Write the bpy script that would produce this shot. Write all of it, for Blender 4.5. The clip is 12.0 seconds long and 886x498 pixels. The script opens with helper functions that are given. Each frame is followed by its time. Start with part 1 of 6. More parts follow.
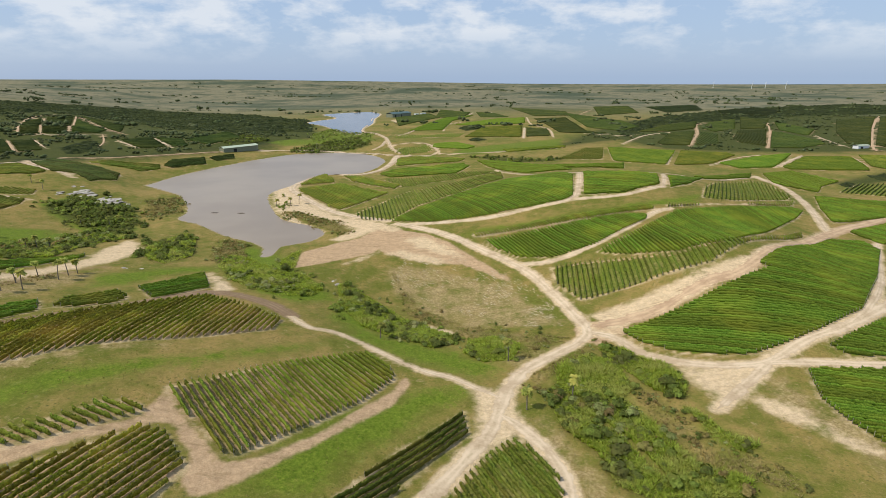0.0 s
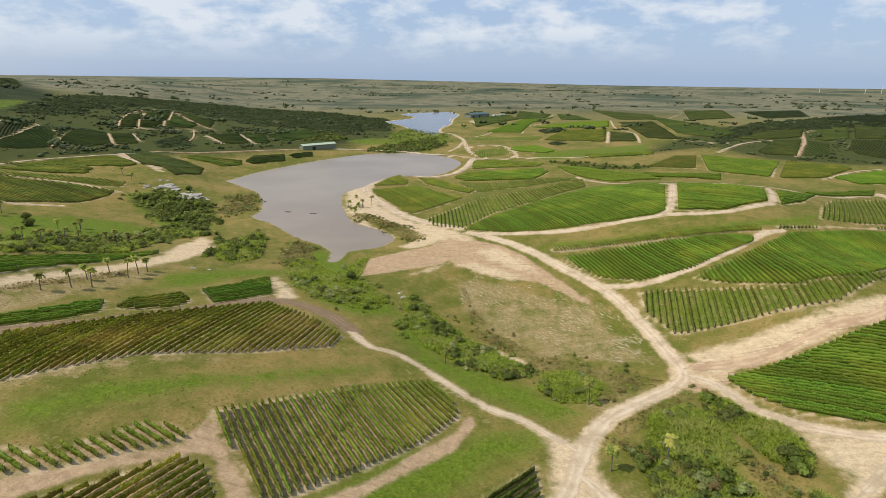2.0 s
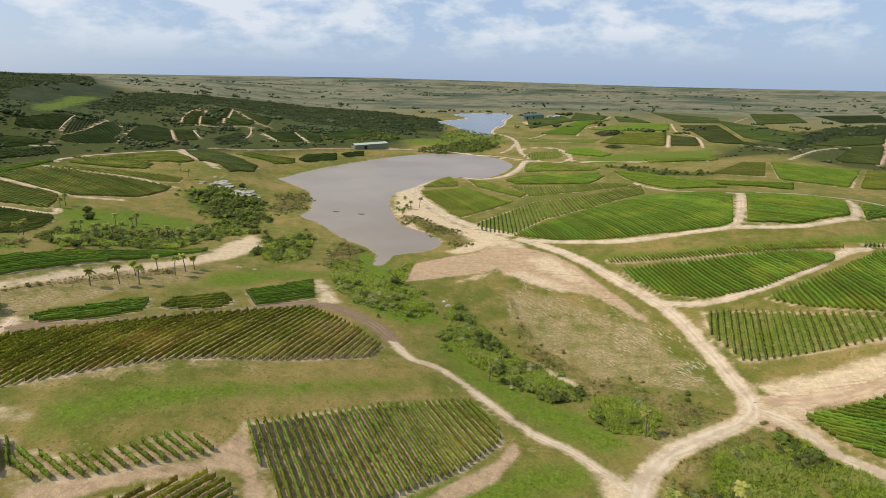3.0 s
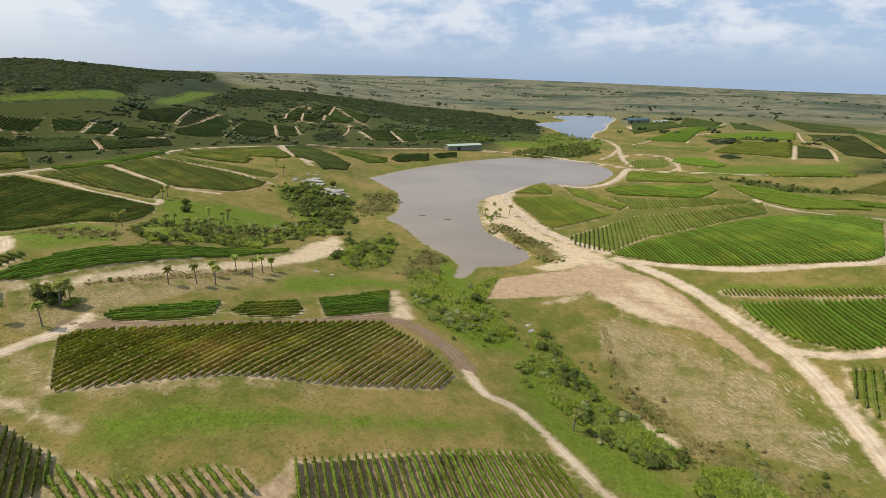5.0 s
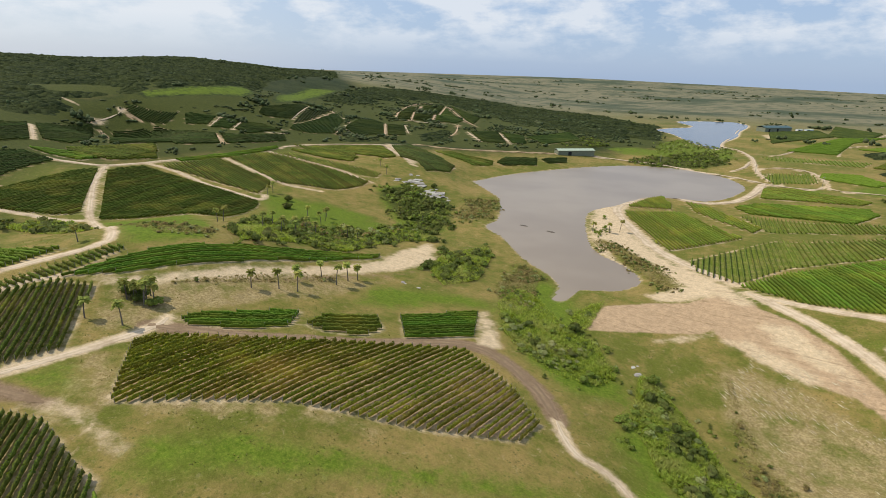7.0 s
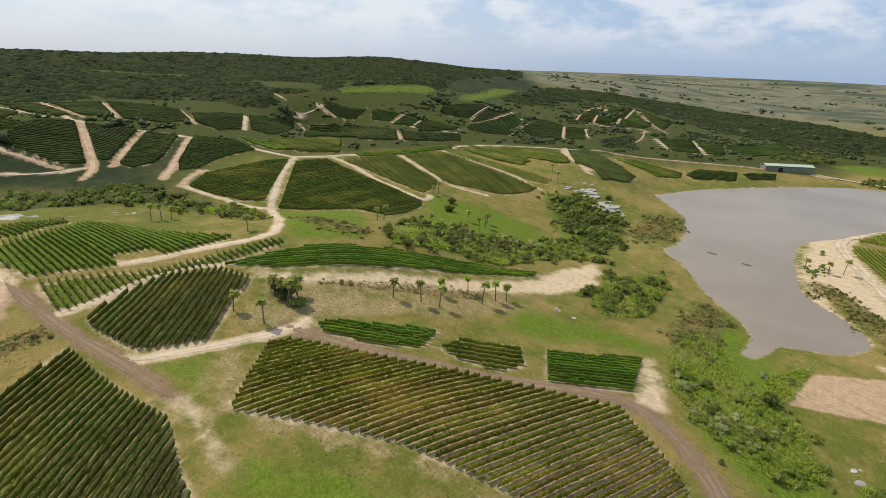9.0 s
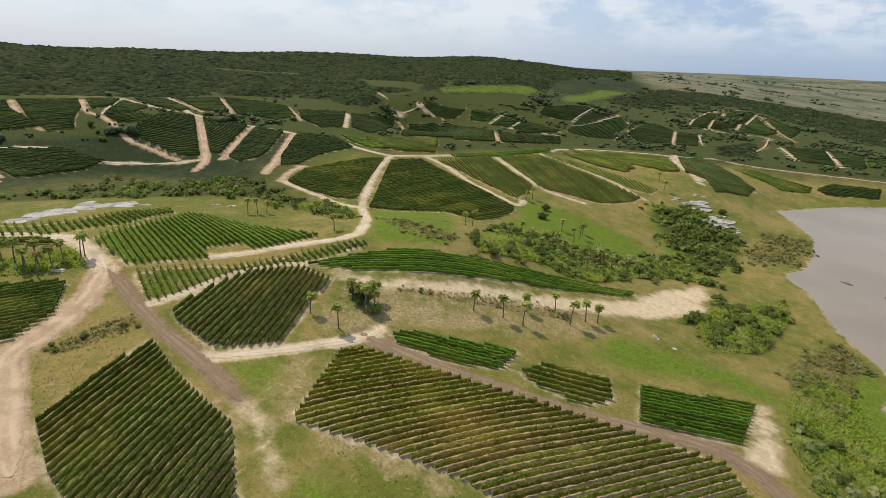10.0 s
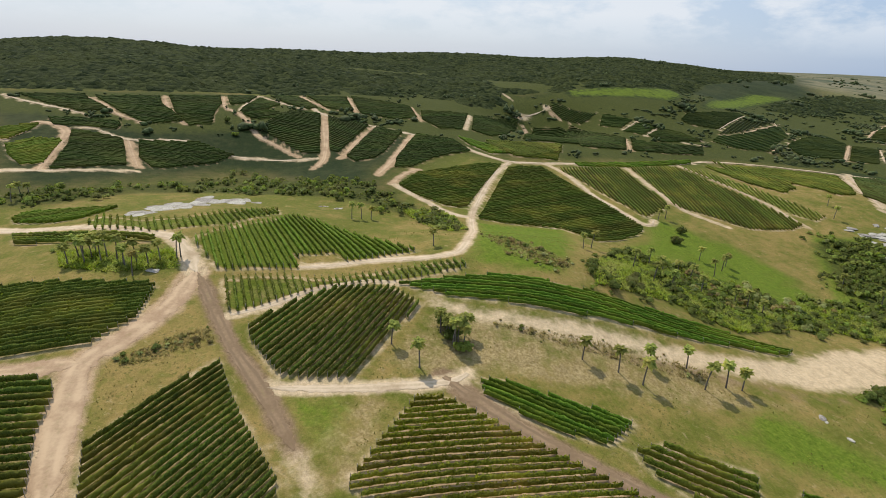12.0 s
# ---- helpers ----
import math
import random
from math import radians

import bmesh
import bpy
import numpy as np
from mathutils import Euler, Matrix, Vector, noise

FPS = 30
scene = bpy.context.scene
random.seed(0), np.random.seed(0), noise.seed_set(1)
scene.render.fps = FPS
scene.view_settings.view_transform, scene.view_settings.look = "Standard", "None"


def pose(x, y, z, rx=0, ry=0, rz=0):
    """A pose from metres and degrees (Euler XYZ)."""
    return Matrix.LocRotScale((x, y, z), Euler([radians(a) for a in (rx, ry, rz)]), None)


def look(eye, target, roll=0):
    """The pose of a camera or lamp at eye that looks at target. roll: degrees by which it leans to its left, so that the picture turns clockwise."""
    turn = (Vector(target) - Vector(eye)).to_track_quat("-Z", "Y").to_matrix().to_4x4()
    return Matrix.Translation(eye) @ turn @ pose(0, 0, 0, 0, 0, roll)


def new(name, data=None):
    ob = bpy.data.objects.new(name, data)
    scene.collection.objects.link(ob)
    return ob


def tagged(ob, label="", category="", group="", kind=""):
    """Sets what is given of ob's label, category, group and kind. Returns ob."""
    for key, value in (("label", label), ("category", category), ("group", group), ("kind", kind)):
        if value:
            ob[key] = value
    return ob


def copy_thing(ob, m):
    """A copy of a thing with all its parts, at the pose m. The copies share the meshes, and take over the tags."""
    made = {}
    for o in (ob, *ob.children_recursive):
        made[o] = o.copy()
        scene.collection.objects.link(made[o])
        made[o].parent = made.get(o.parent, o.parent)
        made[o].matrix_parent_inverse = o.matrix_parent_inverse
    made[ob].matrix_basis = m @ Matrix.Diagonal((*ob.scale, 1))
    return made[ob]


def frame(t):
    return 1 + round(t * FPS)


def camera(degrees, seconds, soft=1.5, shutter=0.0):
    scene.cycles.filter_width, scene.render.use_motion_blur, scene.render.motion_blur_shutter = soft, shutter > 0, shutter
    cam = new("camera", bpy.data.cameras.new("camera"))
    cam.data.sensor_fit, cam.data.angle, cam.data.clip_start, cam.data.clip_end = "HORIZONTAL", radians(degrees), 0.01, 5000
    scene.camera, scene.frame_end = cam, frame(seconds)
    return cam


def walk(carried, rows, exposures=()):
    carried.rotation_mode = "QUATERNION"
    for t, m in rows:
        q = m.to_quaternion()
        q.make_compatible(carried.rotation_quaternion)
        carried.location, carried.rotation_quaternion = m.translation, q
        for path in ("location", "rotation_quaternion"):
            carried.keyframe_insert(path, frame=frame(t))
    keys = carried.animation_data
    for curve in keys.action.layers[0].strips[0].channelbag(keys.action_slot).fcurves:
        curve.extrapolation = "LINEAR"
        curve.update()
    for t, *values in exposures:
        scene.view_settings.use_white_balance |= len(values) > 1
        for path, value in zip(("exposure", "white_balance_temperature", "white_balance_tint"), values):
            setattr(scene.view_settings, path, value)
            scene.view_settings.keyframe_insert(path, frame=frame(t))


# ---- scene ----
cam = camera(78.25, 12.0, 0.85, 0.0)
EXPOSURES = [(0.0, 0.0), (12.0, 0.0)]
PATH = [
    (0, (-0.03, 0.02, 103.91), (0.07, 95.40, 73.86), -0.16),
    (0.5, (-0.35, 5.37, 104.07), (-3.15, 100.70, 73.99), -0.05),
    (1, (-0.86, 11.10, 104.10), (-7.02, 106.27, 74.04), 0.09),
    (1.5, (-1.46, 16.95, 104.08), (-10.73, 111.89, 74.05), 0.21),
    (2, (-2.12, 22.81, 104.06), (-15.06, 117.31, 74.02), 0.38),
    (2.5, (-2.84, 28.60, 104.05), (-20.03, 122.41, 73.99), 0.55),
    (3, (-3.64, 34.30, 104.05), (-25.32, 127.17, 73.95), 0.72),
    (5, (-8.23, 56.88, 104.18), (-45.42, 144.60, 73.82), 1.38),
    (5.5, (-9.83, 62.62, 104.22), (-50.64, 148.68, 73.76), 1.54),
    (6, (-11.64, 68.41, 104.27), (-56.40, 152.46, 73.73), 1.67),
    (6.5, (-13.69, 74.24, 104.32), (-62.72, 155.81, 73.62), 1.83),
    (8.5, (-24.98, 96.90, 104.51), (-94.84, 161.10, 72.91), 2.13),
    (9, (-28.82, 102.03, 104.51), (-104.35, 159.25, 72.57), 2.20),
    (9.5, (-33.16, 106.82, 104.45), (-113.44, 156.96, 72.18), 2.31),
    (10, (-38.04, 111.23, 104.34), (-122.39, 153.91, 71.74), 2.43),
    (10.5, (-43.45, 115.24, 104.17), (-130.62, 151.60, 71.32), 2.54),
    (11, (-49.33, 118.92, 103.98), (-138.58, 149.56, 70.88), 2.62),
    (11.5, (-55.51, 122.37, 103.81), (-146.12, 148.57, 70.59), 2.62),
    (12, (-61.71, 125.78, 103.78), (-153.28, 148.20, 70.45), 2.56),
]
walk(cam, [(t, look(eye, target, roll)) for t, eye, target, roll in PATH], EXPOSURES)

SUN_EAST, SUN_NORTH, SUN_HIGH = -0.951, -0.309, 53.0

# ---- world, sun ----
world = bpy.data.worlds.new("sky")
scene.world = world
world.use_nodes = True
wt = world.node_tree
wt.nodes.clear()
w_out = wt.nodes.new("ShaderNodeOutputWorld")
w_back = wt.nodes.new("ShaderNodeBackground")
w_sky = wt.nodes.new("ShaderNodeTexSky")
w_sky.sky_type = "NISHITA"
w_sky.sun_disc = False
w_sky.sun_elevation = radians(SUN_HIGH)
w_sky.sun_rotation = math.atan2(SUN_EAST, SUN_NORTH)
w_sky.air_density, w_sky.dust_density, w_sky.ozone_density = 1.0, 1.2, 1.5
w_back.inputs["Strength"].default_value = 0.105
# fair-weather cumulus, thicker to the west
w_co = wt.nodes.new("ShaderNodeTexCoord")
w_sep = wt.nodes.new("ShaderNodeSeparateXYZ")
w_noise = wt.nodes.new("ShaderNodeTexNoise")
w_noise.inputs["Scale"].default_value = 2.5
w_noise.inputs["Detail"].default_value = 8.0
w_noise.inputs["Roughness"].default_value = 0.6
w_ramp = wt.nodes.new("ShaderNodeValToRGB")
w_ramp.color_ramp.elements[0].position, w_ramp.color_ramp.elements[0].color = 0.45, (0, 0, 0, 1)
w_ramp.color_ramp.elements[1].position, w_ramp.color_ramp.elements[1].color = 0.62, (1, 1, 1, 1)
w_fade = wt.nodes.new("ShaderNodeMapRange")
w_fade.inputs["From Min"].default_value, w_fade.inputs["From Max"].default_value = 0.02, 0.075
w_mul = wt.nodes.new("ShaderNodeMath")
w_mul.operation = "MULTIPLY"
w_amt = wt.nodes.new("ShaderNodeMath")
w_amt.operation = "MULTIPLY"
w_amt.inputs[1].default_value = 0.72
w_mix = wt.nodes.new("ShaderNodeMix")
w_mix.data_type = "RGBA"
w_mix.inputs["B"].default_value = (7.9, 8.2, 8.6, 1)
w_haze = wt.nodes.new("ShaderNodeMix")
w_haze.data_type = "RGBA"
w_haze.inputs["Factor"].default_value = 0.7
w_haze.inputs["B"].default_value = (4.1, 5.5, 7.9, 1)
wl = wt.links.new
wl(w_co.outputs["Generated"], w_sep.inputs[0])
w_map = wt.nodes.new("ShaderNodeMapping")
w_map.inputs["Scale"].default_value = (3.6, 3.6, 9.0)
wl(w_co.outputs["Generated"], w_map.inputs["Vector"])
wl(w_map.outputs[0], w_noise.inputs["Vector"])
w_west = wt.nodes.new("ShaderNodeMath")
w_west.operation = "MULTIPLY_ADD"
w_west.inputs[1].default_value = -0.07
wl(w_sep.outputs["X"], w_west.inputs[0])
wl(w_noise.outputs["Fac"], w_west.inputs[2])
wl(w_west.outputs[0], w_ramp.inputs["Fac"])
wl(w_sep.outputs["Z"], w_fade.inputs["Value"])
wl(w_ramp.outputs["Color"], w_mul.inputs[0])
wl(w_fade.outputs["Result"], w_mul.inputs[1])
wl(w_mul.outputs[0], w_amt.inputs[0])
w_veil = wt.nodes.new("ShaderNodeMapRange")
w_veil.interpolation_type = "SMOOTHSTEP"
w_veil.inputs["From Min"].default_value, w_veil.inputs["From Max"].default_value = -0.55, -1.0
w_veil.inputs["To Max"].default_value = 0.85
w_tone = wt.nodes.new("ShaderNodeMix")
w_tone.data_type = "RGBA"
w_tone.inputs["A"].default_value = (4.1, 5.5, 7.9, 1)
w_tone.inputs["B"].default_value = (6.5, 7.3, 8.5, 1)
wl(w_sep.outputs["X"], w_veil.inputs["Value"])
wl(w_veil.outputs["Result"], w_tone.inputs["Factor"])
wl(w_tone.outputs["Result"], w_haze.inputs["B"])
wl(w_sky.outputs[0], w_haze.inputs["A"])
wl(w_haze.outputs["Result"], w_mix.inputs["A"])
wl(w_amt.outputs[0], w_mix.inputs["Factor"])
wl(w_mix.outputs["Result"], w_back.inputs["Color"])
wl(w_back.outputs[0], w_out.inputs["Surface"])

sun = new("sun", bpy.data.lights.new("sun", "SUN"))
sun.data.energy, sun.data.angle, sun.data.color = 3.4, radians(0.6), (1.0, 0.93, 0.81)
c_h = math.cos(radians(SUN_HIGH))
sun.matrix_world = look((SUN_EAST * c_h * 300, SUN_NORTH * c_h * 300, 300 * math.sin(radians(SUN_HIGH))), (0, 0, 0))


# ---- materials ----
def node_mat(name, rough=0.85, spec=0.25):
    m = bpy.data.materials.new(name)
    m.use_nodes = True
    b = m.node_tree.nodes["Principled BSDF"]
    b.inputs["Roughness"].default_value = rough
    b.inputs["Specular IOR Level"].default_value = spec
    return m, m.node_tree, b


def noise_of(nt, scale, detail=3.0, rough=0.55, vector=None, bend=0.0):
    n = nt.nodes.new("ShaderNodeTexNoise")
    n.inputs["Distortion"].default_value = bend
    n.inputs["Scale"].default_value = scale
    n.inputs["Detail"].default_value = detail
    n.inputs["Roughness"].default_value = rough
    if vector is None:
        vector = nt.nodes.new("ShaderNodeNewGeometry").outputs["Position"]
    nt.links.new(vector, n.inputs["Vector"])
    return n.outputs["Fac"]


def math_of(nt, op, a, b=None, clamp=False):
    n = nt.nodes.new("ShaderNodeMath")
    n.operation, n.use_clamp = op, clamp
    for i, v in enumerate((a, b)):
        if v is None:
            continue
        if isinstance(v, (int, float)):
            n.inputs[i].default_value = v
        else:
            nt.links.new(v, n.inputs[i])
    return n.outputs[0]


def ramp_of(nt, fac, lo, hi):
    n = nt.nodes.new("ShaderNodeMapRange")
    n.interpolation_type = "SMOOTHSTEP"
    n.inputs["From Min"].default_value, n.inputs["From Max"].default_value = lo, hi
    nt.links.new(fac, n.inputs["Value"])
    return n.outputs["Result"]


def mix_of(nt, fac, a, b):
    n = nt.nodes.new("ShaderNodeMix")
    n.data_type = "RGBA"
    if isinstance(fac, float):
        n.inputs["Factor"].default_value = fac
    else:
        nt.links.new(fac, n.inputs["Factor"])
    for key, v in (("A", a), ("B", b)):
        if isinstance(v, tuple):
            n.inputs[key].default_value = (*v, 1)
        else:
            nt.links.new(v, n.inputs[key])
    return n.outputs["Result"]


def bump_of(nt, bsdf, fac, strength, distance):
    n = nt.nodes.new("ShaderNodeBump")
    n.inputs["Strength"].default_value, n.inputs["Distance"].default_value = strength, distance
    nt.links.new(fac, n.inputs["Height"])
    nt.links.new(n.outputs[0], bsdf.inputs["Normal"])


def speckled(name, dark, light, big=0.05, small=2.0, third=None, rough=0.85, bump=0.3, island=False, spec=0.2, leaf=0.0):
    """A surface of two tones at two scales, with a third tone in patches."""
    m, nt, b = node_mat(name, rough, spec)
    s = noise_of(nt, small, 4.0, 0.65)
    col = mix_of(nt, ramp_of(nt, s, 0.33, 0.68), dark, light)
    g = noise_of(nt, big, 3.0)
    if third:
        col = mix_of(nt, math_of(nt, "MULTIPLY", ramp_of(nt, g, 0.45, 0.7), 0.75), col, third)
    geo = nt.nodes.new("ShaderNodeObjectInfo")
    ran = geo.outputs["Random"]
    if island:
        ran = nt.nodes.new("ShaderNodeNewGeometry").outputs["Random Per Island"]
    hsv = nt.nodes.new("ShaderNodeHueSaturation")
    nt.links.new(col, hsv.inputs["Color"])
    nt.links.new(math_of(nt, "ADD", math_of(nt, "MULTIPLY", ran, 0.5), 0.75), hsv.inputs["Value"])
    nt.links.new(math_of(nt, "ADD", math_of(nt, "MULTIPLY", ran, 0.03), 0.485), hsv.inputs["Hue"])
    nt.links.new(hsv.outputs[0], b.inputs["Base Color"])
    bump_of(nt, b, s, bump, 0.15)
    if leaf:
        tr = nt.nodes.new("ShaderNodeBsdfTranslucent")
        warm = nt.nodes.new("ShaderNodeHueSaturation")
        warm.inputs["Saturation"].default_value, warm.inputs["Value"].default_value = 1.1, 1.5
        nt.links.new(hsv.outputs[0], warm.inputs["Color"])
        nt.links.new(warm.outputs[0], tr.inputs["Color"])
        ms = nt.nodes.new("ShaderNodeMixShader")
        ms.inputs[0].default_value = leaf
        nt.links.new(b.outputs[0], ms.inputs[1])
        nt.links.new(tr.outputs[0], ms.inputs[2])
        nt.links.new(ms.outputs[0], nt.nodes["Material Output"].inputs["Surface"])
    return m


def ground_material():
    m, nt, b = node_mat("grassland", 0.95, 0.1)
    at = []
    for name in ("bare", "growth"):
        a = nt.nodes.new("ShaderNodeAttribute")
        a.attribute_name = name
        s = nt.nodes.new("ShaderNodeSeparateColor")
        nt.links.new(a.outputs["Color"], s.inputs[0])
        at += [s.outputs[0], s.outputs[1], s.outputs[2]]
    wide = nt.nodes.new("ShaderNodeAttribute")
    wide.attribute_name = "open_plain"
    n1 = noise_of(nt, 0.016, 4.0)
    n2 = noise_of(nt, 0.13, 4.0, 0.6)
    n3 = noise_of(nt, 1.1, 6.0, 0.75)
    n4 = noise_of(nt, 0.0022, 5.0, 0.6)
    blend = math_of(nt, "ADD", math_of(nt, "MULTIPLY", n1, 0.55), math_of(nt, "MULTIPLY", n2, 0.45))
    col = mix_of(nt, ramp_of(nt, blend, 0.40, 0.62), (0.116, 0.126, 0.019), (0.275, 0.196, 0.064))
    n5 = noise_of(nt, 0.42, 4.0, 0.7)
    col = mix_of(nt, math_of(nt, "MULTIPLY", ramp_of(nt, n5, 0.50, 0.66), 0.6), col, (0.085, 0.092, 0.014))
    col = mix_of(nt, math_of(nt, "MULTIPLY", ramp_of(nt, n3, 0.50, 0.72), 0.38), col, (0.34, 0.26, 0.10))
    spots = nt.nodes.new("ShaderNodeTexVoronoi")
    spots.inputs["Scale"].default_value = 0.75
    nt.links.new(nt.nodes.new("ShaderNodeNewGeometry").outputs["Position"], spots.inputs["Vector"])
    dots = math_of(nt, "MULTIPLY", math_of(nt, "SUBTRACT", 1.0, ramp_of(nt, spots.outputs["Distance"], 0.12, 0.34)), ramp_of(nt, n2, 0.45, 0.6))
    col = mix_of(nt, math_of(nt, "MULTIPLY", dots, 0.6), col, (0.05, 0.07, 0.016))
    shaded_turf = nt.nodes.new("ShaderNodeAttribute")
    shaded_turf.attribute_name = "shaded_turf"
    # straw and green of the far plain, distance haze tinted into the colour
    far = mix_of(nt, ramp_of(nt, n4, 0.38, 0.54), (0.066, 0.082, 0.046), (0.185, 0.168, 0.098))
    far = mix_of(nt, math_of(nt, "MULTIPLY", ramp_of(nt, n1, 0.50, 0.58), 0.6), far, (0.052, 0.068, 0.036))
    col = mix_of(nt, wide.outputs["Fac"], col, far)
    # dark green hillside turf, with the cloud shade painted into its colour
    shaded = mix_of(nt, ramp_of(nt, blend, 0.42, 0.62), (0.012, 0.025, 0.007), (0.031, 0.043, 0.014))
    shaded = mix_of(nt, math_of(nt, "MULTIPLY", ramp_of(nt, n3, 0.5, 0.7), 0.5), shaded, (0.058, 0.060, 0.021))
    col = mix_of(nt, shaded_turf.outputs["Fac"], col, shaded)

    # flecks of worn bare soil and sharp-edged weeds
    n6, n7 = noise_of(nt, 0.33, 8.0, 0.72, None, 0.6), noise_of(nt, 0.55, 8.0, 0.75, None, 0.8)
    dry = math_of(nt, "SUBTRACT", 1.0, math_of(nt, "MAXIMUM", shaded_turf.outputs["Fac"], wide.outputs["Fac"]))
    col = mix_of(nt, math_of(nt, "MULTIPLY", math_of(nt, "MULTIPLY", ramp_of(nt, n6, 0.57, 0.68), dry), 0.5), col, (0.40, 0.30, 0.155))
    col = mix_of(nt, math_of(nt, "MULTIPLY", math_of(nt, "MULTIPLY", ramp_of(nt, n7, 0.53, 0.66), dry), 0.5), col, (0.086, 0.108, 0.014))

    def over(base, mask, tone, ragged=0.55, strength=1.0):
        e = math_of(nt, "ADD", math_of(nt, "MULTIPLY", math_of(nt, "SUBTRACT", n2, 0.5), ragged * 1.7), math_of(nt, "MULTIPLY", math_of(nt, "SUBTRACT", n6, 0.5), ragged * 1.1))
        e = math_of(nt, "MULTIPLY", e, math_of(nt, "MULTIPLY", mask, 2.2, True))
        f = ramp_of(nt, math_of(nt, "ADD", mask, e), 0.22, 0.74)
        return mix_of(nt, math_of(nt, "MULTIPLY", f, strength), base, tone)

    col = over(col, at[3], mix_of(nt, ramp_of(nt, n3, 0.3, 0.7), (0.070, 0.115, 0.008), (0.155, 0.195, 0.022)))
    col = over(col, at[4], mix_of(nt, ramp_of(nt, n3, 0.3, 0.7), (0.19, 0.135, 0.050), (0.40, 0.31, 0.155)))
    col = over(col, at[5], mix_of(nt, ramp_of(nt, n3, 0.3, 0.7), (0.030, 0.042, 0.008), (0.085, 0.09, 0.02)), 0.3)
    col = over(col, at[2], mix_of(nt, ramp_of(nt, n3, 0.3, 0.7), (0.17, 0.112, 0.062), (0.27, 0.185, 0.108)))
    col = over(col, at[1], mix_of(nt, ramp_of(nt, n3, 0.3, 0.7), (0.365, 0.245, 0.14), (0.465, 0.33, 0.195)))
    col = over(col, at[0], mix_of(nt, ramp_of(nt, n3, 0.3, 0.7), (0.49, 0.365, 0.215), (0.585, 0.455, 0.29)))
    # rills and wheel marks drawn out over the bare soil
    place = nt.nodes.new("ShaderNodeMapping")
    place.inputs["Rotation"].default_value = (0, 0, radians(38))
    place.inputs["Scale"].default_value = (0.035, 0.42, 0.2)
    nt.links.new(nt.nodes.new("ShaderNodeNewGeometry").outputs["Position"], place.inputs["Vector"])
    rill = noise_of(nt, 1.0, 5.0, 0.68, place.outputs[0], 0.5)
    soil = math_of(nt, "ADD", math_of(nt, "MULTIPLY", at[0], 0.45), at[1], True)
    cut = math_of(nt, "MULTIPLY", math_of(nt, "MULTIPLY", ramp_of(nt, rill, 0.52, 0.66), soil), 0.6)
    col = mix_of(nt, cut, col, (0.235, 0.165, 0.085))
    fine = noise_of(nt, 3.2, 3.0, 0.7)
    val = nt.nodes.new("ShaderNodeHueSaturation")
    nt.links.new(col, val.inputs["Color"])
    drift = math_of(nt, "ADD", math_of(nt, "MULTIPLY", ramp_of(nt, n5, 0.3, 0.7), 0.30), math_of(nt, "MULTIPLY", ramp_of(nt, fine, 0.30, 0.70), 0.30))
    nt.links.new(math_of(nt, "ADD", drift, 0.72), val.inputs["Value"])
    nt.links.new(val.outputs[0], b.inputs["Base Color"])
    bump_of(nt, b, n3, 0.6, 0.3)
    return m


def road_material(name, dark, light, rut_tone=1.12):
    """Driven dirt: two paler wheel ruts, streaks along the way, and a torn rim that lets the ground through."""
    m, nt, b = node_mat(name, 0.95, 0.1)
    n2, n3, n5 = noise_of(nt, 0.13, 4.0, 0.6), noise_of(nt, 1.3, 4.0, 0.65), noise_of(nt, 0.45, 5.0, 0.65)
    mixv = math_of(nt, "ADD", math_of(nt, "MULTIPLY", n2, 0.65), math_of(nt, "MULTIPLY", n3, 0.35))
    col = mix_of(nt, ramp_of(nt, mixv, 0.34, 0.66), dark, light)
    ac = nt.nodes.new("ShaderNodeAttribute")
    ac.attribute_name = "across"
    side = math_of(nt, "ABSOLUTE", ac.outputs["Fac"])
    rut = math_of(nt, "SUBTRACT", 1.0, ramp_of(nt, math_of(nt, "ABSOLUTE", math_of(nt, "SUBTRACT", side, 0.40)), 0.06, 0.26))
    col = mix_of(nt, math_of(nt, "MULTIPLY", math_of(nt, "MULTIPLY", rut, ramp_of(nt, n2, 0.35, 0.6)), 0.6), col, tuple(v * rut_tone for v in light))
    crown = math_of(nt, "SUBTRACT", 1.0, ramp_of(nt, side, 0.02, 0.22))
    col = mix_of(nt, math_of(nt, "MULTIPLY", math_of(nt, "MULTIPLY", crown, ramp_of(nt, n5, 0.48, 0.66)), 0.4), col, (0.26, 0.21, 0.095))
    nt.links.new(col, b.inputs["Base Color"])
    bump_of(nt, b, n3, 0.4, 0.1)
    edge = math_of(nt, "ADD", side, math_of(nt, "ADD", math_of(nt, "MULTIPLY", math_of(nt, "SUBTRACT", n5, 0.5), 1.1), math_of(nt, "MULTIPLY", math_of(nt, "SUBTRACT", n3, 0.5), 0.7)))
    gone = nt.nodes.new("ShaderNodeBsdfTransparent")
    ms = nt.nodes.new("ShaderNodeMixShader")
    nt.links.new(math_of(nt, "GREATER_THAN", edge, 0.80), ms.inputs[0])
    nt.links.new(b.outputs[0], ms.inputs[1])
    nt.links.new(gone.outputs[0], ms.inputs[2])
    nt.links.new(ms.outputs[0], nt.nodes["Material Output"].inputs["Surface"])
    return m


def water_material(name, tone, tone_b, rough):
    m, nt, b = node_mat(name, rough, 0.2)
    n = noise_of(nt, 0.012, 3.0)
    nt.links.new(mix_of(nt, ramp_of(nt, n, 0.35, 0.65), tone, tone_b), b.inputs["Base Color"])
    r = noise_of(nt, 0.9, 4.0, 0.6)
    bump_of(nt, b, r, 0.25, 0.06)
    return m


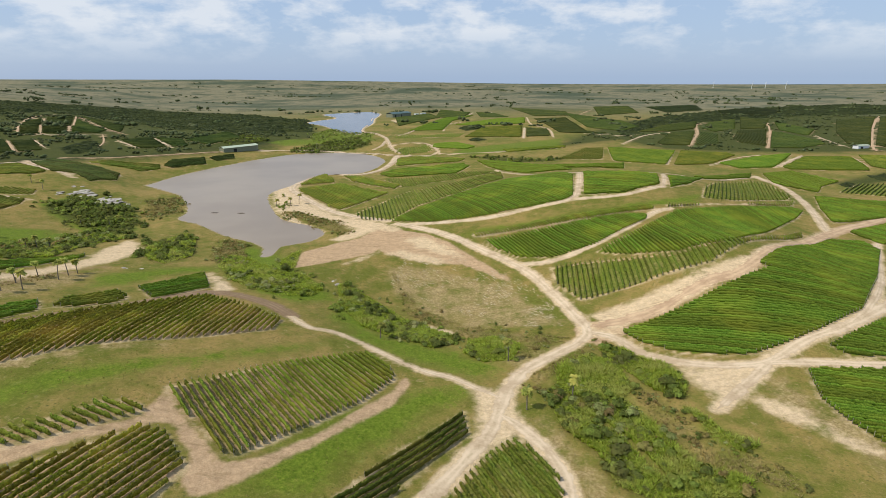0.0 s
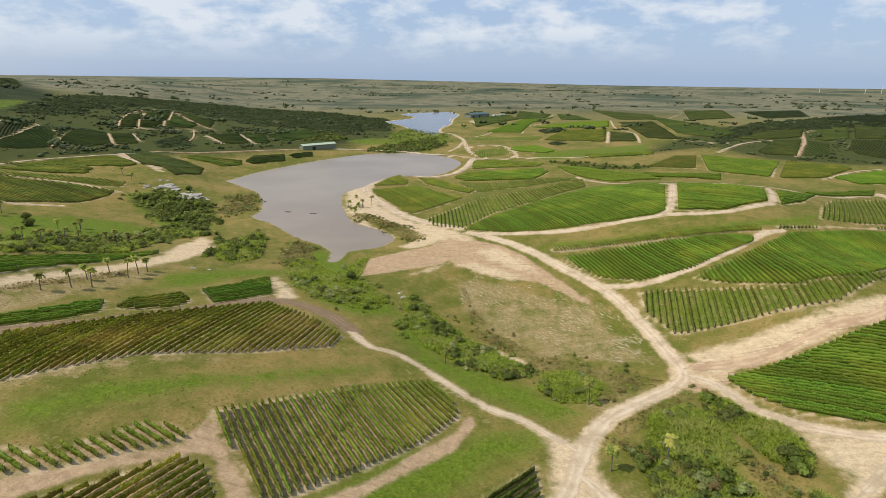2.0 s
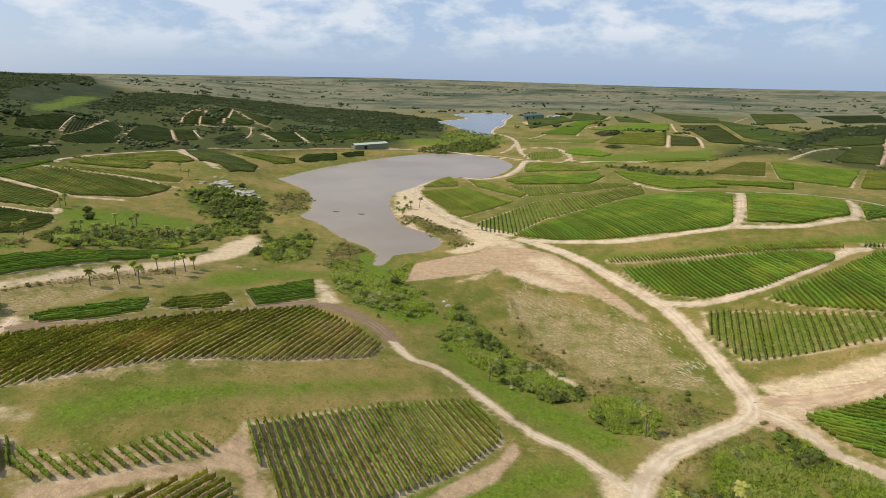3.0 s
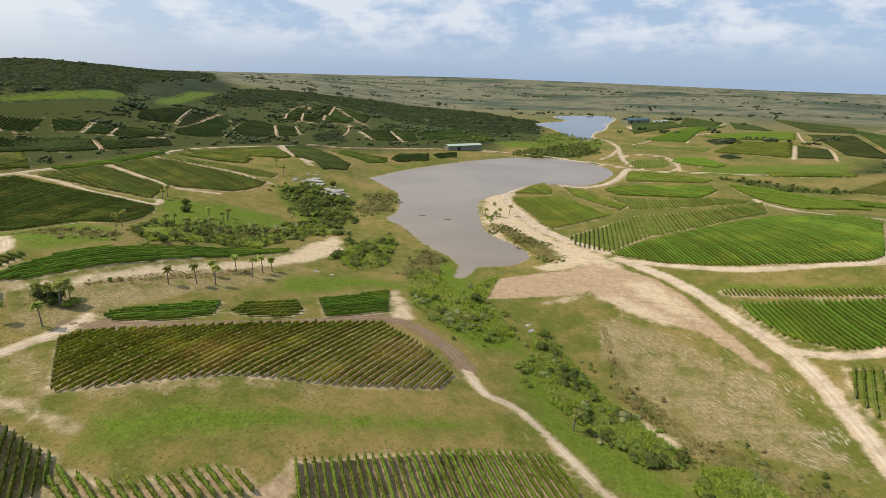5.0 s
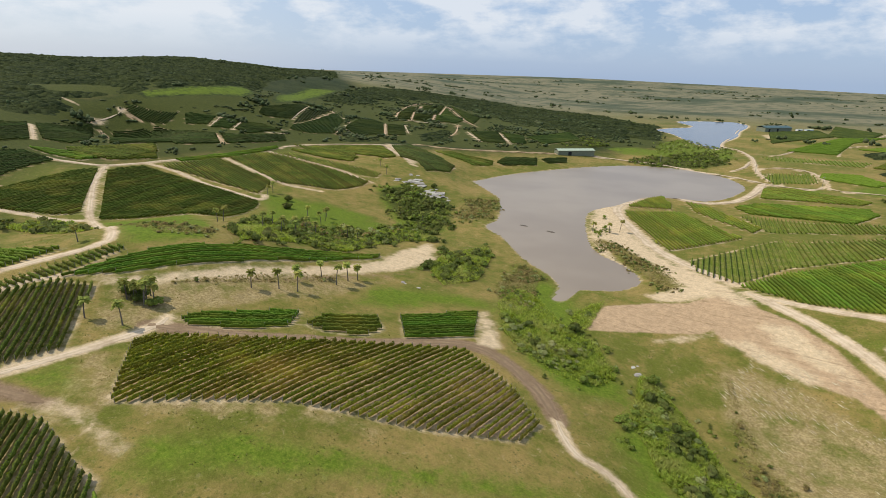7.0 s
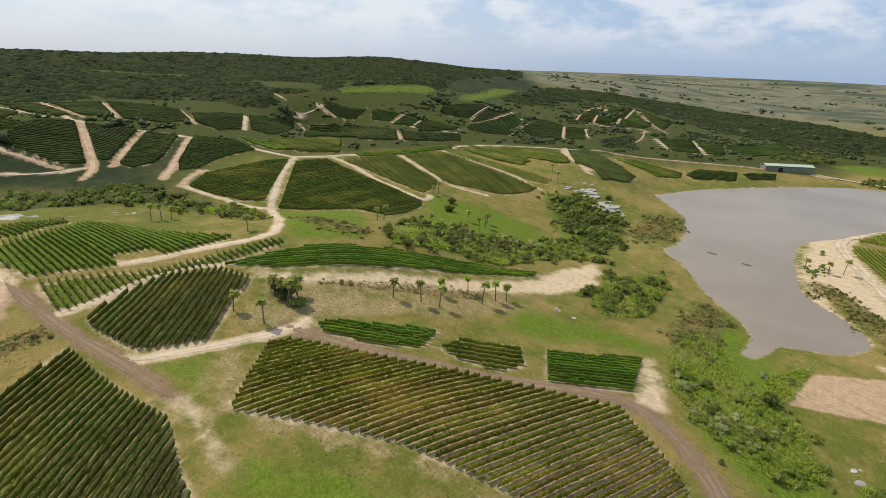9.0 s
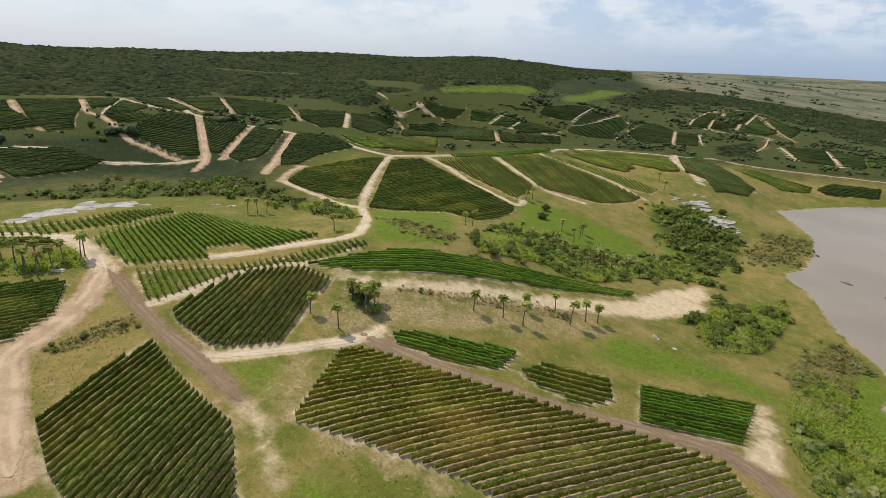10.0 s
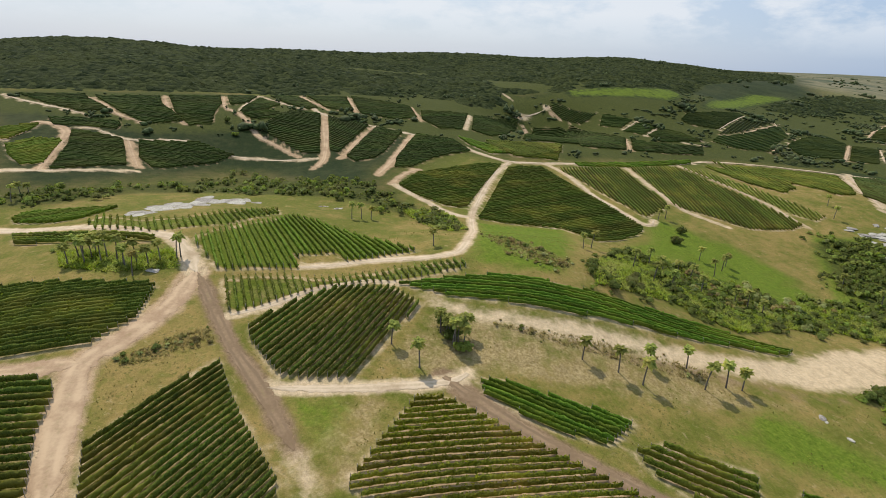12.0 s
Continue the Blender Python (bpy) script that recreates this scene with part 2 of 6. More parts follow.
def woodland_material():
    """Closed canopy seen from afar: rounded crowns, each of its own green."""
    m, nt, b = node_mat("woodland_canopy", 0.95, 0.05)
    cell = nt.nodes.new("ShaderNodeTexVoronoi")
    cell.inputs["Scale"].default_value = 0.15
    nt.links.new(nt.nodes.new("ShaderNodeNewGeometry").outputs["Position"], cell.inputs["Vector"])
    n1, n2 = noise_of(nt, 0.011, 3.0), noise_of(nt, 0.5, 4.0, 0.7)
    pick = nt.nodes.new("ShaderNodeSeparateColor")
    nt.links.new(cell.outputs["Color"], pick.inputs[0])
    # dark woodland greens, set lower still so the colour carries cloud shade
    col = mix_of(nt, pick.outputs[0], (0.017, 0.027, 0.009), (0.052, 0.063, 0.021))
    col = mix_of(nt, math_of(nt, "MULTIPLY", ramp_of(nt, n1, 0.48, 0.68), 0.6), col, (0.054, 0.064, 0.020))
    col = mix_of(nt, math_of(nt, "MULTIPLY", ramp_of(nt, n2, 0.5, 0.68), 0.5), col, (0.012, 0.018, 0.006))
    nt.links.new(col, b.inputs["Base Color"])
    dome = math_of(nt, "SUBTRACT", math_of(nt, "MULTIPLY", n2, 0.35), cell.outputs["Distance"])
    bump_of(nt, b, dome, 1.0, 4.5)
    return m


M_GROUND = ground_material()
M_ROAD = {
    "sand": road_material("pale_dirt", (0.42, 0.315, 0.20), (0.59, 0.47, 0.325)),
    "rose": road_material("rosy_dirt", (0.36, 0.24, 0.145), (0.52, 0.375, 0.235)),
    "earth": road_material("brown_earth", (0.20, 0.135, 0.078), (0.31, 0.215, 0.13), 0.5),
}
M_WATER = water_material("silty_water", (0.235, 0.182, 0.127), (0.285, 0.226, 0.160), 0.28)
M_WATER_FAR = water_material("clear_water", (0.085, 0.10, 0.125), (0.11, 0.125, 0.15), 0.16)
M_VINE = {
    # vine greens lowered for the far hillside: cloud shade put into the colour
    "hill": speckled("shaded_hill_vines", (0.026, 0.045, 0.008), (0.083, 0.106, 0.018), 0.02, 1.2, (0.099, 0.113, 0.020), leaf=0.2),
    "lush": speckled("lush_vines", (0.063, 0.119, 0.009), (0.187, 0.272, 0.027), 0.05, 2.2, (0.224, 0.272, 0.027), leaf=0.3),
    "green": speckled("green_vines", (0.069, 0.111, 0.010), (0.222, 0.265, 0.032), 0.05, 2.2, (0.278, 0.265, 0.037), leaf=0.25),
    "lime": speckled("lime_vines", (0.081, 0.125, 0.009), (0.196, 0.258, 0.025), 0.05, 2.2, leaf=0.25),
    "dark": speckled("dark_vines", (0.055, 0.084, 0.009), (0.193, 0.215, 0.026), 0.05, 2.2, (0.237, 0.220, 0.031), leaf=0.3),
    "olive": speckled("olive_vines", (0.050, 0.080, 0.010), (0.165, 0.190, 0.027), 0.05, 2.2, (0.245, 0.225, 0.038), leaf=0.35),
    "autumn": speckled("turning_vines", (0.085, 0.106, 0.013), (0.280, 0.275, 0.042), 0.035, 1.8, (0.45, 0.37, 0.095), leaf=0.5),
    "thin": speckled("young_vines", (0.070, 0.108, 0.012), (0.215, 0.245, 0.040), 0.05, 2.2, (0.26, 0.24, 0.05), leaf=0.3),
}
M_STRAW = speckled("dry_straw", (0.36, 0.29, 0.175), (0.53, 0.44, 0.295), 0.1, 2.0, island=True)
M_POST = speckled("weathered_post", (0.26, 0.22, 0.17), (0.42, 0.37, 0.30), 0.3, 5.0)
M_LEAF = {
    "deep": speckled("deep_leaves", (0.062, 0.086, 0.016), (0.160, 0.190, 0.040), 0.06, 1.6, (0.150, 0.150, 0.045), island=True, leaf=0.4),
    "fresh": speckled("fresh_leaves", (0.115, 0.155, 0.022), (0.250, 0.305, 0.058), 0.06, 1.6, (0.225, 0.240, 0.060), island=True, leaf=0.4),
    "sage": speckled("sage_leaves", (0.150, 0.178, 0.050), (0.320, 0.345, 0.125), 0.06, 1.6, (0.400, 0.385, 0.170), island=True, leaf=0.4),
    "rust": speckled("russet_brush", (0.15, 0.118, 0.035), (0.30, 0.235, 0.09), 0.06, 1.6, (0.22, 0.21, 0.06), island=True, leaf=0.4),
    "wood": woodland_material(),
    "far": speckled("far_foliage", (0.034, 0.050, 0.016), (0.088, 0.108, 0.036), 0.012, 0.3, (0.100, 0.112, 0.045), island=True),
    "reed": speckled("reeds", (0.150, 0.205, 0.022), (0.335, 0.385, 0.060), 0.09, 0.8, (0.338, 0.338, 0.094), island=True, leaf=0.4),
    "dry": speckled("dry_weeds", (0.165, 0.140, 0.045), (0.33, 0.27, 0.115), 0.09, 0.8, (0.20, 0.21, 0.05), island=True, leaf=0.4),
    "weed": speckled("weeds", (0.10, 0.115, 0.020), (0.23, 0.205, 0.055), 0.04, 1.0, (0.36, 0.28, 0.11), island=True, leaf=0.4),
    "palm": speckled("palm_fronds", (0.146, 0.183, 0.034), (0.403, 0.414, 0.098), 0.2, 1.5, (0.512, 0.439, 0.122), leaf=0.4),
}
M_BARK = speckled("bark", (0.10, 0.085, 0.068), (0.22, 0.19, 0.15), 0.4, 4.0)
M_ROCK = speckled("pale_granite", (0.28, 0.25, 0.21), (0.50, 0.465, 0.40), 0.2, 1.5, (0.24, 0.22, 0.17), bump=0.8, spec=0.05)
M_WALL = speckled("olive_cladding", (0.20, 0.22, 0.15), (0.27, 0.29, 0.20), 0.08, 1.0, bump=0.05)
M_TEAL = speckled("teal_sheet_roof", (0.045, 0.095, 0.092), (0.075, 0.135, 0.128), 0.08, 1.0, rough=0.5, bump=0.05, spec=0.4)
M_ROOF = speckled("green_sheet_roof", (0.30, 0.34, 0.25), (0.40, 0.44, 0.34), 0.08, 1.0, rough=0.8, bump=0.05, spec=0.1)
M_DARK = speckled("bay_shade", (0.02, 0.022, 0.022), (0.04, 0.042, 0.042), 0.1, 1.0)
M_WHITE = speckled("white_paint", (0.74, 0.75, 0.76), (0.82, 0.83, 0.84), 0.05, 0.5, rough=0.5, bump=0.02)


# ---- helpers for shapes ----
def mesh_of(name, verts, faces, mat, soft=None):
    """A mesh from an array of corners and an array of faces with three or four corners each."""
    verts, faces = np.asarray(verts, np.float32), np.asarray(faces, np.int32)
    me = bpy.data.meshes.new(name)
    n, k = faces.shape
    me.vertices.add(len(verts))
    me.vertices.foreach_set("co", verts.ravel())
    me.loops.add(n * k)
    me.loops.foreach_set("vertex_index", faces.ravel())
    me.polygons.add(n)
    me.polygons.foreach_set("loop_start", np.arange(0, n * k, k, dtype=np.int32))
    me.update(calc_edges=True)
    me.materials.append(mat)
    if soft is not None:
        a = me.attributes.new("custom_normal", "FLOAT_VECTOR", "POINT")
        a.data.foreach_set("vector", np.asarray(soft, np.float32).ravel())
    return me


def part(name, me, parent, label=""):
    ob = new(name, me)
    ob.parent = parent
    return tagged(ob, label) if label else ob


def bm_part(name, bm, mat, parent, label=""):
    me = bpy.data.meshes.new(name)
    bm.to_mesh(me)
    bm.free()
    me.materials.append(mat)
    return part(name, me, parent, label)


def gather(pieces):
    """Many (corners, triangles) in one pair of arrays."""
    out_v, out_f, at = [], [], 0
    for v, f in pieces:
        out_v.append(v)
        out_f.append(f + at)
        at += len(v)
    return np.concatenate(out_v), np.concatenate(out_f)


def smooth_line(pts, step):
    """A rounded line through the points, with a corner about every step metres."""
    p = np.array(pts, float)
    p = np.vstack([2 * p[0] - p[1], p, 2 * p[-1] - p[-2]])
    out = []
    for i in range(1, len(p) - 2):
        a, b, c, d = p[i - 1 : i + 3]
        n = max(2, int(np.hypot(*(c - b)) / step))
        for t in np.arange(n) / n:
            out.append(0.5 * (2 * b + (c - a) * t + (2 * a - 5 * b + 4 * c - d) * t * t + (3 * b - a - 3 * c + d) * t**3))
    out.append(p[-2])
    return np.array(out)


def inside(poly, x, y):
    poly = np.asarray(poly, float)
    res = np.zeros(x.shape, bool)
    for (ax, ay), (bx, by) in zip(poly, np.roll(poly, -1, 0)):
        if ay == by:
            continue
        res ^= ((ay > y) != (by > y)) & (x < (bx - ax) * (y - ay) / (by - ay) + ax)
    return res


def edge_distance(line, x, y, closed):
    line = np.asarray(line, float)
    ends = np.roll(line, -1, 0) if closed else line[1:]
    best = np.full(x.shape, 1e9)
    for (ax, ay), (bx, by) in zip(line, ends):
        dx, dy = bx - ax, by - ay
        t = np.clip(((x - ax) * dx + (y - ay) * dy) / max(dx * dx + dy * dy, 1e-9), 0, 1)
        best = np.minimum(best, np.hypot(x - ax - t * dx, y - ay - t * dy))
    return best


def signed(poly, x, y):
    d = edge_distance(poly, x, y, True)
    return np.where(inside(poly, x, y), d, -d)


# ---- the lie of the land ----
# knolls and hollows, hills and ridges: x, y, reach, height
LANDFORMS = [
    (-378, 509, 58, 5.7), (-248, 204, 58, 17.4), (144, 248, 58, 15.9), (-248, 509, 58, -4.3), (-74, 422, 58, -3.9),
    (-639, 378, 58, -27.1), (-117, 161, 58, 7.1), (-291, 74, 58, 8.3), (-291, 596, 58, -9), (-117, 335, 58, -5.9),
    (14, 118, 58, -6), (-334, 204, 58, -3.4), (-596, 857, 58, 10.8), (100, 204, 58, -3.8), (0, 260, 80, -15.3),
    (-480, 80, 80, -16.3), (-60, 740, 80, -4.9), (-240, 380, 80, -9.3), (-720, 80, 80, -10.1), (135, 418, 115, 23.1),
    (-210, 72, 115, 15.3), (-210, 762, 115, -9.5), (-1425, 155, 170, -20.6), (-1680, 920, 170, -4.1), (-1680, 28, 170, 5.8),
]
HILLS = [
    (-150, 1048, 170, -2.4), (-1425, 920, 170, 17.5), (-788, 538, 170, 33.9), (-1042, 665, 170, 17.9), (-150, 538, 170, -10),
    (-1680, 1302, 170, 7.5), (-1298, -100, 170, -22.2), (-1042, 28, 170, -24.2), (-1095, 290, 260, -26.2), (-1680, 290, 260, -40.1),
    (-1680, 1070, 260, 27.8), (-1095, -100, 260, 2.4), (-1680, -100, 400, -80.9), (-780, 1400, 400, -16.5), (-1080, 1100, 400, 42.5),
    (-780, -100, 400, 23.3), (-1380, 1700, 400, 22.5), (-1500, -100, 700, 117.9), (-2025, 2525, 700, 63.9), (-3075, 1475, 700, 32.6),
    (-2550, -100, 700, 28.3), (-3075, 950, 700, 32.8), (-975, 2525, 700, -12.6), (-2025, 1475, 700, 76.6), (-1500, 425, 700, 54.5),
]
LAKE = [(-301, 546), (-291, 615), (-262, 695), (-240, 739), (-207, 781), (-158, 799), (-112, 781), (-78, 727), (-77, 670), (-92, 620), (-123, 609), (-140, 598), (-152, 543), (-162, 502), (-142, 443), (-121, 404), (-98, 388), (-84, 371), (-85, 353), (-92, 344), (-104, 336), (-105, 326), (-106, 314), (-112, 317), (-113, 330), (-125, 345), (-149, 361), (-181, 392), (-204, 409), (-208, 434), (-237, 489), (-258, 511)]
FAR_LAKE = [(-311, 1258), (-259, 1198), (-205, 1082), (-160, 1009), (-148, 1013), (-159, 1112), (-155, 1239), (-168, 1390), (-171, 1539), (-193, 1631), (-227, 1671), (-293, 1613), (-326, 1545), (-275, 1448), (-267, 1389), (-290, 1339)]
FAR_LEVEL = 6.0
# name, width, surface, line
ROADS = []
ROADS.append(("main", 5.5, "sand", [(-33.0, 373.1), (-1.3, 346.9), (22.8, 319.5), (45.6, 286.5), (55.0, 254.0), (59.9, 226.3), (61.2, 209.6), (56.3, 200.9), (47.9, 193.8), (32.5, 180.5), (23.6, 167.1), (19.0, 154.8), (14.6, 141.4), (7.2, 128.9), (-3.5, 112.4), (-12.2, 98.5)]))
ROADS.append(("shore", 8, "sand", [(-38.0, 383.9), (-72.0, 415.6), (-97.8, 443.2), (-128.3, 489.1), (-147.8, 528.8), (-147.6, 563.5), (-136.7, 617.6), (-99.6, 602.4), (-76.0, 622.8), (-65.2, 669.9), (-61.6, 752.9)]))
ROADS.append(("dam", 4.5, "sand", [(-298.0, 784.5), (-257.5, 800.1), (-183.2, 806.7), (-104.9, 780.3), (-62.0, 756.5), (-18.0, 740.9), (-6.9, 769.6)]))
ROADS.append(("east_fork", 4.5, "sand", [(18.0, 150.1), (24.1, 142.2), (29.9, 131.8), (32.3, 119.8), (31.3, 105.5)]))
ROADS.append(("creek_path", 2.6, "sand", [(20.2, 157.5), (16.7, 161.6), (12.3, 164.4), (3.2, 171.8), (-7.0, 175.9), (-17.8, 183.8), (-32.3, 197.3), (-45.1, 205.8), (-54.5, 206.2), (-60.5, 210.5), (-66.0, 217.0)]))
ROADS.append(("loop", 5, "sand", [(61.0, 208.6), (70.0, 200.9), (77.9, 184.8), (94.7, 174.6), (114.2, 172.8), (135.2, 184.0), (158.7, 193.0), (187.4, 209.7), (236.0, 243.6)]))
ROADS.append(("east_spur", 4, "sand", [(112.0, 172.4), (127.9, 171.8), (155.4, 167.2), (169.1, 165.6)]))
ROADS.append(("south_spur", 5, "sand", [(120.0, 175.9), (98.3, 157.7), (85.7, 147.1)]))
ROADS.append(("east", 7, "rose", [(62.0, 212.7), (89.0, 216.7), (117.8, 228.5), (141.5, 236.1), (199.0, 287.0), (246.3, 325.8), (315.3, 370.8), (377.0, 406.1)]))
ROADS.append(("climb", 5.5, "sand", [(237.2, 323.4), (262.3, 378.1), (284.6, 428.0), (303.1, 477.9), (314.8, 546.1)]))
ROADS.append(("top", 4, "sand", [(310.7, 538.7), (241.8, 496.7), (227.2, 538.4), (177.5, 542.1), (117.3, 464.3), (67.4, 559.9), (58.8, 590.2)]))
ROADS.append(("mid", 4, "sand", [(43.3, 292.8), (64.7, 289.6), (88.7, 298.7), (108.3, 311.0), (133.5, 334.8), (147.1, 342.2)]))
ROADS.append(("valley", 4.5, "sand", [(-24.8, 368.9), (25.5, 362.1), (64.1, 366.3), (88.0, 370.9), (98.1, 388.0), (117.3, 464.3)]))
ROADS.append(("valley_end", 3.5, "sand", [(91.5, 369.5), (122.3, 369.0), (154.2, 387.0), (166.6, 405.3), (216.3, 531.0)]))
ROADS.append(("east_end", 3.5, "sand", [(254.9, 304.9), (200.1, 232.4), (173.4, 203.9), (158.7, 193.0)]))
ROADS.append(("dark", 4.5, "earth", [(-240.9, 87.1), (-215.2, 96.3), (-197.2, 103.0), (-179.8, 111.3), (-165.5, 117.0), (-158.4, 119.5)]))
ROADS.append(("cross", 4, "sand", [(-180.1, 112.6), (-178.1, 129.8), (-177.9, 149.4), (-178.4, 158.2), (-181.3, 163.2)]))
ROADS.append(("curve", 6.5, "earth", [(-180.4, 156.6), (-162.7, 168.5), (-142.0, 187.3), (-125.0, 209.4), (-115.7, 226.1), (-104.5, 235.3), (-91.5, 234.3), (-76.4, 227.2), (-65.7, 217.6)]))
ROADS.append(("west", 8, "rose", [(-240.9, 86.6), (-220.5, 83.0), (-203.9, 75.2), (-193.8, 68.8), (-178.4, 70.2), (-164.8, 72.6), (-150.9, 76.0)]))
ROADS.append(("west_end", 6, "rose", [(-194.3, 69.9), (-193.9, 57.3), (-194.0, 38.4)]))
ROADS.append(("north", 6, "sand", [(-240.9, 86.6), (-259.4, 79.7), (-271.7, 72.5), (-276.6, 65.4), (-300.4, 33.1), (-317.1, -7.1), (-322.4, -29.9)]))
ROADS.append(("hedge", 3.5, "sand", [(-214.2, 100.3), (-219.2, 110.2), (-225.3, 118.3), (-230.1, 127.1), (-233.1, 142.0), (-230.2, 151.2)]))
ROADS.append(("hill", 4, "sand", [(-245.9, 119.4), (-249.4, 143.6), (-245.7, 170.0), (-252.9, 180.9), (-295.8, 197.2), (-344.3, 210.8), (-369.4, 221.0), (-425.3, 249.4), (-462.0, 273.5)]))
ROADS.append(("hill_a", 4, "sand", [(-344.3, 210.8), (-351.3, 200.9), (-380.7, 186.8), (-406.9, 175.0)]))
ROADS.append(("block_a", 3.5, "sand", [(-462.3, 303.2), (-436.9, 308.6), (-378.6, 306.3), (-331.6, 312.9), (-339.2, 323.4)]))
ROADS.append(("block_b", 3.5, "sand", [(-463.8, 373.9), (-381.2, 359.0), (-352.0, 358.3), (-330.7, 369.3)]))
ROADS.append(("block_c", 2.5, "sand", [(-469.0, 428.5), (-401.0, 430.5), (-327.3, 426.4)]))
ROADS.append(("block_d", 4, "sand", [(-443.9, 577.8), (-377.7, 523.6), (-348.6, 516.2)]))
ROADS.append(("crest", 4, "sand", [(-522.6, 242.1), (-485.9, 256.7), (-463.8, 275.5), (-462.3, 303.2), (-467.3, 375.9), (-470.9, 429.8), (-479.2, 488.6), (-445.9, 580.1), (-431.7, 618.9)]))
ROADS.append(("cut_a", 6, "rose", [(-596.5, 136.7), (-526.2, 135.6), (-486.1, 132.3), (-469.7, 124.6)]))
ROADS.append(("cut_b", 5, "rose", [(-561.6, 179.7), (-520.6, 160.5), (-484.5, 144.9)]))
ROADS.append(("cut_c", 6, "rose", [(-538.7, 210.6), (-477.4, 187.0), (-431.7, 168.0)]))
ROADS.append(("cut_d", 5, "rose", [(-405.7, 173.8), (-429.8, 186.0), (-439.9, 197.6)]))
ROADS.append(("cut_e", 6, "rose", [(-502.4, -5.8), (-474.5, 3.8), (-448.9, 13.8)]))
ROADS.append(("west_hill", 6, "rose", [(-460.4, -90.9), (-500.0, -74.2), (-532.8, -74.0), (-514.0, -49.2), (-476.6, -42.3), (-425.4, -33.2)]))
ROADS.append(("west_low", 5, "sand", [(-420.4, -71.6), (-424.3, -32.8), (-438.6, 14.8)]))
ROADS.append(("terrace", 3.5, "sand", [(-518.2, -50.6), (-520.2, -32.8), (-505.0, -5.7), (-518.8, 30.5), (-502.8, 65.1), (-491.8, 128.1)]))
ROADS.append(("far_f", 4, "sand", [(-686.8, 113.4), (-627.4, 125.0), (-596.5, 136.7), (-563.3, 178.9), (-540.6, 210.9), (-522.6, 242.1)]))
ROADS.append(("shed_road", 5, "rose", [(-432.4, 628.0), (-393.1, 644.5), (-349.8, 697.6), (-294.7, 776.5)]))
ROADS.append(("shed_b", 4, "sand", [(-449.1, 589.1), (-358.0, 513.5), (-341.7, 505.6)]))
ROADS.append(("shed_c", 4, "sand", [(-332.6, 557.6), (-350.6, 568.5), (-377.9, 580.8)]))
ROADS.append(("far_dam", 5, "sand", [(-183.2, 1531.3), (-163.6, 1228.5), (-151.4, 1056.2), (-121.4, 1006.5), (-95.6, 933.2), (-75.1, 816.2), (-56.8, 768.8)]))
ROADS.append(("far_dam_b", 4, "sand", [(-102.0, 807.1), (-92.0, 838.7), (-91.0, 892.1)]))
ROADS.append(("garden", 4, "sand", [(-77.2, 835.6), (-50.6, 856.2), (-22.0, 840.5), (-3.9, 770.2)]))
ROADS.append(("plain", 4, "sand", [(-6.9, 769.6), (2.4, 745.1), (47.2, 736.8), (104.9, 750.9), (171.9, 781.9)]))
ROADS.append(("upland", 4, "rose", [(-615, -67), (-590, -46), (-565, -31), (-550, -14), (-541, -1)]))
ROADS.append(("upland", 4, "rose", [(-630, -8), (-592, 3), (-561, 18), (-550, 25)]))
ROADS.append(("upland", 4, "rose", [(-655, 41), (-606, 48), (-586, 63), (-559, 75), (-543, 80), (-523, 97), (-501, 114)]))
ROADS.append(("upland", 3, "sand", [(-690, 71), (-599, 62)]))
ROADS.append(("upland", 3.5, "sand", [(-618, -135), (-590, -98), (-565, -61), (-552, -44)]))
ROADS.append(("upland", 3.5, "sand", [(-687, 73), (-639, 97), (-611, 122)]))
ROADS.append(("upland", 4, "rose", [(-699, 115), (-670, 121), (-619, 140)]))
ROADS.append(("upland", 3.5, "rose", [(-693, 164), (-611, 167)]))
ROADS.append(("upland", 3.5, "rose", [(-651, 228), (-591, 228)]))
ROADS.append(("upland", 4, "sand", [(-643, 292), (-565, 265)]))
ROADS.append(("upland", 4, "sand", [(-683, 358), (-692, 396), (-703, 409)]))
ROADS.append(("upland", 3, "rose", [(-693, 400), (-673, 410)]))
ROADS.append(("upland", 3, "sand", [(-772, 339), (-734, 340), (-755, 358), (-724, 367)]))
ROADS.append(("upland", 4, "rose", [(-669, 363), (-655, 362), (-548, 340)]))
ROADS.append(("upland", 2.5, "sand", [(-656, 436), (-659, 452)]))
ROADS.append(("upland", 2.5, "sand", [(-618, 478), (-597, 450)]))
ROADS.append(("upland", 2.5, "sand", [(-599, 495), (-568, 458)]))
ROADS.append(("upland", 3.5, "rose", [(-561, 432), (-513, 410)]))
ROADS.append(("upland", 3.5, "rose", [(-546, 448), (-511, 438)]))
ROADS.append(("upland", 2.5, "sand", [(-570, 499), (-548, 521)]))
ROADS.append(("upland", 3, "sand", [(-662, 703), (-620, 676), (-607, 680)]))
ROADS.append(("upland", 3, "sand", [(-590, 676), (-546, 612)]))
ROADS.append(("upland", 3.5, "rose", [(-549, 606), (-515, 568)]))
ROADS.append(("upland", 4, "rose", [(-574, 729), (-495, 637)]))
ROADS.append(("upland", 3, "sand", [(-556, 753), (-493, 685)]))
ROADS.append(("upland", 3.5, "rose", [(-596, 778), (-689, 913), (-748, 1017), (-792, 1153)]))
ROADS.append(("upland", 4, "rose", [(-739, 1040), (-576, 796)]))
ROADS.append(("upland", 4, "rose", [(-777, 1193), (-553, 823)]))
ROADS.append(("upland", 3.5, "rose", [(-750, 1154), (-565, 942), (-501, 879)]))
ROADS.append(("upland", 3, "sand", [(-595, 779), (-547, 814), (-527, 853)]))
